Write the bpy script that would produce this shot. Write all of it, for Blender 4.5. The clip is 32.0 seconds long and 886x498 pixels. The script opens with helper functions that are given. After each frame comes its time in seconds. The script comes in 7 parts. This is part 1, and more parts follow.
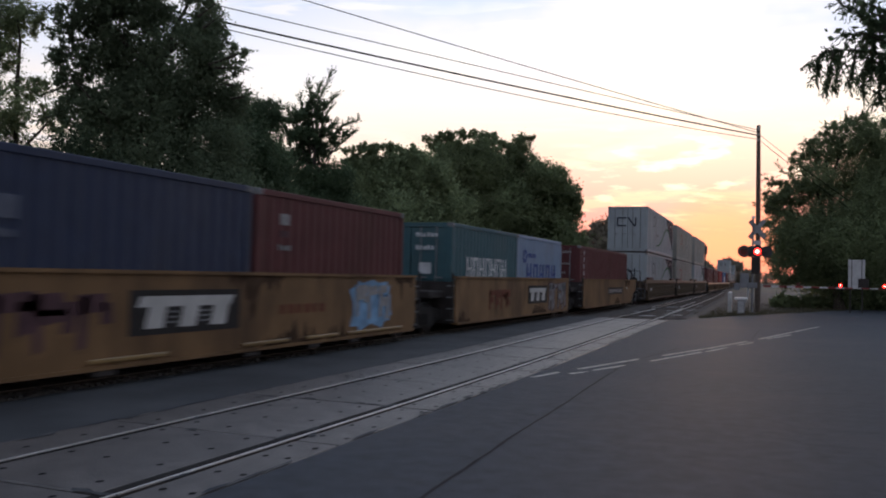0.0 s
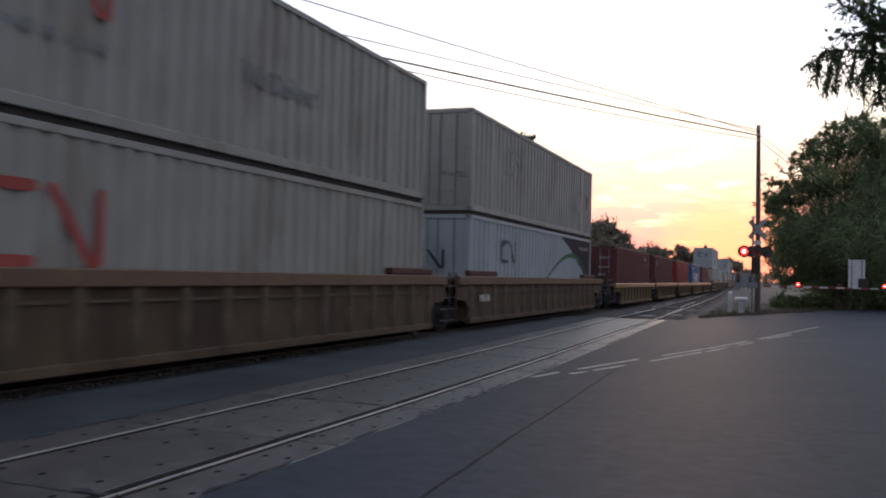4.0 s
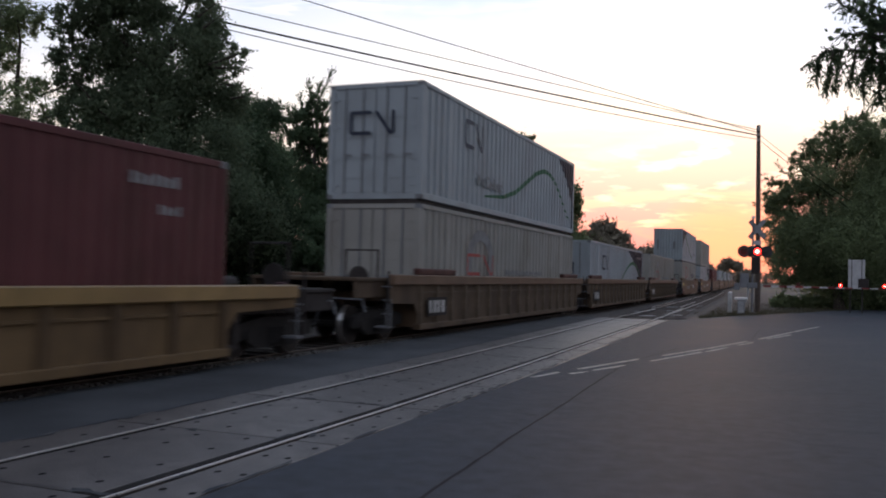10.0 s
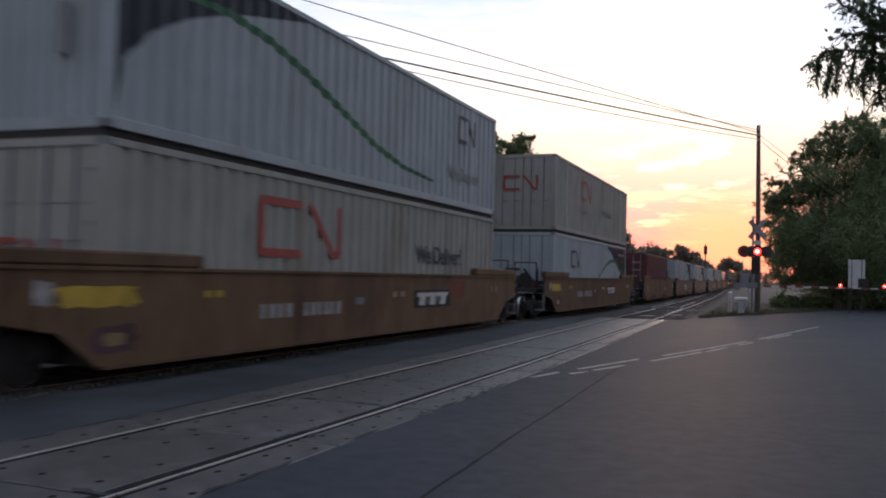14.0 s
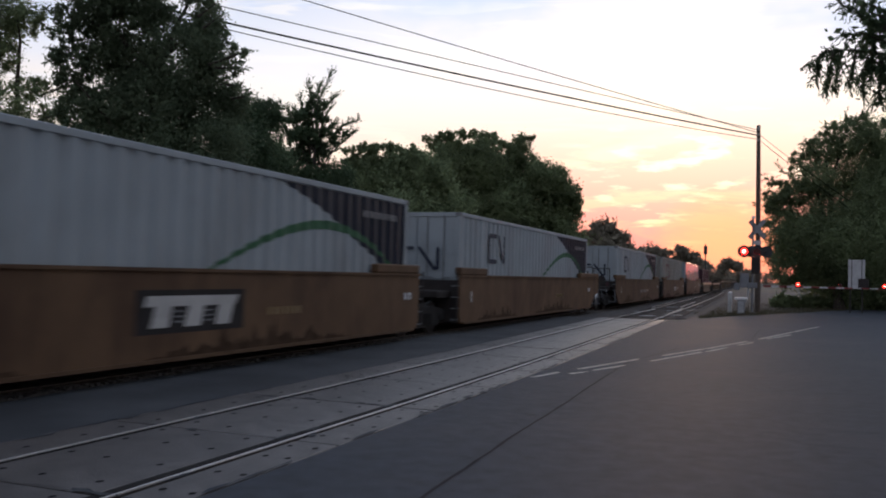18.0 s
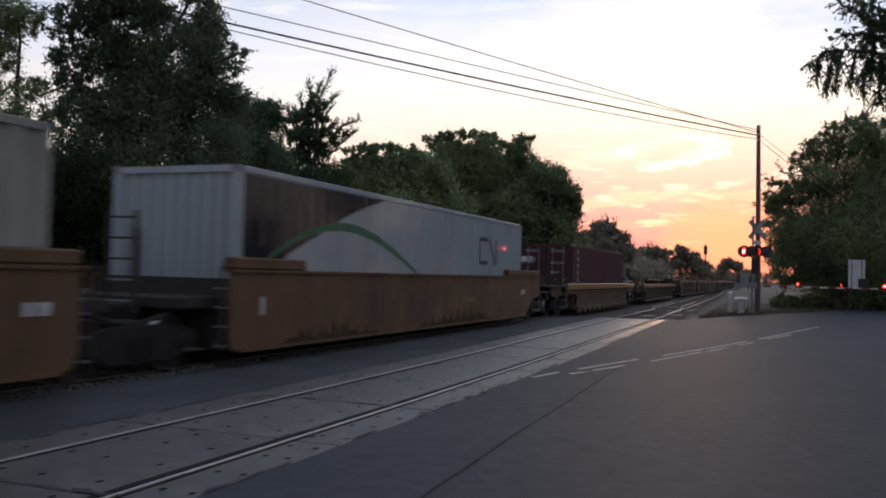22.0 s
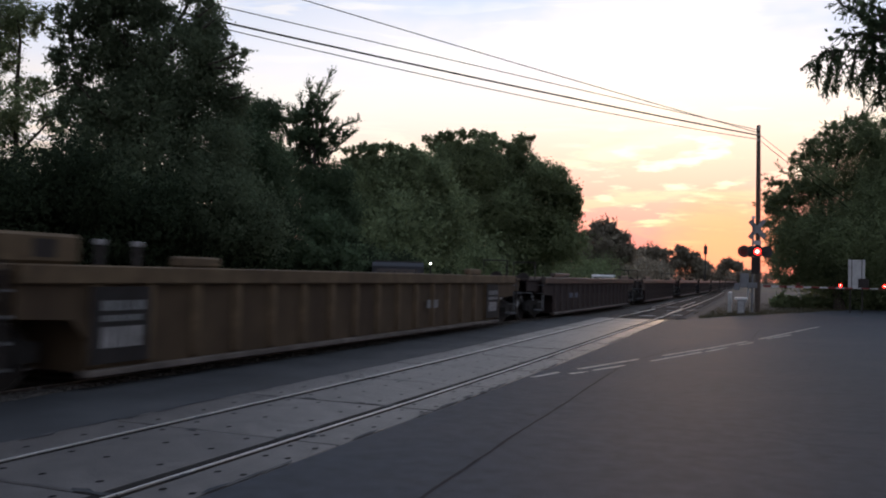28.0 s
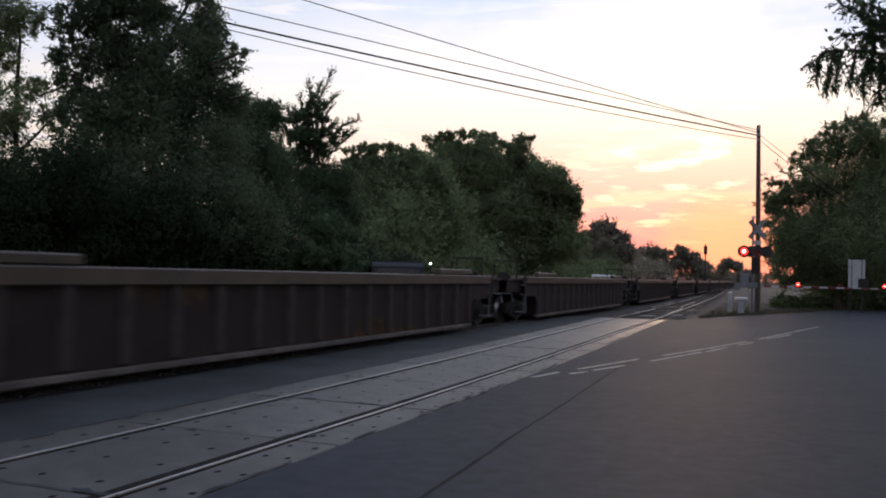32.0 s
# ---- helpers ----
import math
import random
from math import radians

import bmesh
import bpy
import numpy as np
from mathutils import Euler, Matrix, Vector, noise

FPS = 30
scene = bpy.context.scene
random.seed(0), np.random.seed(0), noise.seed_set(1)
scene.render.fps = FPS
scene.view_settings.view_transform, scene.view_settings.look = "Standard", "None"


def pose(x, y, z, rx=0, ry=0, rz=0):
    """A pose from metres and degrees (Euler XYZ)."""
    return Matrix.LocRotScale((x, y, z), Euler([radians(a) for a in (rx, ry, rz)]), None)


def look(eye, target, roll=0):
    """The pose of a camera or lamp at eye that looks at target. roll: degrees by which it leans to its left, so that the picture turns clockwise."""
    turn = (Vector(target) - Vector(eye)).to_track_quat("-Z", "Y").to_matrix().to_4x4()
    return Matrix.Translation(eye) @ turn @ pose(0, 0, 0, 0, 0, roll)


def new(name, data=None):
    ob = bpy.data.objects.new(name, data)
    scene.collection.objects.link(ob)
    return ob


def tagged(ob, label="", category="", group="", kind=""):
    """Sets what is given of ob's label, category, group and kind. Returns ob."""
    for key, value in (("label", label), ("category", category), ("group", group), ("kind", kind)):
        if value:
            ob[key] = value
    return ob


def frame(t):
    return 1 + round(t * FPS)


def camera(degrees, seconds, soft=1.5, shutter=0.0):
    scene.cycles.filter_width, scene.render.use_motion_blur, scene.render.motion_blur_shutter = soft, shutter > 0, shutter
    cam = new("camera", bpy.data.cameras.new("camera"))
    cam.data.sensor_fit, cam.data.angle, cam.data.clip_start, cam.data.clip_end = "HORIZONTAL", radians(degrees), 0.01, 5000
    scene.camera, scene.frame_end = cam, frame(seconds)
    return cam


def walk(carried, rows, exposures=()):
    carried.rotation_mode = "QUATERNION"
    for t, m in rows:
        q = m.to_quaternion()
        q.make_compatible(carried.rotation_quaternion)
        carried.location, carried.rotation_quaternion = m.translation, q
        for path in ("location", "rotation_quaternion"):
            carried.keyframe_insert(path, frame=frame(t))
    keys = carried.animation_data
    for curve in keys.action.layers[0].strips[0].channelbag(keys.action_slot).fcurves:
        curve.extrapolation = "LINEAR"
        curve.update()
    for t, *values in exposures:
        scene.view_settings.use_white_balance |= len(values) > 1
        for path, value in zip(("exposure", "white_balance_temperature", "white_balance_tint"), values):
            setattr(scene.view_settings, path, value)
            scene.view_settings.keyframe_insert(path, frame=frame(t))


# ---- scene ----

# ---- camera: stands still beside the crossing ----
cam = camera(54.1, 32.0, soft=2.0, shutter=0.33)
EYE = (0.0, 0.0, 1.565)
YAW, PITCH = 0.3777, 0.02854
AIM = (EYE[0] - math.sin(YAW) * math.cos(PITCH) * 50, EYE[1] + math.cos(YAW) * math.cos(PITCH) * 50, EYE[2] + math.sin(PITCH) * 50)
# the clip's camera opens up a little while pale containers fill the view
walk(cam, [(0.0, look(EYE, AIM, 1.48)), (32.0, look(EYE, AIM, 1.48))],
     exposures=[(0.0, 0.17), (1.2, 0.21), (2.2, 0.40), (3.2, 0.50), (4.5, 0.44), (6.0, 0.21), (8.0, 0.17), (9.0, 0.24), (10.5, 0.31), (12.0, 0.32), (13.2, 0.26), (14.2, 0.28), (16.5, 0.17), (18.0, 0.13), (22.0, 0.10), (32.0, 0.11)])

# ---- world: sunset sky, thin cloud lit from below ----
SUN_AZ = -0.10          # along the tracks, a little to the left
SUN_EL = radians(2.5)
world = bpy.data.worlds.new("world")
scene.world = world
world.use_nodes = True
wn, wl = world.node_tree.nodes, world.node_tree.links
wn.clear()
w_out = wn.new("ShaderNodeOutputWorld")
w_sky = wn.new("ShaderNodeTexSky")
w_sky.sky_type = "NISHITA"
w_sky.sun_disc = False
w_sky.sun_elevation = SUN_EL
w_sky.sun_rotation = SUN_AZ
w_sky.dust_density = 3.0
w_bg1 = wn.new("ShaderNodeBackground")
w_bg1.inputs["Strength"].default_value = 0.012
wl.new(w_sky.outputs[0], w_bg1.inputs[0])


def w_math(op, a, b=None, c=None, clamp=False):
    n = wn.new("ShaderNodeMath")
    n.operation, n.use_clamp = op, clamp
    for i, v in enumerate((a, b, c)):
        if v is None:
            continue
        if isinstance(v, (int, float)):
            n.inputs[i].default_value = v
        else:
            wl.new(v, n.inputs[i])
    return n.outputs[0]


def w_ramp(fac, stops):
    n = wn.new("ShaderNodeValToRGB")
    el = n.color_ramp.elements
    while len(el) < len(stops):
        el.new(0.5)
    for e, (pos, col) in zip(el, stops):
        e.position, e.color = pos, (*col, 1)
    wl.new(fac, n.inputs[0])
    return n.outputs[0]


def w_mix(fac, a, b, mode="MIX"):
    n = wn.new("ShaderNodeMix")
    n.data_type, n.blend_type = "RGBA", mode
    for sock, v in ((n.inputs[0], fac), (n.inputs[6], a), (n.inputs[7], b)):
        if isinstance(v, (int, float)):
            sock.default_value = v
        elif isinstance(v, tuple):
            sock.default_value = (*v, 1)
        else:
            wl.new(v, sock)
    return n.outputs[2]


w_tc = wn.new("ShaderNodeTexCoord")
w_sep = wn.new("ShaderNodeSeparateXYZ")
wl.new(w_tc.outputs["Generated"], w_sep.inputs[0])
dx, dy, dz = w_sep.outputs
# closeness to the sun's azimuth: 1 towards it, 0 behind
toward = w_math("ADD", w_math("MULTIPLY", dx, math.sin(SUN_AZ)), w_math("MULTIPLY", dy, math.cos(SUN_AZ)))
near_sun = w_math("MULTIPLY_ADD", toward, 0.5, 0.5)
glow = w_ramp(dz, [(0.0, (0.88, 0.23, 0.25)), (0.03, (1.0, 0.285, 0.33)), (0.065, (1.02, 0.365, 0.39)), (0.10, (1.02, 0.53, 0.485)),
                   (0.14, (1.0, 0.735, 0.63)), (0.19, (1.0, 0.92, 0.86)), (0.24, (1.0, 0.96, 1.02)), (0.36, (0.78, 0.82, 0.95)), (0.6, (0.36, 0.42, 0.57)), (1.0, (0.20, 0.26, 0.40))])
away = w_ramp(dz, [(0.0, (0.15, 0.15, 0.19)), (0.15, (0.18, 0.20, 0.27)), (0.4, (0.18, 0.22, 0.32)), (1.0, (0.20, 0.26, 0.39))])
east = w_ramp(dz, [(0.0, (0.40, 0.345, 0.375)), (0.12, (0.47, 0.415, 0.455)), (0.3, (0.325, 0.335, 0.435)), (0.6, (0.20, 0.25, 0.37)), (1.0, (0.20, 0.26, 0.39))])
away = w_mix(w_ramp(near_sun, [(0.05, (1, 1, 1)), (0.40, (0, 0, 0))]), away, east)
side = w_ramp(dz, [(0.0, (0.85, 0.50, 0.40)), (0.10, (0.93, 0.72, 0.58)), (0.17, (1.0, 0.89, 0.82)), (0.23, (0.84, 0.84, 0.92)), (0.32, (0.56, 0.64, 0.82)), (0.5, (0.36, 0.45, 0.64)), (1.0, (0.20, 0.26, 0.39))])
sky = w_mix(w_ramp(near_sun, [(0.55, (0, 0, 0)), (0.90, (1, 1, 1))]), away, side)
sky = w_mix(w_ramp(near_sun, [(0.925, (0, 0, 0)), (0.985, (1, 1, 1))]), sky, glow)
# streaky cloud, stretched along the horizon
w_map = wn.new("ShaderNodeMapping")
w_map.inputs["Scale"].default_value = (2.6, 2.6, 17.0)
w_map.inputs["Location"].default_value = (3.1, 0.4, 1.7)
wl.new(w_tc.outputs["Generated"], w_map.inputs[0])
w_noise = wn.new("ShaderNodeTexNoise")
w_noise.inputs["Scale"].default_value = 2.4
w_noise.inputs["Detail"].default_value = 6
w_noise.inputs["Roughness"].default_value = 0.55
w_noise.inputs["Distortion"].default_value = 0.6
wl.new(w_map.outputs[0], w_noise.inputs["Vector"])
cloud = w_ramp(w_noise.outputs[0], [(0.49, (0, 0, 0)), (0.58, (1, 1, 1))])
cloud_col = w_mix(w_ramp(near_sun, [(0.90, (0, 0, 0)), (0.99, (1, 1, 1))]), (0.80, 0.79, 0.84), w_ramp(dz, [(0.0, (1.0, 0.42, 0.24)), (0.05, (1.1, 0.74, 0.36)), (0.11, (1.2, 1.0, 0.70)), (0.25, (1.12, 1.08, 1.04))]))
sky = w_mix(w_math("MULTIPLY", w_math("MULTIPLY", cloud, 0.66), w_ramp(dz, [(0.03, (0.12, 0.12, 0.12)), (0.13, (1, 1, 1))])), sky, cloud_col)
# clear blue gaps higher up
w_map3 = wn.new("ShaderNodeMapping")
w_map3.inputs["Scale"].default_value = (2.2, 2.2, 5.0)
w_map3.inputs["Location"].default_value = (0.9, 2.1, 0.35)
wl.new(w_tc.outputs["Generated"], w_map3.inputs[0])
w_noise3 = wn.new("ShaderNodeTexNoise")
w_noise3.inputs["Scale"].default_value = 2.2
w_noise3.inputs["Detail"].default_value = 4
wl.new(w_map3.outputs[0], w_noise3.inputs["Vector"])
gaps = w_math("MULTIPLY", w_ramp(w_noise3.outputs[0], [(0.47, (0, 0, 0)), (0.62, (1, 1, 1))]), w_ramp(dz, [(0.20, (0, 0, 0)), (0.27, (1, 1, 1))]))
sky = w_mix(w_math("MULTIPLY", gaps, 0.8), sky, (0.60, 0.71, 0.95))
SUNSET = Vector((-0.0625, 0.9978, 0.0215))            # the sun itself, veiled at the horizon
w_dot = wn.new("ShaderNodeVectorMath")
w_dot.operation = "DOT_PRODUCT"
w_dot.inputs[1].default_value = SUNSET.normalized()
wl.new(w_tc.outputs["Generated"], w_dot.inputs[0])
w_map2 = wn.new("ShaderNodeMapping")
w_map2.inputs["Scale"].default_value = (6.0, 6.0, 27.0)
w_map2.inputs["Location"].default_value = (0.3, 5.2, 0.9)
wl.new(w_tc.outputs["Generated"], w_map2.inputs[0])
w_noise2 = wn.new("ShaderNodeTexNoise")
w_noise2.inputs["Scale"].default_value = 3.0
w_noise2.inputs["Detail"].default_value = 4
wl.new(w_map2.outputs[0], w_noise2.inputs["Vector"])
puffs = w_math("MULTIPLY", w_ramp(w_noise2.outputs[0], [(0.56, (0, 0, 0)), (0.66, (1, 1, 1))]), w_ramp(w_dot.outputs["Value"], [(0.972, (0, 0, 0)), (0.992, (1, 1, 1))]))
sky = w_mix(w_math("MULTIPLY", puffs, 0.75), sky, w_ramp(dz, [(0.02, (1.15, 0.66, 0.40)), (0.06, (1.3, 0.96, 0.58)), (0.14, (1.3, 1.2, 1.05))]))
sky = w_mix(w_ramp(w_dot.outputs["Value"], [(0.9993, (0, 0, 0)), (0.99998, (1, 1, 1))]), sky, (1.5, 0.45, 0.27))
w_bg2 = wn.new("ShaderNodeBackground")
w_bg2.inputs["Strength"].default_value = 1.0
wl.new(sky, w_bg2.inputs[0])
w_add = wn.new("ShaderNodeAddShader")
wl.new(w_bg1.outputs[0], w_add.inputs[0])
wl.new(w_bg2.outputs[0], w_add.inputs[1])
wl.new(w_add.outputs[0], w_out.inputs[0])

sun = new("sun", bpy.data.lights.new("sun", "SUN"))
sun.data.energy, sun.data.angle, sun.data.color = 0.5, radians(10), (1.0, 0.62, 0.38)
SUN_DIR = Vector((math.sin(SUN_AZ) * math.cos(SUN_EL), math.cos(SUN_AZ) * math.cos(SUN_EL), math.sin(SUN_EL)))
sun.matrix_world = look(SUN_DIR * 300, (0, 0, 0))


# ---- materials ----
def material(name, col, rough=0.7, metal=0.0, var=0.25, scale=3.0, stain=None, stain_amount=0.5, stain_scale=0.8, bump=0.0, bump_scale=60.0, rand=0.0, spec=0.5, streak=1.0):
    """Base colour with grain and stains at two scales; streak < 1 draws the stains out upright."""
    m = bpy.data.materials.new(name)
    m.use_nodes = True
    n, l = m.node_tree.nodes, m.node_tree.links
    bsdf = n["Principled BSDF"]
    bsdf.inputs["Roughness"].default_value = rough
    bsdf.inputs["Metallic"].default_value = metal
    bsdf.inputs["Specular IOR Level"].default_value = spec
    tc = n.new("ShaderNodeTexCoord")
    noise1 = n.new("ShaderNodeTexNoise")
    noise1.inputs["Scale"].default_value = scale
    noise1.inputs["Detail"].default_value = 5
    l.new(tc.outputs["Object"], noise1.inputs["Vector"])
    mr = n.new("ShaderNodeMapRange")
    mr.inputs[1].default_value, mr.inputs[2].default_value = 0.3, 0.7
    mr.inputs[3].default_value, mr.inputs[4].default_value = 1 - var, 1 + var
    l.new(noise1.outputs[0], mr.inputs[0])
    mul = n.new("ShaderNodeVectorMath")
    mul.operation = "SCALE"
    mul.inputs[0].default_value = col
    l.new(mr.outputs[0], mul.inputs["Scale"])
    out = mul.outputs[0]
    if rand:
        oi = n.new("ShaderNodeObjectInfo")
        r2 = n.new("ShaderNodeMapRange")
        r2.inputs[3].default_value, r2.inputs[4].default_value = 1 - rand, 1 + rand
        l.new(oi.outputs["Random"], r2.inputs[0])
        mul2 = n.new("ShaderNodeVectorMath")
        mul2.operation = "SCALE"
        l.new(out, mul2.inputs[0])
        l.new(r2.outputs[0], mul2.inputs["Scale"])
        out = mul2.outputs[0]
    if stain:
        mp = n.new("ShaderNodeMapping")
        mp.inputs["Scale"].default_value = (1, 1, streak)
        l.new(tc.outputs["Object"], mp.inputs[0])
        noise2 = n.new("ShaderNodeTexNoise")
        noise2.inputs["Scale"].default_value = stain_scale
        noise2.inputs["Detail"].default_value = 8
        noise2.inputs["Roughness"].default_value = 0.65
        l.new(mp.outputs[0], noise2.inputs["Vector"])
        ramp = n.new("ShaderNodeMapRange")
        ramp.inputs[1].default_value, ramp.inputs[2].default_value = 0.50, 0.68
        ramp.inputs[4].default_value = stain_amount
        l.new(noise2.outputs[0], ramp.inputs[0])
        mx = n.new("ShaderNodeMix")
        mx.data_type = "RGBA"
        l.new(ramp.outputs[0], mx.inputs[0])
        l.new(out, mx.inputs[6])
        mx.inputs[7].default_value = (*stain, 1)
        out = mx.outputs[2]
    l.new(out, bsdf.inputs["Base Color"])
    if bump:
        noise3 = n.new("ShaderNodeTexNoise")
        noise3.inputs["Scale"].default_value = bump_scale
        noise3.inputs["Detail"].default_value = 4
        l.new(tc.outputs["Object"], noise3.inputs["Vector"])
        bp = n.new("ShaderNodeBump")
        bp.inputs["Strength"].default_value = bump
        bp.inputs["Distance"].default_value = 0.02
        l.new(noise3.outputs[0], bp.inputs["Height"])
        l.new(bp.outputs[0], bsdf.inputs["Normal"])
    return m


def glowing(name, col, strength):
    m = bpy.data.materials.new(name)
    m.use_nodes = True
    b = m.node_tree.nodes["Principled BSDF"]
    b.inputs["Base Color"].default_value = (*col, 1)
    b.inputs["Emission Color"].default_value = (*col, 1)
    b.inputs["Emission Strength"].default_value = strength
    return m


def leaf_material(name, col, var=0.2):
    m = material(name, col, rough=0.75, var=0.3, scale=0.7, spec=0.06)
    n, l = m.node_tree.nodes, m.node_tree.links
    geo = n.new("ShaderNodeNewGeometry")
    mr = n.new("ShaderNodeMapRange")
    mr.inputs[3].default_value, mr.inputs[4].default_value = 1 - var, 1 + var
    l.new(geo.outputs["Random Per Island"], mr.inputs[0])
    bsdf = n["Principled BSDF"]
    src = bsdf.inputs["Base Color"].links[0].from_socket
    sc = n.new("ShaderNodeVectorMath")
    sc.operation = "SCALE"
    l.new(src, sc.inputs[0])
    l.new(mr.outputs[0], sc.inputs["Scale"])
    l.new(sc.outputs[0], bsdf.inputs["Base Color"])
    tr = n.new("ShaderNodeBsdfTranslucent")
    l.new(sc.outputs[0], tr.inputs[0])
    mix = n.new("ShaderNodeMixShader")
    mix.inputs[0].default_value = 0.5
    l.new(bsdf.outputs[0], mix.inputs[1])
    l.new(tr.outputs[0], mix.inputs[2])
    l.new(mix.outputs[0], n["Material Output"].inputs[0])
    return m


M = {}
M["asphalt"] = material("asphalt", (0.030, 0.036, 0.046), 0.73, var=0.25, scale=5.0, stain=(0.046, 0.048, 0.056), stain_amount=0.8, stain_scale=0.3, bump=0.16, bump_scale=240, spec=0.19)
M["tar"] = material("tar", (0.012, 0.012, 0.014), 0.95, var=0.3, scale=4, spec=0.1)
M["old_asphalt"] = material("old_asphalt", (0.043, 0.047, 0.052), 0.8, var=0.25, scale=0.8, stain=(0.062, 0.063, 0.066), stain_amount=0.5, bump=0.4, bump_scale=80, spec=0.2)
M["concrete"] = material("concrete", (0.080, 0.073, 0.070), 0.46, var=0.36, scale=2.6, stain=(0.036, 0.033, 0.033), stain_amount=0.85, stain_scale=1.7, bump=0.35, bump_scale=40, rand=0.16, spec=0.4)
M["shaded_rail"] = material("shaded_rail", (0.13, 0.11, 0.095), 0.5, 0.4, var=0.3, scale=3)
M["light_concrete"] = material("light_concrete", (0.42, 0.41, 0.39), 0.85, var=0.15, scale=3, stain=(0.2, 0.19, 0.17), stain_amount=0.4)
M["gravel"] = material("gravel", (0.058, 0.05, 0.044), 0.95, var=0.45, scale=14, stain=(0.06, 0.055, 0.05), stain_amount=0.7, stain_scale=1.2, bump=1.0, bump_scale=25)
M["ballast"] = material("ballast", (0.036, 0.032, 0.031), 0.95, var=0.5, scale=18, stain=(0.028, 0.025, 0.024), stain_amount=0.7, stain_scale=1.0, bump=1.0, bump_scale=22)
M["ground"] = material("ground", (0.06, 0.054, 0.04), 0.95, var=0.4, scale=0.6, stain=(0.10, 0.088, 0.06), stain_amount=0.7, stain_scale=0.15, bump=0.8, bump_scale=12)
M["grass"] = leaf_material("grass", (0.085, 0.078, 0.048))
M["line_paint"] = material("line_paint", (0.36, 0.35, 0.32), 0.8, var=0.3, scale=9, stain=(0.10, 0.10, 0.10), stain_amount=0.85, stain_scale=4)
M["rail_top"] = material("rail_top", (0.74, 0.73, 0.72), 0.46, 0.95, var=0.15, scale=3, stain=(0.35, 0.3, 0.25), stain_amount=0.4, stain_scale=1.5)
M["sealed_crack"] = material("sealed_crack", (0.013, 0.013, 0.015), 0.9, var=0.4, scale=6, spec=0.2)
M["rail_side"] = material("rail_side", (0.035, 0.026, 0.021), 0.8, 0.2, var=0.3, scale=8)
M["tie"] = material("tie", (0.055, 0.045, 0.038), 0.9, var=0.4, scale=6, bump=0.5, rand=0.3)
M["pole_wood"] = material("pole_wood", (0.075, 0.055, 0.042), 0.9, var=0.35, scale=5, bump=0.5, bump_scale=20, streak=0.2)
M["wire"] = material("wire", (0.012, 0.012, 0.012), 0.95, spec=0.05)
M["bark"] = material("bark", (0.055, 0.045, 0.035), 0.95, var=0.4, scale=6, bump=0.8, bump_scale=18)
M["leaf_dark"] = leaf_material("leaf_dark", (0.092, 0.130, 0.072))
# leaf colour darkened in place of the shade low in the tree row
M["leaf_shaded"] = leaf_material("leaf_shaded", (0.038, 0.053, 0.029))
# distance haze put into the colour: paler, greyer leaves for far trees
M["leaf_hazed"] = leaf_material("leaf_hazed", (0.26, 0.23, 0.175))
# lightened too, for the thinner haze over the middle trees
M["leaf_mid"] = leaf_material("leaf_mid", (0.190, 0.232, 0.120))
M["leaf_light"] = leaf_material("leaf_light", (0.13, 0.165, 0.10))
M["black_paint"] = material("black_paint", (0.02, 0.02, 0.022), 0.5)
M["galvanised"] = material("galvanised", (0.36, 0.37, 0.38), 0.5, 0.7, var=0.15)
M["white_paint"] = material("white_paint", (0.72, 0.72, 0.70), 0.5, var=0.06, stain=(0.4, 0.38, 0.35), stain_amount=0.3)
M["lamp_dark"] = material("lamp_dark", (0.07, 0.008, 0.008), 0.25)
M["lamp_lit"] = glowing("lamp_lit", (1.0, 0.016, 0.012), 9.0)
M["lamp_core"] = glowing("lamp_core", (1.0, 0.50, 0.40), 7.0)
M["white_light"] = glowing("white_light", (1.0, 0.97, 0.9), 60.0)
M["aluminium"] = material("aluminium", (0.5, 0.5, 0.5), 0.5, 0.6)
M["van_paint"] = material("van_paint", (0.030, 0.033, 0.042), 0.55, 0.1, var=0.15)
M["glass"] = material("glass", (0.02, 0.025, 0.03), 0.08, spec=0.8)
M["rubber"] = material("rubber", (0.018, 0.018, 0.018), 0.9)
# train
RUST = (0.060, 0.028, 0.016)
M["yellow"] = material("yellow", (0.158, 0.092, 0.043), 0.65, var=0.16, scale=1.5, stain=(0.055, 0.032, 0.018), stain_amount=0.8, stain_scale=0.9, streak=0.35, bump=0.1, rand=0.10, spec=0.2)
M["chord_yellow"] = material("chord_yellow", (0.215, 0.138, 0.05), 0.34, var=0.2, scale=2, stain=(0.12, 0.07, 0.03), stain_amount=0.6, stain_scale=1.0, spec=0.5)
M["pale_gravel"] = material("pale_gravel", (0.08, 0.074, 0.068), 0.95, var=0.5, scale=16, stain=(0.06, 0.055, 0.05), stain_amount=0.7, stain_scale=2.0, bump=1.0, bump_scale=30)
M["rust_yellow"] = material("rust_yellow", (0.070, 0.048, 0.029), 0.75, var=0.2, scale=1.6, stain=(0.036, 0.023, 0.016), stain_amount=0.7, stain_scale=1.0, streak=0.3, bump=0.15, rand=0.12, spec=0.2)
M["dull_chord"] = material("dull_chord", (0.17, 0.115, 0.050), 0.34, var=0.2, scale=2, stain=(0.08, 0.05, 0.03), stain_amount=0.6, stain_scale=1.0, spec=0.5)
M["weathered_white"] = material("weathered_white", (0.40, 0.40, 0.40), 0.6, var=0.12, scale=4, stain=(0.2, 0.19, 0.18), stain_amount=0.4, stain_scale=3)
M["weathered_grey"] = material("weathered_grey", (0.15, 0.155, 0.165), 0.6, var=0.15, scale=4)
M["dull_red"] = material("dull_red", (0.16, 0.022, 0.02), 0.6, var=0.15)
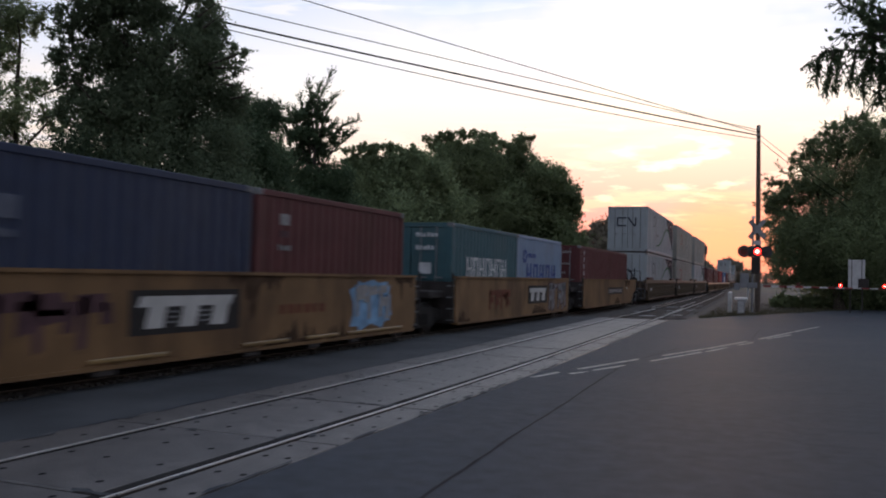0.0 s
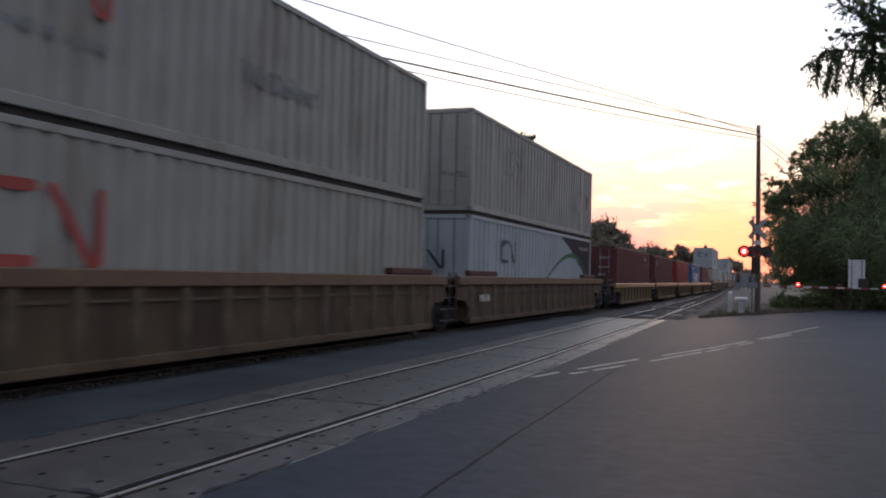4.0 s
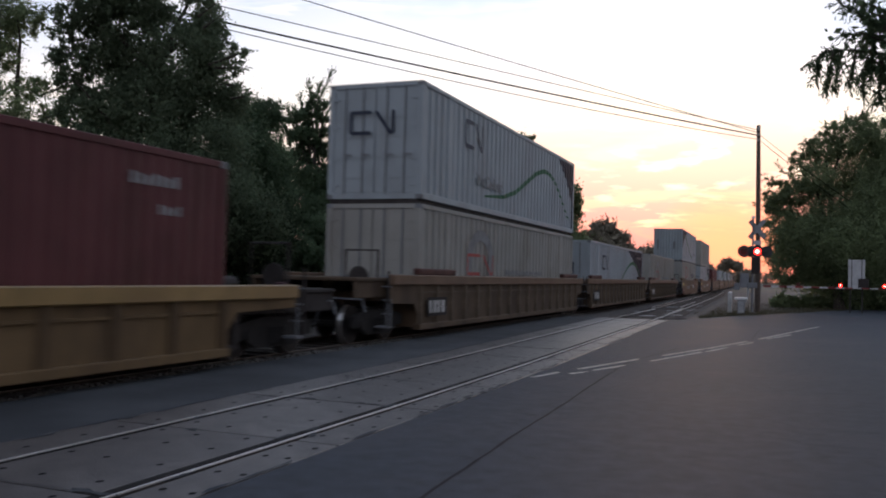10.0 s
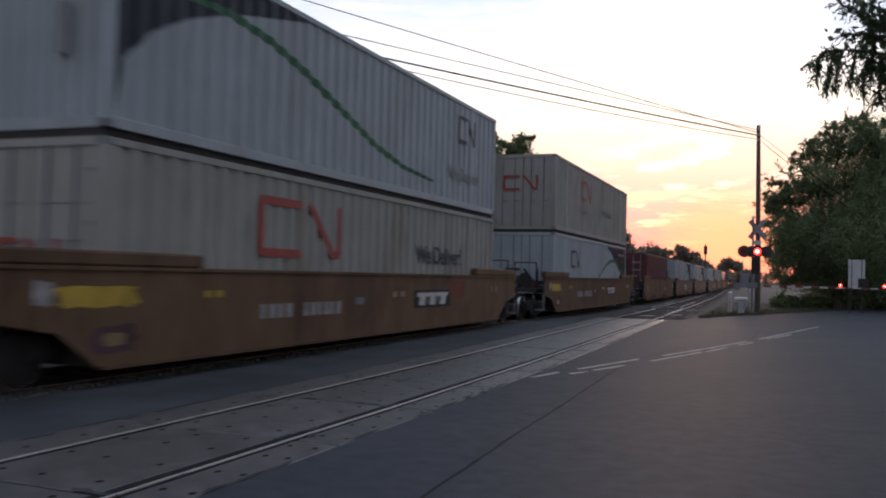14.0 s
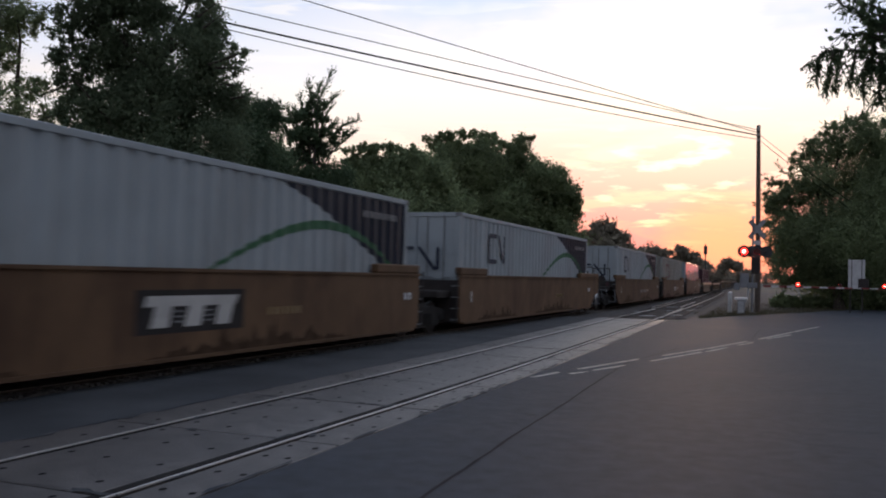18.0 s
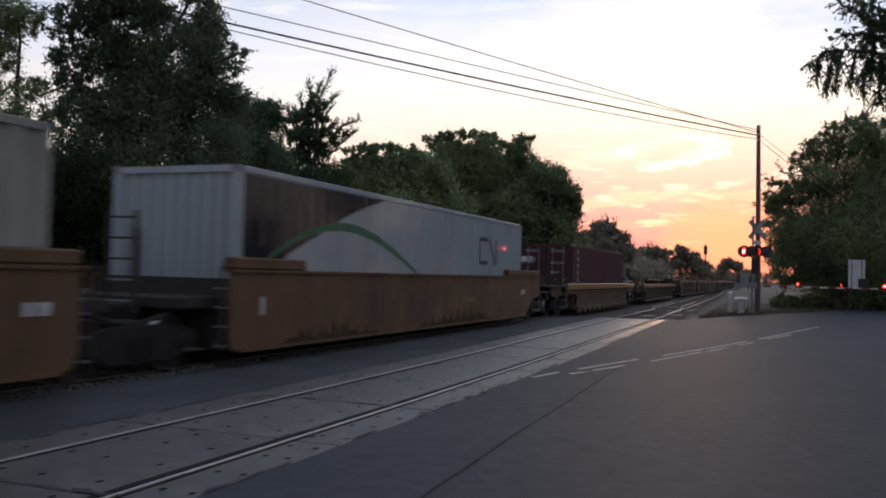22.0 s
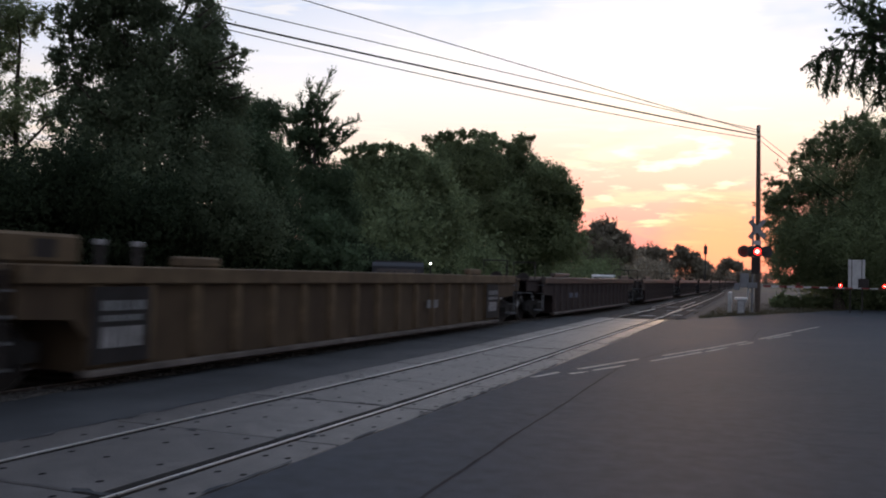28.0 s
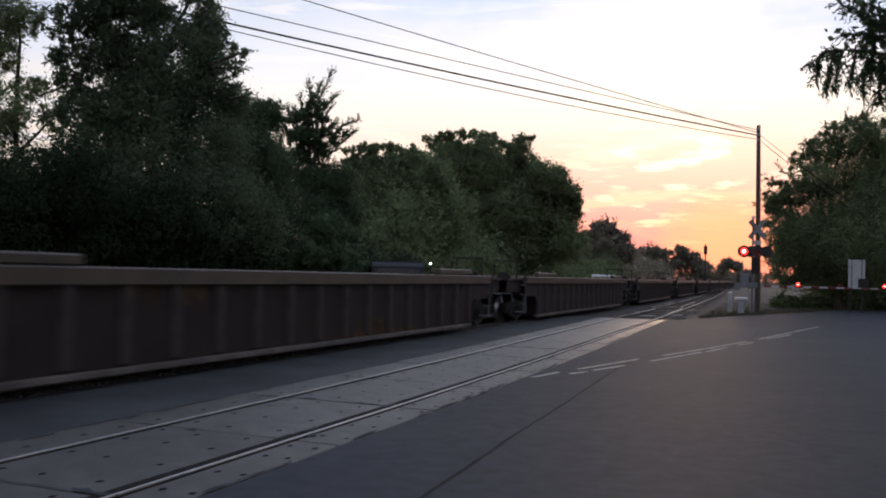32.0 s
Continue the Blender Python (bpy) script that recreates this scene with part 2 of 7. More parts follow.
M["ochre"] = material("ochre", (0.106, 0.062, 0.034), 0.7, var=0.18, scale=1.5, stain=(0.05, 0.026, 0.016), stain_amount=0.75, stain_scale=0.8, streak=0.35, bump=0.1, rand=0.10, spec=0.2)
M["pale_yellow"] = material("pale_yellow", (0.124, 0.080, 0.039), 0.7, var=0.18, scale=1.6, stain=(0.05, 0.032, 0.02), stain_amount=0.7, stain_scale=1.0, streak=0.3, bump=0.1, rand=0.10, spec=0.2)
M["rust_brown"] = material("rust_brown", (0.082, 0.056, 0.036), 0.75, var=0.2, scale=1.6, stain=(0.034, 0.021, 0.016), stain_amount=0.7, stain_scale=1.0, streak=0.3, bump=0.15, rand=0.12, spec=0.2)
M["post_rust"] = material("post_rust", (0.100, 0.074, 0.050), 0.7, var=0.25, scale=3, stain=(0.04, 0.028, 0.02), stain_amount=0.7, stain_scale=1.2, spec=0.2)
M["brown_rail"] = material("brown_rail", (0.118, 0.072, 0.044), 0.6, var=0.2, scale=2, stain=(0.06, 0.04, 0.028), stain_amount=0.6, stain_scale=1.0, spec=0.3)
M["cap_red"] = material("cap_red", (0.075, 0.032, 0.026), 0.7, var=0.3, scale=3, spec=0.2)
M["worn_chord"] = material("worn_chord", (0.115, 0.070, 0.036), 0.5, var=0.2, scale=2, stain=(0.06, 0.036, 0.02), stain_amount=0.6, stain_scale=1.0, spec=0.35)
M["worn_post"] = material("worn_post", (0.086, 0.060, 0.036), 0.75, var=0.25, scale=3, spec=0.2)
M["dusty_yellow"] = material("dusty_yellow", (0.096, 0.067, 0.041), 0.72, var=0.2, scale=1.6, stain=(0.06, 0.042, 0.028), stain_amount=0.75, stain_scale=0.9, streak=0.3, bump=0.12, spec=0.2)
M["dark_brown"] = material("dark_brown", (0.030, 0.021, 0.020), 0.8, var=0.2, scale=1.6, stain=(0.03, 0.02, 0.017), stain_amount=0.7, stain_scale=1.0, streak=0.3, bump=0.15, rand=0.12, spec=0.2)
M["brown_chord"] = material("brown_chord", (0.060, 0.043, 0.033), 0.5, var=0.25, scale=2, stain=(0.035, 0.024, 0.02), stain_amount=0.7, stain_scale=1.2, spec=0.4)
M["post_brown"] = material("post_brown", (0.050, 0.038, 0.035), 0.75, var=0.25, scale=3, spec=0.2)
M["post_yellow"] = material("post_yellow", (0.108, 0.076, 0.045), 0.7, var=0.25, scale=3, stain=(0.05, 0.032, 0.02), stain_amount=0.7, stain_scale=1.2, spec=0.2)
M["truck_steel"] = material("truck_steel", (0.019, 0.017, 0.016), 0.85, var=0.3, scale=5, spec=0.2)
M["wheel_steel"] = material("wheel_steel", (0.035, 0.03, 0.028), 0.75, 0.2, var=0.3, spec=0.2)
M["wheel_tread"] = material("wheel_tread", (0.4, 0.38, 0.36), 0.35, 0.9)
M["dark_steel"] = material("dark_steel", (0.035, 0.03, 0.028), 0.8, var=0.3, spec=0.2)
M["plate_black"] = material("plate_black", (0.02, 0.018, 0.018), 0.7, spec=0.2)
M["plate_white"] = material("plate_white", (0.42, 0.41, 0.39), 0.7, var=0.15, spec=0.2)
M["box_white"] = material("box_white", (0.278, 0.309, 0.322), 0.55, var=0.07, scale=1.2, stain=(0.19, 0.19, 0.19), stain_amount=0.45, stain_scale=1.0, streak=0.3, spec=0.2)
M["box_cream"] = material("box_cream", (0.255, 0.248, 0.225), 0.6, var=0.08, scale=1.2, stain=(0.15, 0.125, 0.10), stain_amount=0.55, stain_scale=1.1, streak=0.3, spec=0.2)
M["box_navy"] = material("box_navy", (0.014, 0.018, 0.03), 0.5, var=0.12, stain=(0.05, 0.05, 0.06), stain_amount=0.4, spec=0.2)
M["box_indigo"] = material("box_indigo", (0.026, 0.036, 0.068), 0.55, var=0.12, stain=(0.05, 0.055, 0.075), stain_amount=0.4, stain_scale=1.0, streak=0.3, spec=0.2)
# pale tone for the bottom chords of the empty cars
M["pale_sill"] = material("pale_sill", (0.118, 0.102, 0.092), 0.8, var=0.4, scale=1.6, stain=(0.05, 0.04, 0.036), stain_amount=0.8, stain_scale=0.7, spec=0.2)
M["navy_film"] = material("navy_film", (0.016, 0.018, 0.026), 0.06, var=0.12, spec=0.1)
M["gloss_white"] = material("gloss_white", (0.27, 0.30, 0.315), 0.05, var=0.06, scale=1.2, stain=(0.2, 0.2, 0.2), stain_amount=0.35, stain_scale=1.0, streak=0.3, spec=0.09)
M["box_plum"] = material("box_plum", (0.058, 0.022, 0.030), 0.6, var=0.15, scale=1.4, stain=(0.035, 0.016, 0.018), stain_amount=0.5, stain_scale=1.2, streak=0.3, spec=0.2)
M["box_brown"] = material("box_brown", (0.094, 0.031, 0.032), 0.6, var=0.15, scale=1.4, stain=(0.06, 0.025, 0.02), stain_amount=0.5, stain_scale=1.2, streak=0.3, spec=0.2)
M["box_red"] = material("box_red", (0.20, 0.028, 0.026), 0.55, var=0.1, stain=(0.10, 0.025, 0.02), stain_amount=0.4, stain_scale=1.2, streak=0.3, spec=0.2)
M["box_teal"] = material("box_teal", (0.040, 0.097, 0.113), 0.55, var=0.12, stain=(0.07, 0.10, 0.10), stain_amount=0.4, stain_scale=1.0, streak=0.3, spec=0.2)
M["box_grey"] = material("box_grey", (0.185, 0.245, 0.33), 0.55, var=0.1, stain=(0.15, 0.15, 0.16), stain_amount=0.4, stain_scale=1.0, streak=0.3, spec=0.2)
M["box_blue"] = material("box_blue", (0.009, 0.084, 0.198), 0.5, var=0.08, stain=(0.02, 0.06, 0.14), stain_amount=0.4, stain_scale=1.0, streak=0.3, spec=0.2)
M["mark_navy"] = material("mark_navy", (0.030, 0.036, 0.055), 0.6, spec=0.2)
M["mark_red"] = material("mark_red", (0.27, 0.055, 0.048), 0.6, var=0.15, spec=0.2)
M["mark_green"] = material("mark_green", (0.045, 0.115, 0.06), 0.6, spec=0.2)
M["mark_grey"] = material("mark_grey", (0.16, 0.165, 0.17), 0.6, spec=0.2)
M["mark_white"] = material("mark_white", (0.46, 0.47, 0.48), 0.6, spec=0.2)
M["mark_blue"] = material("mark_blue", (0.030, 0.06, 0.20), 0.6, spec=0.2)
M["mark_sky"] = material("mark_sky", (0.15, 0.28, 0.43), 0.6, var=0.3, scale=3, stain=(0.05, 0.08, 0.12), stain_amount=0.5, stain_scale=2.5, spec=0.2)
M["mark_yellow"] = material("mark_yellow", (0.33, 0.23, 0.035), 0.6, spec=0.2)
M["mark_rust"] = material("mark_rust", (0.13, 0.042, 0.024), 0.7, var=0.2, spec=0.2)
M["mark_plum"] = material("mark_plum", (0.075, 0.04, 0.045), 0.8, var=0.25, spec=0.2)
M["mark_faded"] = material("mark_faded", (0.24, 0.235, 0.235), 0.7, var=0.25, scale=6, spec=0.2)
M["mark_red_dull"] = material("mark_red_dull", (0.14, 0.035, 0.038), 0.7, var=0.2, spec=0.2)
M["mark_navy_pale"] = material("mark_navy_pale", (0.085, 0.095, 0.125), 0.7, var=0.25, spec=0.2)
M["grime"] = material("grime", (0.060, 0.037, 0.023), 0.9, var=0.4, scale=4, spec=0.1)
M["groove_dark"] = material("groove_dark", (0.016, 0.015, 0.015), 0.9, var=0.3, scale=6, spec=0.1)


# ---- mesh helpers ----
def mesh_of(name, verts, faces, mat, smooth=False):
    me = bpy.data.meshes.new(name)
    me.from_pydata([tuple(v) for v in verts], [], [tuple(f) for f in faces])
    me.materials.append(M[mat])
    if smooth:
        me.polygons.foreach_set("use_smooth", [True] * len(me.polygons))
    me.update()
    return me


class Shape:
    """Collects boxes, tubes and plates into one mesh."""

    def __init__(self):
        self.v, self.f = [], []

    def add(self, verts, faces):
        o = len(self.v)
        self.v += [tuple(v) for v in verts]
        self.f += [tuple(i + o for i in f) for f in faces]
        return self

    def box(self, x0, x1, y0, y1, z0, z1, b=0.0):
        """A box; b cuts its upright and lying edges back a little."""
        if b <= 0:
            return self.add([(x0, y0, z0), (x1, y0, z0), (x1, y1, z0), (x0, y1, z0), (x0, y0, z1), (x1, y0, z1), (x1, y1, z1), (x0, y1, z1)],
                            [(3, 2, 1, 0), (4, 5, 6, 7), (0, 1, 5, 4), (1, 2, 6, 5), (2, 3, 7, 6), (3, 0, 4, 7)])
        v = []
        for z, k in ((z0, b), (z0 + b, 0), (z1 - b, 0), (z1, b)):
            for (x, y) in ((x0 + b, y0), (x1 - b, y0), (x1, y0 + b), (x1, y1 - b), (x1 - b, y1), (x0 + b, y1), (x0, y1 - b), (x0, y0 + b)):
                cx, cy = (x0 + x1) / 2, (y0 + y1) / 2
                v.append((x + (k if x < cx else -k), y + (k if y < cy else -k), z))
        f = [tuple(range(7, -1, -1)), tuple(range(24, 32))]
        for r in range(3):
            for i in range(8):
                j = (i + 1) % 8
                f.append((r * 8 + i, r * 8 + j, r * 8 + 8 + j, r * 8 + 8 + i))
        return self.add(v, f)

    def tube(self, a, b, r0, r1=None, n=10):
        r1 = r0 if r1 is None else r1
        a, b = Vector(a), Vector(b)
        d = (b - a).normalized()
        u = d.orthogonal().normalized()
        w = d.cross(u)
        v = []
        for c, r in ((a, r0), (b, r1)):
            for i in range(n):
                t = 2 * math.pi * i / n
                v.append(c + (u * math.cos(t) + w * math.sin(t)) * r)
        f = [(i, (i + 1) % n, n + (i + 1) % n, n + i) for i in range(n)] + [tuple(range(n - 1, -1, -1)), tuple(range(n, 2 * n))]
        return self.add(v, f)

    def path(self, pts, r, n=6):
        """A round bar along points; r may be one radius or one for each point."""
        pts = [Vector(p) for p in pts]
        rs = r if isinstance(r, (list, tuple)) else [r] * len(pts)
        v, f = [], []
        for i, p in enumerate(pts):
            d = (pts[min(i + 1, len(pts) - 1)] - pts[max(i - 1, 0)]).normalized()
            u = (d.cross(Vector((0.3, 0.2, 1))) if abs(d.z) < 0.9 else d.cross(Vector((1, 0, 0)))).normalized()
            w = d.cross(u)
            for k in range(n):
                t = 2 * math.pi * k / n
                v.append(p + (u * math.cos(t) + w * math.sin(t)) * rs[i])
        for i in range(len(pts) - 1):
            for k in range(n):
                f.append((i * n + k, i * n + (k + 1) % n, (i + 1) * n + (k + 1) % n, (i + 1) * n + k))
        f += [tuple(range(n - 1, -1, -1)), tuple(range((len(pts) - 1) * n, len(pts) * n))]
        return self.add(v, f)

    def prism(self, outline, x0, x1):
        """An outline in (y, z), drawn out from x0 to x1."""
        n = len(outline)
        v = [(x0, y, z) for y, z in outline] + [(x1, y, z) for y, z in outline]
        f = [tuple(range(n - 1, -1, -1)), tuple(range(n, 2 * n))] + [(i, (i + 1) % n, n + (i + 1) % n, n + i) for i in range(n)]
        return self.add(v, f)

    def mesh(self, name, mat, smooth=False):
        me = mesh_of(name, self.v, self.f, mat, smooth)
        bm = bmesh.new()
        bm.from_mesh(me)
        bmesh.ops.recalc_face_normals(bm, faces=bm.faces)
        bm.to_mesh(me)
        bm.free()
        return me


CACHE = {}


def part(name, shape, mat, parent, label="", m=None, key=None):
    """One mesh object under a thing or part. shape: a Shape, or with a key a function that makes it once."""
    if key is not None:
        k = (key, mat)
        if k not in CACHE:
            CACHE[k] = shape().mesh(name, mat)
        data = CACHE[k]
    elif isinstance(shape, Shape):
        data = shape.mesh(name, mat)
    else:
        data = shape
    ob = new(name, data)
    ob.parent = parent
    if m is not None:
        ob.matrix_basis = m
    if label:
        ob["label"] = label
    return ob


def thing(name, m, label, category, group="", kind=""):
    return tagged(place(new(name), m), label, category, group, kind)


def place(ob, m):
    ob.matrix_basis = m
    return ob


# ---- lie of the two tracks ----
TRAIN_X, SIDING_X = -9.574, -5.02
SPEED = 18.3


def bend(y):
    """Offset and slope of the main track, which swings gently left beyond the crossing."""
    if y < 35:
        return 0.0, 0.0
    if y < 65:
        return -0.02 * (y - 35) ** 2 / 60, -0.02 * (y - 35) / 30
    far = min(max(0.0, y - 124), 300.0)
    rest = max(0.0, y - 424)
    return -0.02 * (y - 50) - 7.8e-5 * far * far - 0.0468 * rest, -0.02 - 1.56e-4 * far


def main_x(y):
    return TRAIN_X + bend(y)[0]


def siding_x(y):
    """The near track, which swings left and runs into the main one at a turnout."""
    x = float(np.interp(y, (5, 10, 16, 22, 28, 35, 45, 63, 104, 200), (-5.0, -5.0, -5.06, -5.21, -5.35, -5.53, -5.76, -6.34, -7.80, -12.95)))
    return max(main_x(y), x)


# ---- ground ----
def ribbon(left, right, z0, z1, ys):
    """A slab between two lines x = left(y), x = right(y)."""
    s = Shape()
    n = len(ys)
    v = []
    for y in ys:
        v += [(left(y), y, z1), (right(y), y, z1), (left(y), y, z0), (right(y), y, z0)]
    f = []
    for i in range(n - 1):
        a, b = i * 4, i * 4 + 4
        f += [(a, a + 1, b + 1, b), (a + 1, a + 3, b + 3, b + 1), (a + 2, a, b, b + 2)]
    f += [(0, 2, 3, 1), ((n - 1) * 4, (n - 1) * 4 + 1, (n - 1) * 4 + 3, (n - 1) * 4 + 2)]
    return s.add(v, f)


def steps(a, b, d):
    n = max(1, int(math.ceil((b - a) / d)))
    return [a + (b - a) * i / n for i in range(n + 1)]


def setting(name, data, label, category):
    ob = new(name, data)
    return tagged(ob, label, category, kind="structure")


g_v, g_f = [], []
gx = [-2500, -800, -300, -120, -60, -40, -30, -24, -18, -14, -11, -8, -5, -2, 2, 6, 10, 16, 24, 40, 80, 200, 800, 2500]
gy = [-2500, -800, -200, -60, -20, 0, 10, 20, 30, 36, 42, 48, 54, 60, 70, 85, 110, 150, 250, 600, 1500, 3500]
for y in gy:
    for x in gx:
        rough = 0.05 * noise.noise((x * 0.13, y * 0.13, 0.3)) if abs(x) < 100 and abs(y) < 260 else 0
        g_v.append((x, y, -0.16 + rough - (0.03 if abs(x) < 100 else 0)))
for j in range(len(gy) - 1):
    for i in range(len(gx) - 1):
        a = j * len(gx) + i
        g_f.append((a, a + 1, a + 1 + len(gx), a + len(gx)))
setting("ground", mesh_of("ground", g_v, g_f, "ground"), "dry grassy ground beside the railway", "ground")

# road: its far kerbless edge runs slantwise to the tracks
def road_edge(y):
    """x of the road's left edge, north of the near track."""
    return -4.0 + (y - 35.7) * 0.329 + 0.10 * math.sin(y * 0.9)


road_ys = steps(-60, 4, 4) + steps(6, 34, 2) + steps(35, 140, 1.5)
setting("road", ribbon(lambda y: siding_x(y) + 1.27 if y < 35 else max(siding_x(y) + 1.27, road_edge(y)), lambda y: 60.0, -0.5, -0.012, road_ys).mesh("road", "asphalt"),
        "worn grey asphalt road with cracks and faded lines", "road")
setting("road_strip", ribbon(lambda y: -8.33 - 0.06 * math.sin(y * 0.7) - 0.04 * math.sin(y * 2.3), lambda y: siding_x(y) - 1.375, -0.5, -0.018, steps(-60, 34.5, 1.0)).mesh("road_strip", "old_asphalt"),
        "dark asphalt strip between the two tracks", "road")
setting("track_bed", ribbon(lambda y: main_x(y) - 3.2, lambda y: max(siding_x(y) + 1.9, main_x(y) + 1.4) if y > 36 else main_x(y) + 1.48, -0.6, -0.09, steps(-640, 30, 30) + steps(31, 300, 4) + steps(310, 1100, 40)).mesh("track_bed", "ballast"),
        "dark crushed-stone ballast under the tracks", "ballast")
setting("verge", ribbon(lambda y: siding_x(y) + 1.7, lambda y: max(siding_x(y) + 1.8, road_edge(y) + 0.05), -0.5, -0.06, steps(36.5, 140, 2)).mesh("verge", "gravel"),
        "gravel and dry grass verge by the crossing signal", "verge")
# pale stones spilled along the strip's edge
sh = Shape()
rng = random.Random(4)
edge = ribbon(lambda y: -8.72 - 0.05 * math.sin(y * 1.1) - 0.04 * math.sin(y * 3.1), lambda y: -8.36 + 0.05 * math.sin(y * 0.8), -0.2, -0.030, steps(-20, 34, 0.5))
setting("gravel_edge", edge.mesh("gravel_edge", "pale_gravel"), "pale gravel edge beside the main track", "gravel")
for i in range(1400):
    y = rng.uniform(-8, 33)
    x = -8.40 - abs(rng.gauss(0, 0.16))
    r = rng.uniform(0.015, 0.04)
    sh.box(x - r, x + r, y - r * rng.uniform(0.6, 1.4), y + r, -0.06, -0.035 + r * rng.uniform(0.4, 1.2))
tagged(new("edge_stones", sh.mesh("edge_stones", "pale_gravel")), "small pale stones along the asphalt edge", "gravel", kind="stuff")


# ---- road marks: worn double line, sealed cracks ----
def strip(name, pts, w, mat, parent, z=-0.007, ragged=0.0, seed=1):
    r = random.Random(seed)
    out = []
    for (x0, y0), (x1, y1) in zip(pts, pts[1:]):
        n = max(1, int(math.hypot(x1 - x0, y1 - y0) / 0.35))
        out += [(x0 + (x1 - x0) * i / n, y0 + (y1 - y0) * i / n) for i in range(n)]
    out.append(pts[-1])
    v, f = [], []
    for i, (x, y) in enumerate(out):
        a, b = out[max(0, i - 1)], out[min(len(out) - 1, i + 1)]
        d = Vector((b[0] - a[0], b[1] - a[1], 0)).normalized()
        nrm = Vector((-d.y, d.x, 0))
        k = nrm * (w / 2 * (1 + ragged * r.uniform(-1, 1)))
        off = nrm * (ragged * w * r.uniform(-0.5, 0.5))
        c = Vector((x, y, z))
        v += [c + k + off, c - k + off]
    for i in range(len(out) - 1):
        f.append((2 * i, 2 * i + 1, 2 * i + 3, 2 * i + 2))
    return part(name, mesh_of(name, v, f, mat), mat, parent)


marks = tagged(new("road_marking"), "faded pale double centre line on asphalt", "road marking", kind="structure")
for i, pts in enumerate(([(-3.66, 13.13), (-3.48, 14.08)], [(-3.31, 14.71), (-2.68, 17.31)], [(-3.25, 13.96), (-3.09, 14.45)], [(-3.03, 14.70), (-2.71, 15.90)], [(-2.42, 16.98), (-1.72, 19.85)], [(-2.34, 18.43), (-1.74, 20.89)], [(-1.70, 20.92), (-0.95, 24.26)], [(-1.63, 20.09), (-1.29, 21.72)], [(-1.10, 22.58), (-0.80, 23.92)], [(-0.49, 25.64), (0.15, 28.32)], [(-0.70, 25.46), (0.19, 29.81)], [(0.26, 30.21), (1.13, 34.57)])):
    strip("painted_line", pts, 0.085, "line_paint", marks, ragged=0.25, seed=i)
cracks = tagged(new("road_crack"), "dark tar-sealed crack across the asphalt", "crack", kind="structure")
strip("crack", [(-2.30, 3.0), (-2.36, 5.61), (-2.47, 8.08), (-2.55, 10.71), (-2.68, 14.0), (-2.76, 16.58)], 0.027, "sealed_crack", cracks, z=-0.0085, ragged=0.5, seed=3)
strip("crack", [(-2.76, 16.58), (-2.3, 20.8), (-0.87, 25.4), (-0.80, 30.2)], 0.024, "sealed_crack", cracks, z=-0.0085, ragged=0.6, seed=5)
strip("crack", [(-3.7, 9.2), (-3.1, 9.7), (-2.6, 9.6)], 0.014, "sealed_crack", cracks, z=-0.0085, ragged=0.8, seed=9)


# ---- tracks ----
def rail_mesh(cx, side, y0, y1, flush):
    ys = [y for y in steps(-640, 1100, 5) if y0 < y < y1]
    ys = [y0] + ys + [y1]
    web, top = Shape(), Shape()
    x = lambda y: cx(y) + side * 0.753
    for lo, hi, w in ((-0.16, -0.145, 0.075), (-0.15, -0.04, 0.014), (-0.042, -0.008, 0.026)):
        r = ribbon(lambda y: x(y) - w, lambda y: x(y) + w, lo, hi, ys)
        web.add(r.v, r.f)
    r = ribbon(lambda y: x(y) - 0.0105, lambda y: x(y) + 0.0105, -0.012, 0.003, ys)
    top.add(r.v, r.f)
    return web, top


tracks = []
for nm, cx, lab, y1 in (("main_track", main_x, "main railway track on ballast, steel rails on wooden ties", 1100), ("siding_track", siding_x, "second railway track set flush into the road crossing", 196)):
    tr = tagged(new(nm), lab, "railway track", "railway tracks", "structure")
    tracks.append(tr)
    for side in (-1, 1):
        web, top = rail_mesh(cx, side, -640 if nm == "main_track" else -60, y1, True)
        rl = part("rail", web, "rail_side", tr)
        # main rail heads are coloured darker for the shade under the cars
        part("rail_head", top, "shaded_rail" if nm == "main_track" else "rail_top", rl, "steel rail head, shade under the train in its colour" if nm == "main_track" else "polished steel rail head")
    if nm == "siding_track":
        for off, y0, y1b in ((-0.60, 38.0, 47.0), (0.60, 40.0, 50.0), (-1.15, 50.0, 64.0), (0.25, 52.0, 66.0)):
            web, top = rail_mesh(lambda y, off=off, y0=y0: siding_x(y) + off, 0, y0, y1b, True)
            gr = part("guard_rail", web, "rail_side", tr)
            part("rail_head", top, "rail_top", gr, "polished steel rail head")
        # pale metal plates added in place of the glints on tie ends
        for j, y in enumerate((39.2, 41.0, 43.6, 46.5, 49.0, 53.0, 57.5)):
            x = siding_x(y) + (-0.1, 0.9, -0.9, 0.4, 1.0, -0.3, 0.8)[j]
            part("switch_plate", Shape().box(x - 0.35, x + 0.35, y - 0.09, y + 0.09, -0.07, -0.045, 0.008), "galvanised", tr)


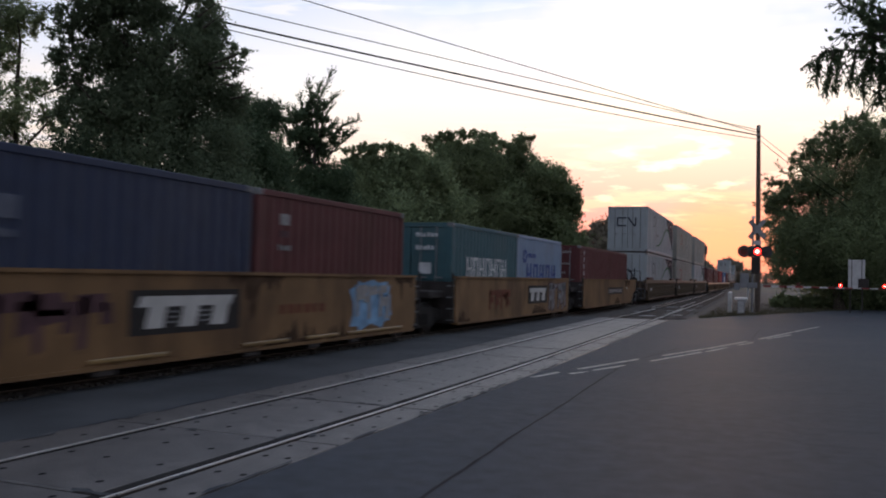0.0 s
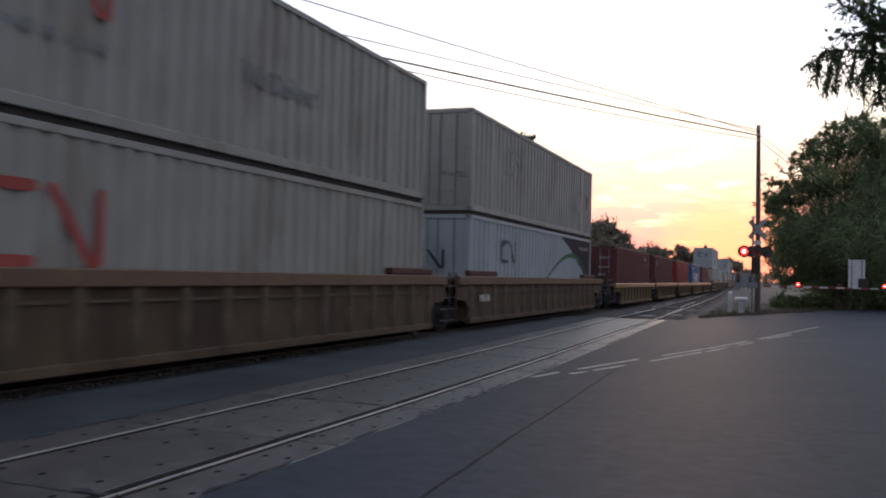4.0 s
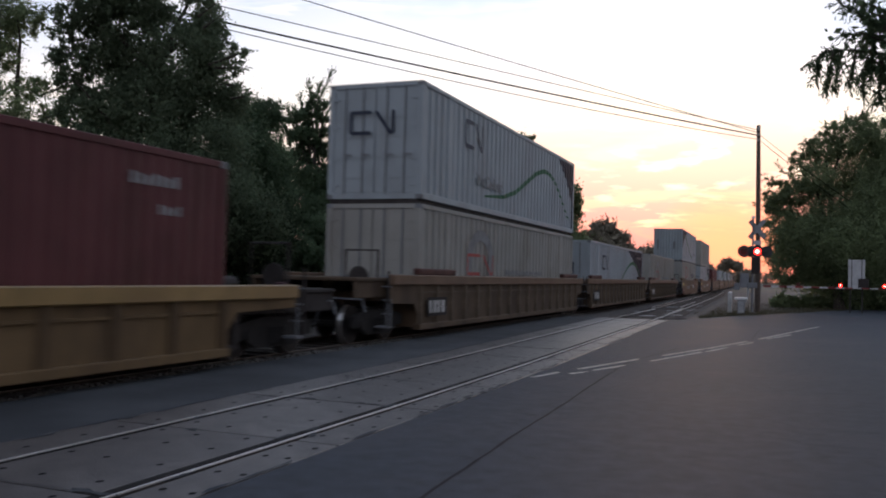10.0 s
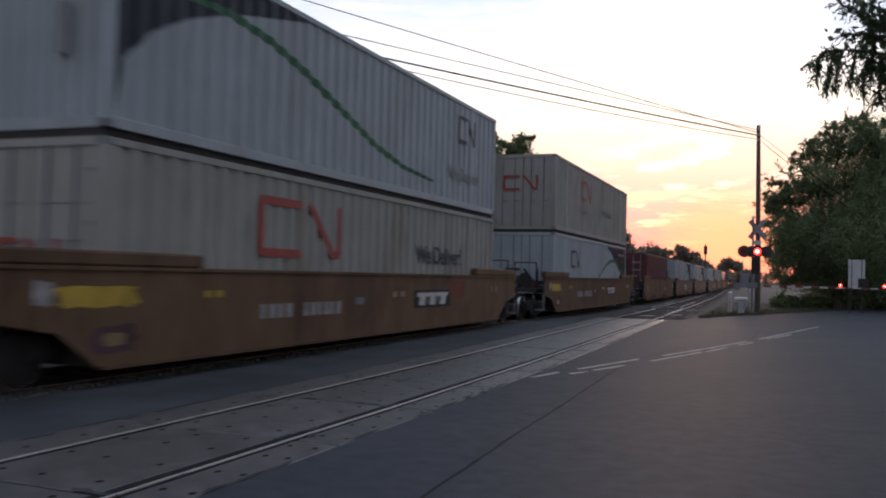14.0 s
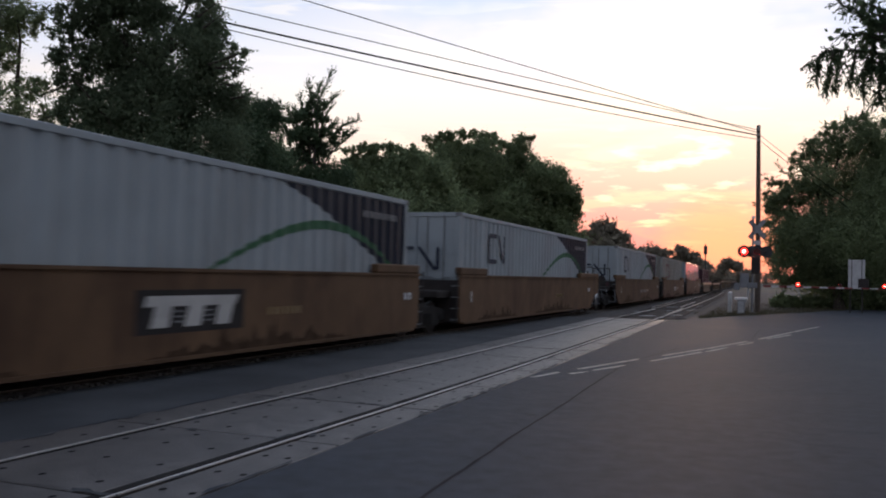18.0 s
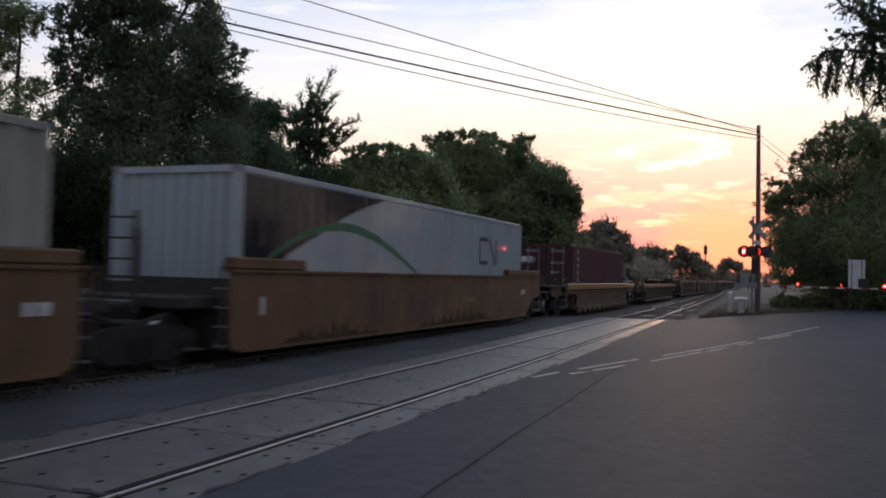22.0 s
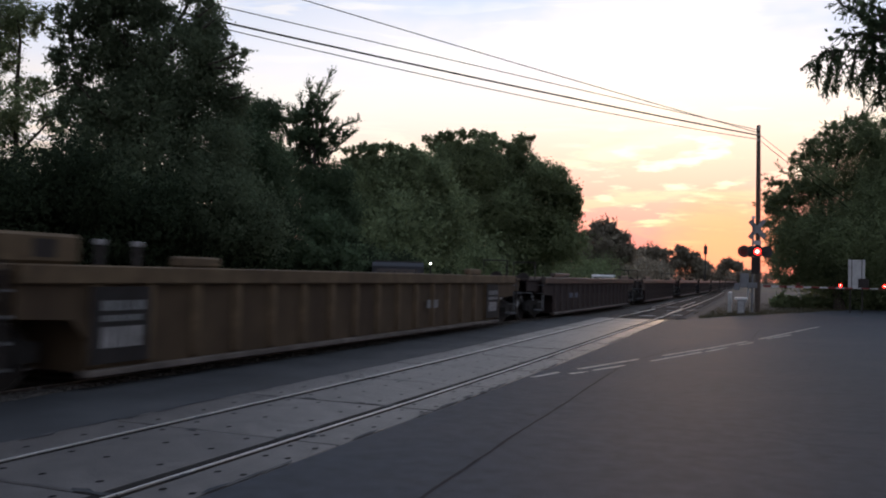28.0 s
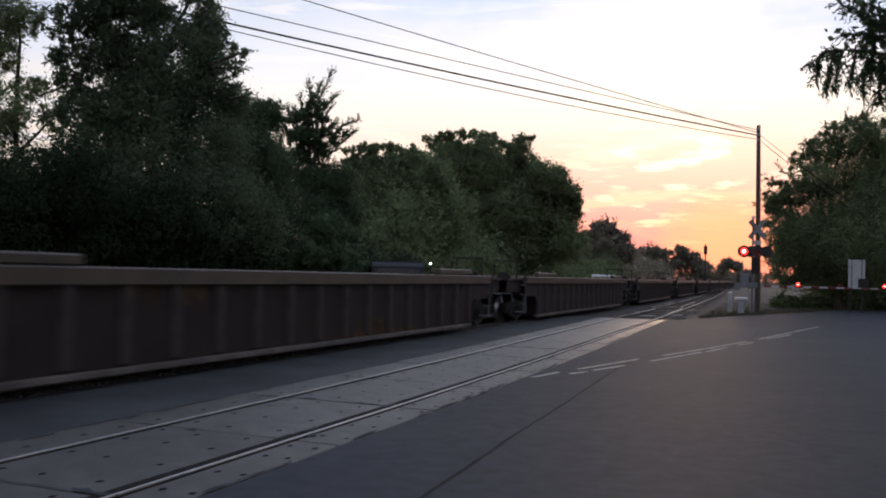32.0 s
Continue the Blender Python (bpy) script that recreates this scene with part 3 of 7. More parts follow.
# ---- trees ----
def leaf_mesh(P, axis, S, slim, out, g, mat):
    """Bent leaf blades at P along axis, S long; their shading leans outwards with the clump."""
    n = len(P)
    b = np.cross(axis, g.normal(size=(n, 3)))
    b /= np.linalg.norm(b, axis=1)[:, None]
    c = np.cross(axis, b)
    flip = np.sign((c * out).sum(1))[:, None]
    b, c = b * flip, c * flip                        # c: the upper side
    L, W = S[:, None] * 0.5, S[:, None] * slim
    V = np.stack([P - axis * L, P + b * W + c * W * 0.25, P + axis * L, P - b * W + c * W * 0.25], 1)
    N = out + 0.2 * c
    N /= np.linalg.norm(N, axis=1)[:, None]
    turn = np.cross(V[:, 1] - V[:, 0], V[:, 3] - V[:, 0])
    back = (turn * N).sum(1) < 0
    V[back] = V[back][:, ::-1]
    me = bpy.data.meshes.new("crown")
    me.vertices.add(4 * n)
    me.vertices.foreach_set("co", V.ravel())
    me.loops.add(4 * n)
    me.loops.foreach_set("vertex_index", np.arange(4 * n))
    me.polygons.add(n)
    me.polygons.foreach_set("loop_start", np.arange(n) * 4)
    me.polygons.foreach_set("use_smooth", np.ones(n, bool))
    me.update(calc_edges=True)
    me.normals_split_custom_set_from_vertices(np.repeat(N, 4, 0))
    me.materials.append(M[mat])
    return me


def leaves(blobs, count, size, seed, mat, shell=0.55, core=True):
    """Leaf clusters as one mesh: every blob (x, y, z, r) is filled with twiggy clumps of bent leaves."""
    g = np.random.default_rng(seed)
    blobs = np.array(blobs, float)
    wgt = blobs[:, 3] ** 2.2
    per = np.maximum(12, (count * wgt / wgt.sum()).astype(int))
    P, S, O = [], [], []
    for (x, y, z, r), n in zip(blobs, per):
        k = max(7, int(n / 60))
        d = g.normal(size=(k, 3))
        d /= np.linalg.norm(d, axis=1)[:, None]
        rad = r * (shell + (1.12 - shell) * g.random(k) ** 0.7)
        c = d * rad[:, None] * np.array([1, 1, 0.92])
        which = g.integers(0, k, n)
        spread = r * 0.15 * (0.6 + g.random(k))
        loose = np.where(g.random(n) < 0.10, 1.5, 1.0)
        off = g.normal(size=(n, 3)) * (spread[which] * loose)[:, None]
        P.append(c[which] + off + (x, y, z))
        S.append(size * (0.55 + 0.9 * g.random(n)))
        O.append(0.6 * d[which] + 0.55 * off / (np.linalg.norm(off, axis=1)[:, None] + 1e-6) + (0, 0, 0.35))
        if core:
            m = max(6, n // 24)
            q = g.normal(size=(m, 3)) * r * 0.36
            P.append(q + (x, y, z))
            S.append(np.full(m, size * 2.6))
            O.append(q / (np.linalg.norm(q, axis=1)[:, None] + 1e-6))
    P, S, O = np.concatenate(P), np.concatenate(S), np.concatenate(O)
    O += g.normal(size=O.shape) * 0.15
    a = g.normal(size=P.shape)
    a /= np.linalg.norm(a, axis=1)[:, None]
    return leaf_mesh(P, a, S, 0.32, O, g, mat)


def sprays(lines, gap, reach, leaf, seed, mat, fall=0.0, fan=0.7):
    """Feathery sprays: thin twigs leave each bough line every gap metres and carry slim leaves; fall bends them down."""
    g = np.random.default_rng(seed)
    P, A, O = [], [], []
    for pts in lines:
        pts = [np.array(p, float) for p in pts]
        for p0, p1 in zip(pts, pts[1:]):
            ln = np.linalg.norm(p1 - p0)
            way = (p1 - p0) / ln
            for i in range(max(2, int(ln / gap))):
                s0 = p0 + (p1 - p0) * g.random()
                side = g.normal(size=3)
                side /= np.linalg.norm(side)
                d = way * 0.8 + side * fan - np.array([0, 0, fall])
                d /= np.linalg.norm(d)
                tw = reach * (0.4 + 0.8 * g.random())
                for q in np.arange(0.1, 1.0, leaf * 0.45 / tw):
                    bend_down = np.array([0, 0, -fall * 0.5 * tw * q * q])
                    a = d + g.normal(size=3) * 0.45 - np.array([0, 0, fall * 0.6])
                    P.append(s0 + d * tw * q + bend_down + g.normal(size=3) * leaf * 0.12)
                    A.append(a / np.linalg.norm(a))
                    O.append(side + g.normal(size=3) * 0.4 + (0, 0, 0.3))
    P, A, O = np.array(P), np.array(A), np.array(O)
    return leaf_mesh(P, A, leaf * (0.6 + 0.8 * g.random(len(P))), 0.17, O, g, mat)


def tree(name, base, blobs, count, size, mat, seed, label, trunk=0.22, limbs=8, shell=0.55, core=True):
    r = random.Random(seed)
    t = thing(name, pose(0, 0, 0), label, "tree", "trees along the railway")
    bx, by = base
    top = max(b[2] for b in blobs)
    cx = sum(b[0] for b in blobs) / len(blobs)
    cy = sum(b[1] for b in blobs) / len(blobs)
    zs = [-0.3, 0.4, top * 0.25, top * 0.5, top * 0.78]
    pts = [Vector((bx + (cx - bx) * (z / top if z > 0 else 0) + r.uniform(-.1, .1), by + (cy - by) * (z / top if z > 0 else 0) + r.uniform(-.1, .1), z)) for z in zs]
    part("trunk", Shape().path(pts, [trunk * 1.5, trunk * 1.05, trunk * 0.85, trunk * 0.55, trunk * 0.2], 9), "bark", t)
    for b in r.sample(list(blobs), min(limbs, len(blobs))):
        k = r.uniform(0.35, 0.9)
        z0 = max(0.8, min(b[2] * k, top * 0.74))
        q = min(z0 / (top * 0.78), 1)
        s0 = Vector((pts[1].x + (pts[-1].x - pts[1].x) * q, pts[1].y + (pts[-1].y - pts[1].y) * q, z0))
        e = Vector(b[:3]) + Vector((r.uniform(-.3, .3), r.uniform(-.3, .3), b[3] * 0.3))
        mid = (s0 + e) / 2 + Vector((r.uniform(-.2, .2), r.uniform(-.2, .2), r.uniform(0, .3)))
        part("limb", Shape().path([s0, mid, e], [trunk * 0.38, trunk * 0.24, trunk * 0.06], 6), "bark", t)
    part("crown", leaves(blobs, count, size, seed, mat, shell, core), mat, t)
    return t


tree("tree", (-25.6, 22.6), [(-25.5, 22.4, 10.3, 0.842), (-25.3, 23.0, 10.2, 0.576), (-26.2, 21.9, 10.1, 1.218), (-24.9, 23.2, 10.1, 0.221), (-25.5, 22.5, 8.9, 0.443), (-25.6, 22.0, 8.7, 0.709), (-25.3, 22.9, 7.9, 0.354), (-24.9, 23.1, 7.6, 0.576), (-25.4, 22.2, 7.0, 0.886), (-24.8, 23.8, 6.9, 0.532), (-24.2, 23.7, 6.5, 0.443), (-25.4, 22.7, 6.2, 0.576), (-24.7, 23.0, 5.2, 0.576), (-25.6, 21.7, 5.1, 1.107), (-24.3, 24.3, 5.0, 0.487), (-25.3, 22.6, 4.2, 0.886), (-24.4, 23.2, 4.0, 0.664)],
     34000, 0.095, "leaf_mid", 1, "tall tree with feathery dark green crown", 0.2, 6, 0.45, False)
UPPER = [(-17.7, 20.5, 10.3, 0.704), (-16.8, 21.5, 10.1, 0.422), (-18.4, 19.7, 10.0, 1.055), (-16.2, 21.5, 9.6, 0.281), (-16.7, 21.4, 9.5, 0.422), (-17.9, 20.3, 9.3, 0.739), (-17.6, 20.9, 9.1, 0.457), (-19.1, 19.6, 9.0, 0.704), (-16.5, 21.6, 9.0, 0.475), (-18.2, 19.8, 8.8, 0.704), (-19.2, 18.9, 8.7, 0.422), (-16.0, 21.6, 8.6, 0.246), (-16.5, 21.4, 8.3, 0.704), (-15.8, 22.0, 8.2, 0.246), (-19.3, 18.8, 8.1, 0.281), (-15.6, 22.1, 8.1, 0.229), (-19.0, 20.0, 7.8, 0.704), (-18.4, 20.5, 7.7, 0.879), (-17.2, 21.1, 7.7, 1.231), (-15.7, 22.0, 7.7, 0.246), (-16.1, 21.9, 7.6, 0.317), (-19.4, 18.8, 7.5, 0.317)]
LOWER = [(-19.2, 19.2, 7.3, 0.528), (-19.2, 19.0, 6.7, 0.387), (-15.9, 22.1, 6.7, 0.563), (-17.0, 22.0, 6.5, 1.143), (-18.4, 19.9, 6.2, 0.792), (-17.6, 20.6, 6.2, 1.143), (-19.2, 19.6, 6.1, 0.633), (-19.3, 18.8, 6.0, 0.317), (-16.2, 21.6, 5.0, 1.143), (-18.9, 19.8, 4.9, 1.055), (-17.4, 20.5, 4.6, 1.319), (-19.3, 19.9, 3.5, 1.231), (-15.9, 21.0, 3.3, 1.407), (-17.2, 19.9, 3.0, 1.407), (-15.4, 22.5, 2.9, 1.055)]
big_tree = tree("tree", (-17.5, 20.6), UPPER + LOWER,
     210000, 0.085, "leaf_light", 2, "big leafy dark green tree behind the railway", 0.3, 10, 0.5, False)
RIM = [[(-15.74, 20.80, 7.48), (-15.13, 21.04, 7.74), (-14.70, 21.20, 7.92)], [(-15.59, 20.87, 7.40), (-14.79, 21.18, 7.39)], [(-15.91, 20.70, 8.54), (-15.39, 20.90, 8.97)], [(-16.06, 20.63, 8.87), (-15.53, 20.83, 9.31)], [(-19.58, 19.25, 8.28), (-20.20, 19.01, 8.43)], [(-19.57, 19.28, 7.45), (-20.15, 19.05, 7.52)], [(-19.74, 19.18, 8.77), (-20.23, 18.97, 9.00)], [(-19.56, 19.31, 6.80), (-20.32, 19.02, 6.45)], [(-15.43, 20.95, 6.91), (-14.84, 21.18, 6.89)], [(-15.11, 21.08, 6.51), (-14.66, 21.26, 6.60)], [(-19.70, 19.28, 5.97), (-20.47, 18.98, 5.70)]]
for bo in RIM:
    part("limb", Shape().path(bo, [0.04] * (len(bo) - 1) + [0.01], 6), "bark", big_tree)
part("outer_leaves", sprays(RIM, 0.03, 0.30, 0.13, 19, "leaf_light", 0.1, 0.9), "leaf_light", big_tree)
tree("tree", (-17.2, 25.8), [(-17.3, 26.3, 7.0, 0.565), (-17.9, 25.9, 6.8, 0.808), (-17.4, 25.0, 5.3, 1.111), (-17.2, 26.5, 5.3, 0.808), (-17.2, 25.8, 4.1, 1.111), (-17.3, 25.7, 2.7, 1.212)],
     70000, 0.09, "leaf_dark", 3, "rounded grey-green tree behind the railway", 0.16, 5, 0.5, True)
PLUMES = [[(-19.52, 33.48, 6.92), (-19.40, 33.39, 8.91), (-18.90, 33.65, 10.32)], [(-19.76, 33.55, 8.33), (-19.88, 33.43, 9.93)], [(-19.72, 33.87, 8.64), (-19.59, 33.87, 9.91)], [(-20.31, 33.91, 8.29), (-20.62, 33.91, 9.41)], [(-19.31, 33.80, 8.73), (-18.68, 33.82, 9.39)], [(-19.30, 34.12, 7.26), (-18.60, 34.23, 8.04), (-17.94, 34.57, 8.36)],
          [(-19.35, 33.79, 7.59), (-18.83, 34.27, 8.29)], [(-18.88, 34.01, 7.05), (-18.32, 34.09, 7.66)], [(-19.09, 34.30, 6.90), (-18.20, 34.72, 7.91)], [(-20.65, 33.77, 7.76), (-21.11, 33.64, 8.86)], [(-20.64, 33.31, 7.06), (-21.02, 32.96, 8.40)], [(-20.59, 33.94, 7.40), (-20.68, 33.52, 8.87)], [(-20.72, 32.76, 6.73), (-21.15, 32.88, 7.71)], [(-19.92, 33.56, 7.32), (-20.04, 33.33, 8.55)], [(-19.34, 33.74, 8.09), (-18.99, 33.84, 8.85)]]
pointed = tree("tree", (-19.6, 33.8), [(-19.69, 33.54, 9.21, 0.254), (-19.43, 33.85, 9.0, 0.229), (-20.04, 33.66, 8.87, 0.305), (-20.36, 33.24, 8.55, 0.203), (-19.73, 33.9, 8.52, 0.356), (-19.24, 33.81, 8.35, 0.229), (-20.04, 33.44, 8.32, 0.407), (-20.84, 33.15, 8.23, 0.203), (-20.56, 33.36, 8.2, 0.305), (-19.3, 33.94, 7.87, 0.305), (-18.57, 34.19, 7.76, 0.254), (-19.75, 33.73, 7.6, 0.457), (-20.16, 33.21, 7.53, 0.457), (-18.95, 34.11, 7.5, 0.305), (-20.7, 33.16, 7.41, 0.305), (-19.47, 34.04, 7.0, 0.407), (-20.12, 33.92, 6.75, 0.61), (-20.48, 33.32, 6.67, 0.407), (-20.08, 33.92, 5.6, 0.965), (-18.86, 34.06, 5.59, 0.864), (-18.85, 34.64, 4.25, 1.016), (-19.55, 33.35, 4.15, 1.169)],
     52000, 0.085, "leaf_dark", 4, "ragged pointed tree with wispy feathery top", 0.15, 6, 0.5, True)
for pl in PLUMES:
    part("limb", Shape().path([(pl[0][0] * 0.5 - 9.8, pl[0][1], pl[0][2] - 0.6)] + pl, [0.05] + [0.03] * (len(pl) - 1) + [0.008], 6), "bark", pointed)
part("feathery_leaves", sprays(PLUMES, 0.02, 0.34, 0.13, 14, "leaf_dark", -0.25, 0.75), "leaf_dark", pointed)
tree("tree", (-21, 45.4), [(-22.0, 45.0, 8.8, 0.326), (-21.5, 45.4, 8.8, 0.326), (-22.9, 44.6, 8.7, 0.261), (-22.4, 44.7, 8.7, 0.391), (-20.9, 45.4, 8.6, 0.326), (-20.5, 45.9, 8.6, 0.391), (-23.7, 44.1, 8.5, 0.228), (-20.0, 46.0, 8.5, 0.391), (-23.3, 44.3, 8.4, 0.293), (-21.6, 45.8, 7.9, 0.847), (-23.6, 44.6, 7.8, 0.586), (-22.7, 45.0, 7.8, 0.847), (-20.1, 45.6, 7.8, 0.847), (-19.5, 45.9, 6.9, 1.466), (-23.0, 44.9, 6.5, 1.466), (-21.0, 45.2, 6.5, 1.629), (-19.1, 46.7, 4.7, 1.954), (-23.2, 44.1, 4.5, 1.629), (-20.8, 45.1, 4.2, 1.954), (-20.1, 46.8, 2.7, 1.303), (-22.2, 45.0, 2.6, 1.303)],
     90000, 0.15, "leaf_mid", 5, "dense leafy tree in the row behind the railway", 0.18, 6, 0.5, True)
UPPER = [(-23.1, 64.0, 12.7, 0.399), (-23.9, 63.9, 12.6, 0.443), (-24.5, 63.4, 12.5, 0.399), (-22.3, 64.2, 12.5, 0.443), (-25.2, 63.2, 12.4, 0.443), (-21.7, 64.8, 12.3, 0.487), (-18.7, 65.3, 12.3, 0.31), (-26.6, 62.9, 12.2, 0.399), (-19.4, 65.1, 12.0, 0.664), (-21.0, 64.9, 11.9, 0.487), (-26.0, 63.4, 11.8, 0.62), (-24.7, 63.7, 11.5, 0.886), (-22.6, 63.9, 11.5, 0.886), (-20.1, 64.7, 11.5, 0.443), (-19.8, 65.0, 11.0, 0.886), (-22.2, 64.6, 9.9, 2.126), (-24.7, 63.8, 9.8, 1.993), (-19.8, 66.0, 9.6, 1.683), (-17.7, 65.1, 9.0, 1.418), (-16.5, 65.6, 8.6, 1.24), (-15.7, 66.4, 8.0, 0.797), (-23.6, 64.9, 7.2, 2.436)]
LOWER = [(-15.3, 66.6, 7.1, 0.62), (-20.3, 64.8, 6.8, 2.436), (-16.3, 67.0, 6.5, 1.152), (-18.0, 66.6, 6.5, 1.993), (-15.9, 65.7, 4.2, 1.506), (-22.6, 65.0, 4.1, 2.215), (-19.3, 66.2, 4.0, 2.215)]
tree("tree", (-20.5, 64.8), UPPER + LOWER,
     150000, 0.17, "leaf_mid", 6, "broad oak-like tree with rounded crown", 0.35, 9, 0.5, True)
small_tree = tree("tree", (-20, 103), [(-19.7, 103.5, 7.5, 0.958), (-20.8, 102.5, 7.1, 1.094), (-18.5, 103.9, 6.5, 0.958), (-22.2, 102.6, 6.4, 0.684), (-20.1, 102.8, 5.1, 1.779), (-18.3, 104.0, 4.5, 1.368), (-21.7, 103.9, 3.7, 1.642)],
     20000, 0.25, "leaf_hazed", 7, "small tree far along the tracks", 0.15, 4, 0.5, True)
UPPER = [(4.4, 59.9, 12.0, 0.313), (3.5, 60.0, 11.8, 0.313), (3.9, 59.7, 11.8, 0.352), (2.9, 60.2, 11.6, 0.391), (2.4, 60.0, 11.3, 0.313), (5.1, 60.3, 10.9, 1.173), (1.8, 60.1, 10.8, 0.391), (3.6, 59.6, 10.7, 1.055), (1.4, 60.2, 10.5, 0.313), (2.3, 60.0, 10.1, 0.977), (1.2, 60.4, 9.7, 0.664), (0.4, 60.1, 9.6, 0.352), (4.4, 61.2, 8.8, 1.798), (0.3, 60.2, 8.8, 0.352), (6.3, 61.1, 8.3, 1.954), (1.7, 59.6, 8.2, 1.251), (-0.9, 60.0, 8.1, 0.313), (-0.4, 60.2, 8.0, 0.391), (-1.2, 60.0, 7.3, 0.313), (0.4, 59.7, 7.2, 0.86), (-0.5, 59.8, 7.1, 0.586), (-1.4, 60.0, 7.0, 0.195)]
LOWER = [(-0.3, 60.6, 6.4, 0.938), (5.3, 59.9, 6.4, 1.954), (-1.2, 60.2, 6.3, 0.352), (2.7, 60.7, 6.1, 1.954), (-1.2, 60.0, 5.5, 0.313), (0.2, 59.7, 4.8, 1.329), (6.8, 60.8, 4.6, 2.345), (1.6, 59.6, 4.1, 1.954), (4.1, 58.8, 4.1, 2.345), (-0.3, 60.2, 3.4, 0.938), (2.3, 60.2, 2.4, 1.564), (0.1, 59.9, 2.3, 1.094), (4.8, 59.8, 2.2, 1.759)]
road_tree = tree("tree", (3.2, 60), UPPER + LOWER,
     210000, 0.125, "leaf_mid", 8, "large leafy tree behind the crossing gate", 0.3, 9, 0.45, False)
TIPS = [[(-20.7, 102.7, 5.7), (-21.2, 102.5, 7.9)], [(-20.2, 102.9, 6.1), (-20.5, 102.7, 8.2)], [(-19.7, 103.1, 6.1), (-19.8, 103.0, 8.4)], [(-19.2, 103.3, 6.1), (-19.0, 103.3, 8.1)], [(-18.9, 103.4, 5.4), (-18.1, 103.7, 6.7)], [(-18.7, 103.6, 5.1), (-17.6, 104.0, 6.2)], [(-18.3, 103.7, 4.5), (-17.2, 104.1, 5.2)], [(-20.8, 102.7, 5.1), (-21.6, 102.3, 6.9)]]
part("spiky_leaves", sprays(TIPS, 0.07, 0.8, 0.34, 20, "leaf_hazed", -0.5, 0.6), "leaf_hazed", small_tree)
EDGE = [[(0.6, 60.0, 6.6), (-1.65, 59.9, 7.3)], [(0.6, 60.0, 7.4), (-1.35, 60.1, 8.3)], [(0.6, 59.8, 5.6), (-1.2, 60.0, 6.1)], [(1.4, 60.0, 8.6), (0.1, 60.0, 9.7)], [(1.8, 60.0, 9.6), (0.9, 60.1, 10.8)], [(2.6, 60.0, 10.6), (2.1, 59.9, 11.8)],
        [(3.4, 60.0, 11.0), (3.3, 60.1, 12.3)], [(4.4, 60.0, 11.2), (4.6, 59.9, 12.5)], [(0.4, 59.8, 4.9), (-1.6, 60.0, 5.3)], [(0.3, 60.0, 3.8), (-1.25, 60.0, 4.4)], [(0.8, 60.0, 7.8), (-0.6, 59.8, 9.0)], [(0.2, 59.8, 6.0), (-1.7, 59.7, 6.6)], [(0.3, 59.8, 2.8), (-1.1, 60.0, 3.2)]]
for bo in EDGE:
    part("limb", Shape().path(bo, [0.05, 0.01], 6), "bark", road_tree)
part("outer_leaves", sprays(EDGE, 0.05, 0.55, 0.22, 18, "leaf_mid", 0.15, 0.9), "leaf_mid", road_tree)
BOUGHS = [[(1.91, 17.44, 6.00), (1.25, 17.29, 6.42), (0.80, 17.01, 6.65)], [(1.91, 17.43, 5.84), (1.21, 17.37, 6.14), (0.88, 17.19, 6.09)], [(1.97, 17.98, 5.82), (1.00, 17.73, 5.95), (0.62, 17.47, 5.89), (0.30, 17.30, 5.56)], [(0.73, 16.92, 5.73), (0.60, 17.19, 5.06)], [(0.91, 17.86, 5.92), (0.78, 17.83, 5.22)], [(1.11, 17.19, 5.71), (0.99, 17.29, 5.20)], [(1.36, 17.98, 5.86), (1.29, 17.98, 5.14)], [(1.54, 17.39, 5.71), (1.52, 17.44, 4.91)],
          [(1.95, 17.74, 5.55), (1.38, 17.63, 5.67), (1.13, 17.38, 5.31)], [(2.01, 18.40, 6.57), (1.44, 18.03, 6.83), (1.09, 17.78, 6.90)], [(1.99, 18.23, 6.74), (1.51, 18.18, 6.55), (1.31, 18.11, 6.06)], [(1.76, 17.76, 5.88), (1.70, 17.84, 5.01)], [(1.41, 17.43, 6.14), (1.39, 17.51, 5.33)], [(0.53, 17.37, 5.82), (0.45, 17.36, 5.35)], [(1.95, 17.84, 6.84), (1.37, 17.71, 7.27)], [(1.85, 17.72, 6.18), (1.18, 17.72, 6.66)]]
# unseen bulk of the crown, added beside the view to shade road and train
UNSEEN_CROWN = [(6.6 + 3.6 * math.cos(a * 1.26) * k, 15.5 + 4.6 * math.sin(a * 1.26) * k, 7.6 + h, 1.9) for k, h, a0 in ((0.35, 3.0, 0), (0.8, 1.3, 0.4), (1.05, -0.9, 0.1)) for a in (a0, a0 + 1, a0 + 2, a0 + 3, a0 + 4)]
hanging = tree("tree", (6.5, 17.5), UNSEEN_CROWN + [(3.2, 17.6, 6.6, 0.9), (2.6, 17.4, 7.2, 0.6), (2.3, 17.9, 5.9, 0.42), (1.85, 17.6, 6.35, 0.36), (1.55, 17.5, 5.75, 0.27), (1.75, 17.7, 5.35, 0.24), (1.35, 17.4, 6.45, 0.22), (1.2, 17.5, 5.85, 0.17), (1.9, 17.8, 6.9, 0.3), (0.85, 17.4, 5.65, 0.12)],
     70000, 0.13, "leaf_dark", 9, "overhanging tree with drooping narrow-leaved branches", 0.24, 9, 0.4, False)
for bo in BOUGHS:
    part("limb", Shape().path(bo, [0.03] + [0.018] * (len(bo) - 2) + [0.005], 6), "bark", hanging)
part("drooping_leaves", sprays(BOUGHS, 0.010, 0.24, 0.085, 15, "leaf_dark", 0.42, 0.95), "leaf_dark", hanging)


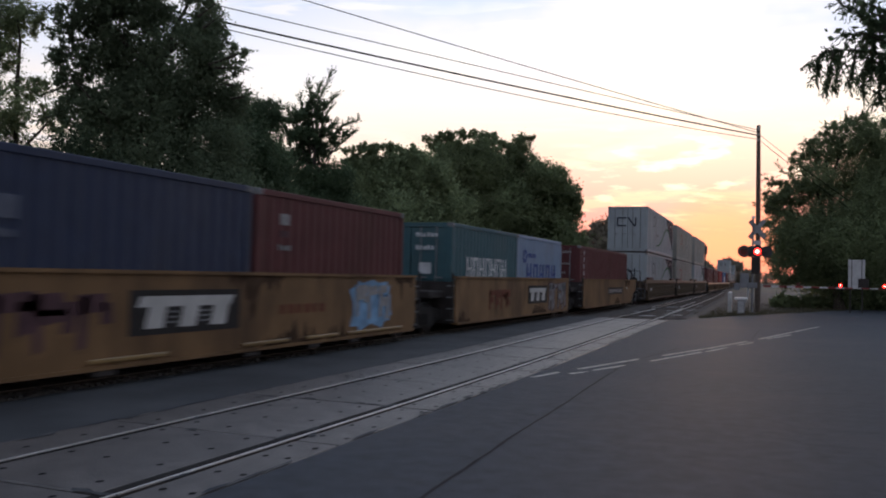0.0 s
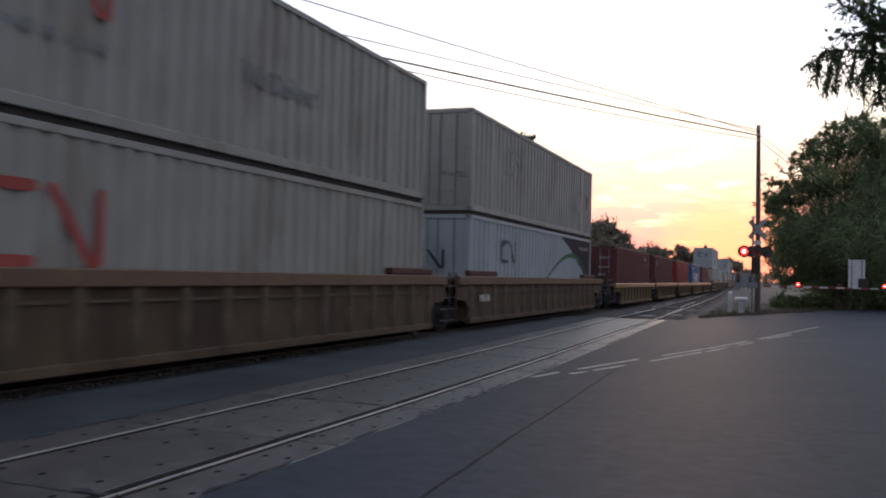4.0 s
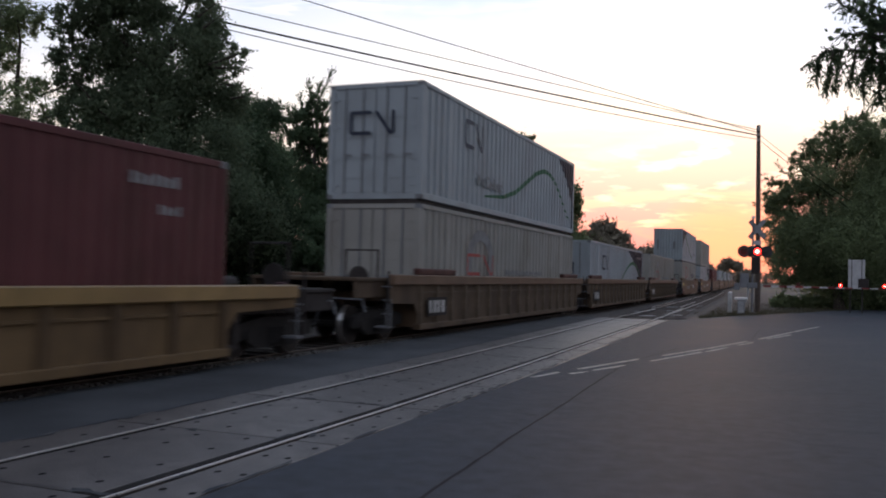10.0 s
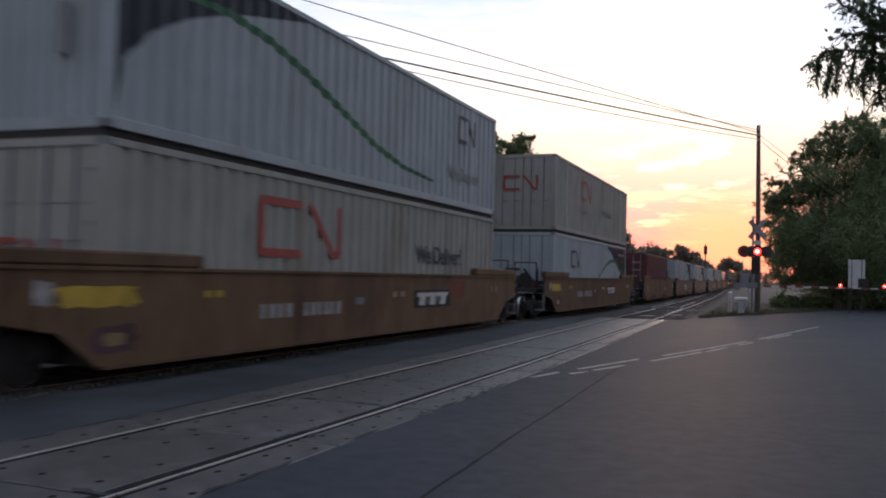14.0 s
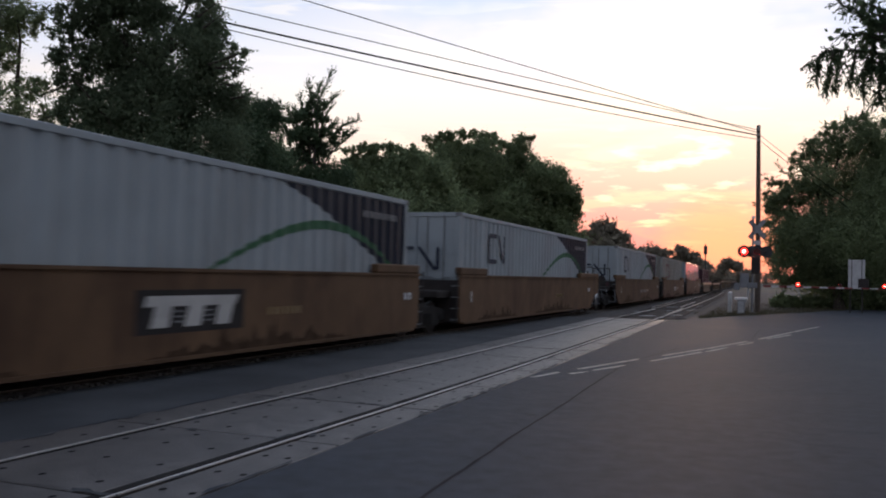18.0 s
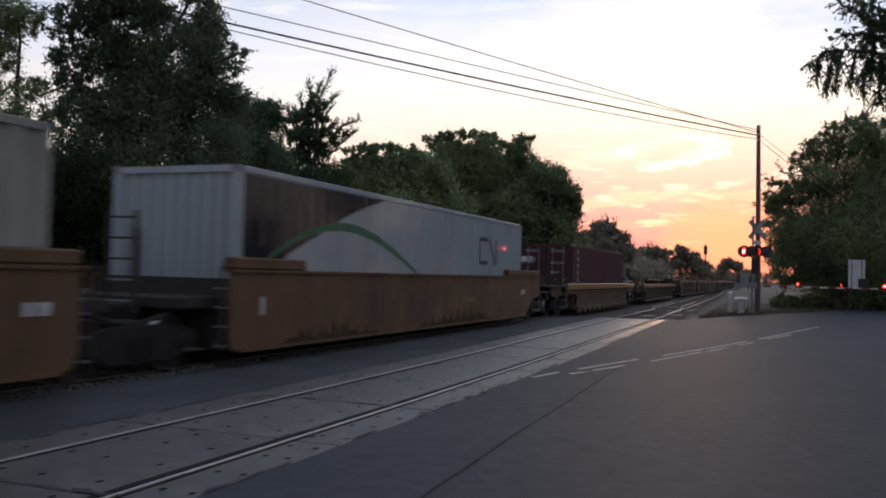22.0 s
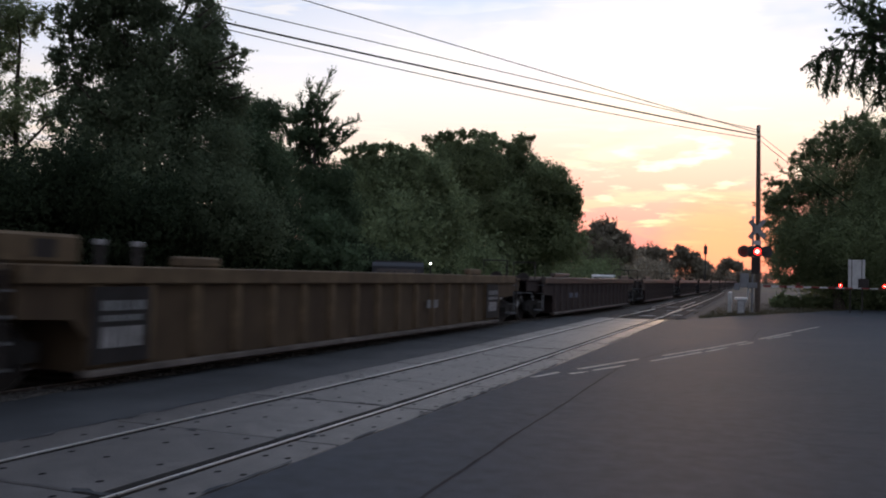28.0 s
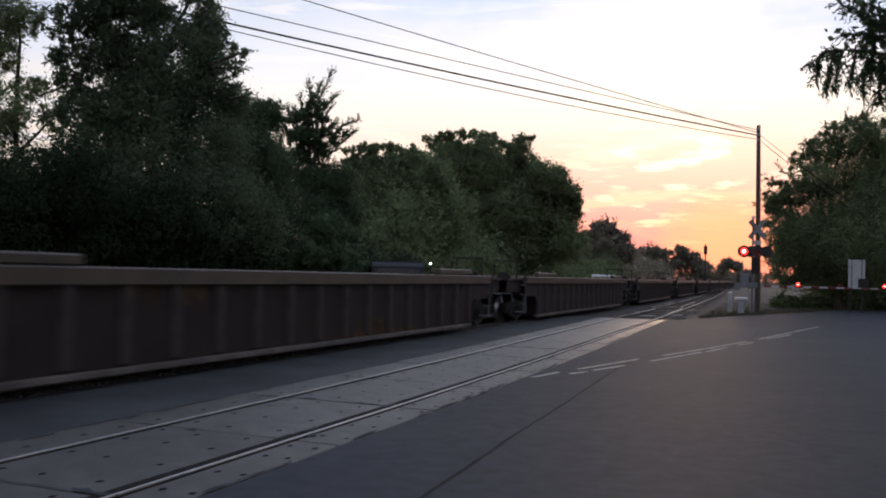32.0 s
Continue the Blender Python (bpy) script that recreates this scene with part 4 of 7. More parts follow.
# undergrowth and far woods: masses of leaves that nobody could count
def brush(name, blobs, count, size, mat, seed, label):
    return tagged(new(name, leaves(blobs, count, size, seed, mat, 0.5)), label, "bushes", kind="stuff")


rng = random.Random(12)
# these shrubs and the next carry shade in their dark leaf colour
brush("understorey", [(-15.9 - rng.uniform(0, 0.9), y, rng.uniform(0.6, 3.6), rng.uniform(0.8, 1.25)) for y in steps(13, 25, 0.32)], 110000, 0.09, "leaf_shaded", 45, "dense shrubs under the big tree, shade in their leaf colour")
brush("undergrowth", [(-15.2 - rng.uniform(0, 5), y, rng.uniform(0.2, 0.9) * (1 if y < 26 else 2.2), rng.uniform(0.7, 1.1)) for y in steps(6, 40, 1.0)], 90000, 0.11, "leaf_shaded", 31, "dark dense bushes behind the railway")
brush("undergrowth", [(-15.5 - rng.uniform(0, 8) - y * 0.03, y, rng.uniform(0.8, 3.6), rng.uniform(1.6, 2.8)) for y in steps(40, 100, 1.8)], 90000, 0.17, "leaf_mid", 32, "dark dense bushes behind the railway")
brush("far_woods", [(-20 - rng.uniform(0, 10) - (y - 100) * 0.055, y, rng.uniform(0.5, 1.0) * (5.2 if y < 128 else 3.2), rng.uniform(2.2, 3.4)) for y in steps(112, 205, 2.4)], 40000, 0.40, "leaf_hazed", 33, "line of trees far along the tracks, haze in their leaf colour")
brush("far_woods", [(-33 - rng.uniform(0, 14) - (y - 200) * 0.04, y, rng.uniform(0.2, 1.0) * (3.4 + (y - 205) * 0.062), rng.uniform(3.0, 3.8)) for y in steps(205, 330, 3)], 42000, 0.55, "leaf_hazed", 34, "line of trees far along the tracks, haze in their leaf colour")
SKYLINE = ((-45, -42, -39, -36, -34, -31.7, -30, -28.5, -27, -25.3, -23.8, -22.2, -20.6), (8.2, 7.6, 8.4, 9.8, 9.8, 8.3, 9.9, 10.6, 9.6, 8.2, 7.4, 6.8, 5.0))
brush("far_woods", [(x, 258 + rng.uniform(-8, 8), (1 - rng.uniform(0, 0.9) ** 1.6) * float(np.interp(x, *SKYLINE)), rng.uniform(1.0, 1.9)) for x in steps(-45, -20.6, 0.20)], 48000, 0.42, "leaf_hazed", 44, "row of trees beside the far tracks, haze in their leaf colour")
brush("far_woods", [(x, 640 + rng.uniform(-30, 60), rng.uniform(0, 4), rng.uniform(4.5, 6.5)) for x in steps(-190, 160, 6)], 30000, 1.0, "leaf_hazed", 35, "distant trees on the horizon")
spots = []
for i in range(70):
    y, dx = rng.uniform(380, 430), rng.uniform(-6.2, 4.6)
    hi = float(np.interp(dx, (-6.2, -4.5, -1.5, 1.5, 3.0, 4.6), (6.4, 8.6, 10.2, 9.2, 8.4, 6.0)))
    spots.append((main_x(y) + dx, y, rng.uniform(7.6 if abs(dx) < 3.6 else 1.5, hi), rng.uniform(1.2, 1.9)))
brush("far_woods", [(x, 1140 + rng.uniform(-15, 25), rng.uniform(0, 13), rng.uniform(4.5, 6.0)) for x in steps(-105, -38, 1.6)], 16000, 1.5, "leaf_hazed", 52, "distant trees closing the line of the tracks")
brush("far_woods", spots, 22000, 0.55, "leaf_hazed", 36, "clump of trees leaning over the tracks where they bend away")
brush("far_woods", [(-16.0 + rng.uniform(-2.4, 4), y, rng.uniform(1, 6.0), rng.uniform(1.7, 2.4)) for y in steps(380, 430, 4)], 9000, 0.7, "leaf_hazed", 48, "low trees on the far side of the tracks")
brush("undergrowth", [(-17.2 + rng.uniform(-1.6, 1.6), y, rng.uniform(1.6, 3.6), rng.uniform(0.7, 1.0)) for y in steps(27, 33, 0.5)], 16000, 0.12, "leaf_dark", 49, "bushes filling the gap between two trees")
brush("roadside_bushes", [(3.6 + i * 0.9 + rng.uniform(-.3, .3), 66 + rng.uniform(-3, 3) + i * 0.6, rng.uniform(0.6, 1.6), rng.uniform(0.8, 1.3)) for i in range(14)], 20000, 0.2, "leaf_mid", 37, "low bushes behind the crossing gate")
brush("roadside_bushes", [(2.6 + (y - 66) * 0.02 + rng.uniform(-1, 5), y, rng.uniform(1.8, 5.0), rng.uniform(1.3, 2.2)) for y in steps(66, 120, 1.6)], 26000, 0.26, "leaf_mid", 38, "bushes and low trees along the verge")
brush("roadside_bushes", [(-0.5 + i * 0.42 + rng.uniform(-.15, .15), 61.5 + rng.uniform(-1.2, 1.2), rng.uniform(0.1, 0.45), rng.uniform(0.4, 0.65)) for i in range(24)], 16000, 0.15, "leaf_mid", 47, "low dark bushes at the foot of the tree")
# tree row continued out of view on the right, blocking low sky light
brush("background_woods", [(9 + i * 1.6 + rng.uniform(-1, 1), 63 + rng.uniform(-4, 5) - i * 0.25, rng.uniform(1.0, 8.5), rng.uniform(1.8, 2.8)) for i in range(56)], 30000, 0.34, "leaf_dark", 46, "unseen row of leafy trees added to block low sky light")
brush("background_woods", [(-28 - rng.uniform(0, 12), y, rng.uniform(1, 3.4), rng.uniform(1.8, 2.6)) for y in steps(8, 60, 1.4)], 40000, 0.32, "leaf_dark", 39, "shaded trees behind the railway")


def grass(name, count, spot, seed, h=0.16):
    r = np.random.default_rng(seed)
    V = []
    for _ in range(count):
        x, y, z = spot(r)
        a = r.uniform(0, 6.28)
        hh = h * r.uniform(0.5, 1.5)
        lean = r.normal(size=2) * hh * 0.5
        w = 0.012 + 0.01 * r.random()
        V += [(x - w * math.cos(a), y - w * math.sin(a), z), (x + w * math.cos(a), y + w * math.sin(a), z), (x + lean[0], y + lean[1], z + hh)]
    me = mesh_of(name, V, [(3 * i, 3 * i + 1, 3 * i + 2) for i in range(count)], "grass")
    return tagged(new(name, me), "dry grass tufts on the verge", "grass", kind="stuff")


def verge_spot(r):
    y = 38 + 30 * r.random() ** 1.3
    a, b = siding_x(y) + 2.2, road_edge(y)
    return a + (b - a) * r.random() ** 0.8, y, -0.07


def roadside_spot(r):
    y = 44 + 34 * r.random()
    return road_edge(y) - 0.15 - 3.0 * r.random() ** 2, y, -0.10


def edge_spot(r):
    y = 10 + 50 * r.random()
    return main_x(y) - 3.0 - 1.8 * r.random(), y, -0.20


grass("verge_grass", 3200, verge_spot, 3, 0.13)
grass("verge_grass", 3500, roadside_spot, 5, 0.16)
grass("trackside_grass", 4000, edge_spot, 4, 0.4)

# ---- utility poles and wires ----
def pole(x, y, h, lean, label):
    p = thing("utility_pole", pose(x, y, 0), label, "utility pole", "utility poles")
    part("shaft", Shape().path([(0, 0, -0.8), (lean * 0.3, 0, h * 0.35), (lean, 0, h)], [0.15, 0.135, 0.095], 12), "pole_wood", p)
    for z, dxy in ((h - 0.12, 0.14), (h - 0.24, 0.14), (h - 0.50, 0.16), (h - 0.80, 0.14)):
        part("insulator", Shape().tube((lean * 0.97, -0.10, z - 0.02), (lean * 0.97, -0.19, z - 0.02), 0.02, n=6).tube((lean * 0.97, -0.17, z - 0.06), (lean * 0.97, -0.17, z + 0.05), 0.04, 0.03, 8), "light_concrete", p)
    return p


pole(-1.40, 48.6, 9.85, -0.09, "weathered wooden utility pole beside the crossing signal")
pole(-30.1, 5.0, 13.5, 0.1, "wooden utility pole behind the trees")
for z0, z1, r, sag in ((9.46, 13.19, 0.019, 0.22), (9.60, 11.02, 0.018, 0.10), (9.32, 10.71, 0.036, 0.32), (9.10, 11.2, 0.018, 0.72)):
    a, b = Vector((-1.55, 48.5, z0)), Vector((-30.1, 5.0, z1))
    pts = [a.lerp(b, i / 40) - Vector((0, 0, sag * 4 * (i / 40) * (1 - i / 40))) for i in range(41)]
    tagged(new("overhead_wire", Shape().path(pts, r, 6).mesh("overhead_wire", "wire")), "black overhead wire strung between utility poles", "wire", "overhead wires")
for z0, xe, ze in ((9.42, 3.2, 6.05), (9.14, 3.05, 5.75)):
    a, b = Vector((-1.5, 48.7, z0)), Vector((xe, 52.0, ze))
    pts = [a.lerp(b, i / 20) - Vector((0, 0, 0.3 * (i / 20) * (1 - i / 20))) for i in range(21)]
    tagged(new("overhead_wire", Shape().path(pts, 0.013, 6).mesh("overhead_wire", "wire")), "thin black wire running down past the pole", "wire", "overhead wires")

# ---- crossing signal ----
SIG = pose(-1.54, 46.2, 0.0, 0, 0, math.degrees(0.06))
signal = thing("crossing_signal", SIG, "railway crossing signal mast with crossbuck and red flashers", "crossing signal")
part("mast", Shape().path([(-0.06, 0, -0.1), (-0.06, 0, 4.75)], 0.05, 12), "weathered_grey", signal)
part("base", Shape().box(-0.24, 0.12, -0.2, 0.2, -0.2, 0.06, 0.03), "concrete", signal, "concrete foot")
part("junction_box", Shape().box(-0.12, 0.27, -0.15, 0.10, 1.98, 2.80, 0.02), "dark_steel", signal, "dark metal junction case")
# white blades coloured grey, as they stand dark against the bright sky
for s in (-1, 1):
    part("crossbuck_blade", Shape().box(-0.61, 0.61, -0.012, 0.012, -0.115, 0.115), "mark_faded", signal, "white crossbuck blade, backlit darkness in its grey colour", m=pose(0.13, -0.09, 4.2, 0, 0, -36) @ pose(0, 0.014 * s, 0, 0, 45 * s, 0))
part("track_sign", Shape().box(-0.05, 0.33, -0.10, -0.075, 3.42, 3.64, 0.0), "weathered_white", signal)
part("crossarm", Shape().tube((-0.48, -0.02, 3.08), (0.58, -0.02, 3.08), 0.035, n=8), "black_paint", signal)
FLASH = []
for x in (-0.48, 0.15):
    head = part("flasher_head", Shape().tube((x, -0.05, 3.08), (x, -0.16, 3.08), 0.16, 0.17, 20).tube((x, -0.165, 3.08), (x, -0.185, 3.08), 0.305, n=28), "black_paint", signal, "black round flasher background")
    hood = Shape()
    for i in range(13):
        a0, a1 = math.pi * (i / 13), math.pi * ((i + 1) / 13)
        c = lambda a, y, r=0.17: (x + r * math.cos(a), y, 3.08 + r * math.sin(a))
        hood.add([c(a0, -0.186), c(a1, -0.186), c(a1, -0.42), c(a0, -0.42), c(a0, -0.186, .18), c(a1, -0.186, .18), c(a1, -0.42, .18), c(a0, -0.42, .18)],
                 [(0, 1, 2, 3), (7, 6, 5, 4), (3, 2, 6, 7)])
    part("visor", hood, "black_paint", head)
    # the lamp turns its lit face out or in, twice a beat
    drum = new("lamp")
    drum.parent, drum.matrix_basis = signal, pose(x, -0.225, 3.08)
    lit = Shape().tube((0, -0.012, 0), (0, -0.022, 0), 0.165, n=28)
    part("lens", lit, "lamp_lit", drum, "lit red lens")
    part("bulb", Shape().tube((0, -0.023, 0), (0, -0.028, 0), 0.085, n=20), "lamp_core", drum)
    part("lens_back", Shape().tube((0, 0.022, 0), (0, -0.010, 0), 0.165, n=28), "lamp_dark", drum, "dark red lens")
    FLASH.append(drum)
# second pair turned away, towards the side street
for x in (-0.13, 0.58):
    head = part("flasher_head", Shape().tube((x, 0.05, 3.08), (x, 0.14, 3.08), 0.16, 0.17, 20).tube((x, 0.02, 3.08), (x, 0.045, 3.08), 0.29, n=28), "black_paint", signal, "black flasher seen from behind")
part("bell", Shape().tube((-0.06, -0.02, 4.75), (-0.06, -0.02, 4.88), 0.11, 0.06, 16), "aluminium", signal)
mech = part("gate_mechanism", Shape().box(-0.64, -0.22, -0.25, 0.15, 1.30, 1.98, 0.03).box(-0.30, 0.16, -0.34, -0.2, 1.25, 1.52, 0.02), "weathered_grey", signal, "grey metal gate motor case")
part("counterweight", Shape().box(-0.92, -0.66, -0.36, -0.30, 1.12, 1.48, 0.02).box(-0.7, 0.1, -0.36, -0.345, 1.27, 1.35), "weathered_grey", signal)

# gate arm, lowered across the road
gate = thing("crossing_gate", pose(-1.62, 45.85, 1.36, 0, -0.2, math.degrees(-0.02)), "lowered red and white striped crossing gate arm", "crossing gate")
GL = 6.02
for i in range(15):
    x0, x1 = 0.55 + (GL - 0.55) * i / 15, 0.55 + (GL - 0.55) * (i + 1) / 15
    hgt = 0.105 - 0.055 * i / 15
    part("stripe", Shape().box(x0, x1, -0.02, 0.02, -hgt / 2, hgt / 2), "weathered_white" if i % 2 else "dull_red", gate)
GATE_LAMPS = []
for i, x in enumerate((2.14, 4.02, 5.92)):
    part("lamp_case", Shape().box(x - 0.06, x + 0.06, -0.03, 0.03, 0.05, 0.20, 0.015), "black_paint", gate)
    drum = new("lamp")
    drum.parent, drum.matrix_basis = gate, pose(x, -0.052, 0.125)
    part("lens", Shape().tube((0, -0.006, 0), (0, -0.02, 0), 0.075, n=18), "lamp_lit", drum, "lit red gate lamp")
    part("bulb", Shape().tube((0, -0.021, 0), (0, -0.025, 0), 0.026, n=12), "lamp_core", drum)
    part("lens_back", Shape().tube((0, 0.018, 0), (0, -0.005, 0), 0.075, n=18), "lamp_dark", drum, "dark gate lamp")
    GATE_LAMPS.append(drum)

# trackside boxes and posts
b1 = thing("bollard", pose(-2.63, 45.9, 0), "white cable marker post by the track", "post")
part("shaft", Shape().tube((0, 0, -0.2), (0, 0, 0.98), 0.10, n=14), "light_concrete", b1)
part("cap", Shape().tube((0, 0, 0.98), (0, 0, 1.04), 0.115, 0.07, 14), "white_paint", b1)
b2 = thing("signal_cabinet", pose(-2.08, 45.4, -0.06), "small pale metal signal cabinet on a foot", "cabinet")
part("body", Shape().box(-0.17, 0.17, -0.18, 0.18, 0.0, 0.72, 0.02), "weathered_grey", b2)
part("lid", Shape().box(-0.31, 0.31, -0.24, 0.24, 0.72, 0.84, 0.03), "white_paint", b2)
part("door", Shape().box(-0.13, 0.13, -0.195, -0.182, 0.08, 0.66), "galvanised", b2)
b3 = thing("conduit", pose(-1.75, 45.9, 0), "grey cable conduit bent against the signal mast", "conduit")
part("pipe", Shape().path([(-0.35, 0, -0.1), (-0.3, 0, 0.3), (-0.05, 0.05, 0.75), (-0.03, 0.1, 1.3)], 0.035, 8), "galvanised", b3)
sg = thing("sign_board", pose(3.56, 52.6, 0, 0, 0, 3), "plain white board on two posts behind the gate", "sign")
part("panel", Shape().box(-0.42, 0.42, -0.02, 0.02, 1.38, 2.92), "weathered_white", sg)
for x in (-0.24, 0.26):
    part("dark_stripe", Shape().box(x - 0.02, x + 0.02, -0.026, -0.021, 1.40, 2.90), "dark_steel", sg)
for x in (-0.30, 0.30):
    part("post", Shape().box(x - 0.03, x + 0.03, 0.02, 0.07, -0.2, 2.95), "dark_steel", sg)
part("lower_panel", Shape().box(0.08, 0.62, -0.05, -0.03, 1.36, 1.88), "dark_steel", sg)


# ---- parked vehicles behind the tracks ----
def vehicle(name, m, Lg, W, H, mat, label, hood):
    """A van or car, long axis along its y."""
    t = thing(name, m, label, "vehicle")
    prof = [(-Lg / 2, 0.35), (-Lg / 2, H * 0.93), (-Lg / 2 + 0.15, H), (Lg / 2 - hood - 0.75, H), (Lg / 2 - hood, H * 0.62), (Lg / 2 - 0.12, H * 0.55), (Lg / 2, H * 0.42), (Lg / 2, 0.35)]
    part("body", Shape().prism(prof, -W / 2, W / 2), mat, t)
    for s in (-1, 1):
        part("side_window", Shape().prism([(-Lg / 2 + 0.3, H * 0.62), (-Lg / 2 + 0.3, H * 0.9), (Lg / 2 - hood - 0.8, H * 0.9), (Lg / 2 - hood - 0.15, H * 0.62)], s * W / 2, s * (W / 2 + 0.006)), "glass", t)
        for y in (-Lg / 2 + 0.9, Lg / 2 - 0.9):
            w = part("wheel", Shape().tube((s * (W / 2 - 0.2), y, 0.34), (s * (W / 2 + 0.02), y, 0.34), 0.34, n=20), "rubber", t)
            part("rim", Shape().tube((s * (W / 2 + 0.02), y, 0.34), (s * (W / 2 + 0.035), y, 0.34), 0.2, n=14), "galvanised", w)
    part("windscreen", Shape().add([(-W / 2 + .1, Lg / 2 - hood - 0.70, H * 0.97), (W / 2 - .1, Lg / 2 - hood - 0.70, H * 0.97), (W / 2 - .1, Lg / 2 - hood + 0.012, H * 0.64), (-W / 2 + .1, Lg / 2 - hood + 0.012, H * 0.64)], [(0, 1, 2, 3)]), "glass", t)
    part("rear_window", Shape().box(-W / 2 + 0.18, W / 2 - 0.18, -Lg / 2 - 0.006, -Lg / 2, H * 0.60, H * 0.88), "glass", t)
    part("bumper", Shape().box(-W / 2 + 0.02, W / 2 - 0.02, -Lg / 2 - 0.12, -Lg / 2, 0.38, 0.58, 0.03), "rubber", t)
    part("roof_rail", Shape().box(-W / 2 + 0.1, W / 2 - 0.1, -Lg / 2 + 0.2, Lg / 2 - hood - 0.9, H, H + 0.05, 0.015), "dark_steel", t)
    return t


vehicle("van", pose(-14.72, 32.24, -0.16, 0, 0, 24), 4.9, 1.95, 2.12, "van_paint", "dark blue-grey van parked beyond the tracks", 0.9)
vehicle("white_van", pose(-14.6, 74.0, -0.16, 0, 0, 12), 5.0, 1.9, 2.0, "white_paint", "white car roof beyond the train", 1.0)
yl = thing("yard_light", pose(-12.98, 31.43, 0), "bright white lamp on a short post", "lamp")
part("post", Shape().tube((0, 0, -0.3), (0, 0, 1.88), 0.03, n=8), "dark_steel", yl)
part("bulb", Shape().tube((0, -0.03, 1.95), (0, 0.03, 1.95), 0.026, n=14), "white_light", yl, "glowing white bulb")
part("hood", Shape().tube((0, 0, 2.0), (0, 0, 2.06), 0.12, 0.03, 12), "dark_steel", yl)
# far signal mast beside the track
fs = thing("far_signal", pose(-12.6, 150.0, -0.1), "distant railway signal mast against the sunset", "signal")
part("mast", Shape().tube((0, 0, 0), (0, 0, 7.7), 0.10, n=8), "black_paint", fs)
part("head", Shape().box(-0.3, 0.3, -0.1, 0.15, 6.0, 7.4, 0.05), "black_paint", fs)


# ---- the train ----
MOVING = []                      # (thing, distance along the train)


def wheel_shape():
    s = Shape()
    for x0, x1, r0, r1 in ((-0.06, -0.035, 0.455, 0.455), (-0.035, 0.07, 0.42, 0.41)):
        s.tube((x0, 0, 0.42), (x1, 0, 0.42), r0, r1, 24)
    return s


def frame_shape():
    out = [(-1.22, 0.36), (-1.22, 0.60), (-0.95, 0.66), (-0.45, 0.72), (0.45, 0.72), (0.95, 0.66), (1.22, 0.60), (1.22, 0.36), (0.98, 0.36), (0.60, 0.20), (-0.60, 0.20), (-0.98, 0.36)]
    s = Shape().prism(out, 0.98, 1.10)
    for y in (-0.18, 0.0, 0.18):
        s.tube((1.08, y, 0.26), (1.08, y, 0.55), 0.075, n=8)
    return s


def truck(parent, y):
    t = part("truck", lambda: Shape().box(-1.0, 1.0, -0.25, 0.25, 0.42, 0.78, 0.04).box(-0.3, 0.3, -0.4, 0.4, 0.6, 0.86, 0.03), "truck_steel", parent, m=pose(0, y, 0), key="bolster")
    for s in (-1, 1):
        part("side_frame", frame_shape, "truck_steel", t, m=pose(0, 0, 0, 0, 0, 0 if s > 0 else 180), key="frame")
        for d in (-0.89, 0.89):
            w = part("wheel", wheel_shape, "wheel_steel", t, m=pose(s * 0.77, d, 0, 0, 0, 0 if s > 0 else 180), key="wheel")
            part("tread", lambda: Shape().tube((-0.034, 0, 0.42), (0.068, 0, 0.42), 0.424, 0.415, 24), "wheel_tread", w, "polished wheel tread", key="tread")
            part("bearing_cap", lambda: Shape().tube((0.30, 0, 0.44), (0.37, 0, 0.44), 0.11, 0.09, 12), "truck_steel", t, m=pose(s * 0.77, d, 0, 0, 0, 0 if s > 0 else 180), key="cap")
    for d in (-0.89, 0.89):
        part("axle", lambda: Shape().tube((-0.75, 0, 0.42), (0.75, 0, 0.42), 0.08, n=8), "truck_steel", t, m=pose(0, d, 0), key="axle")
    return t


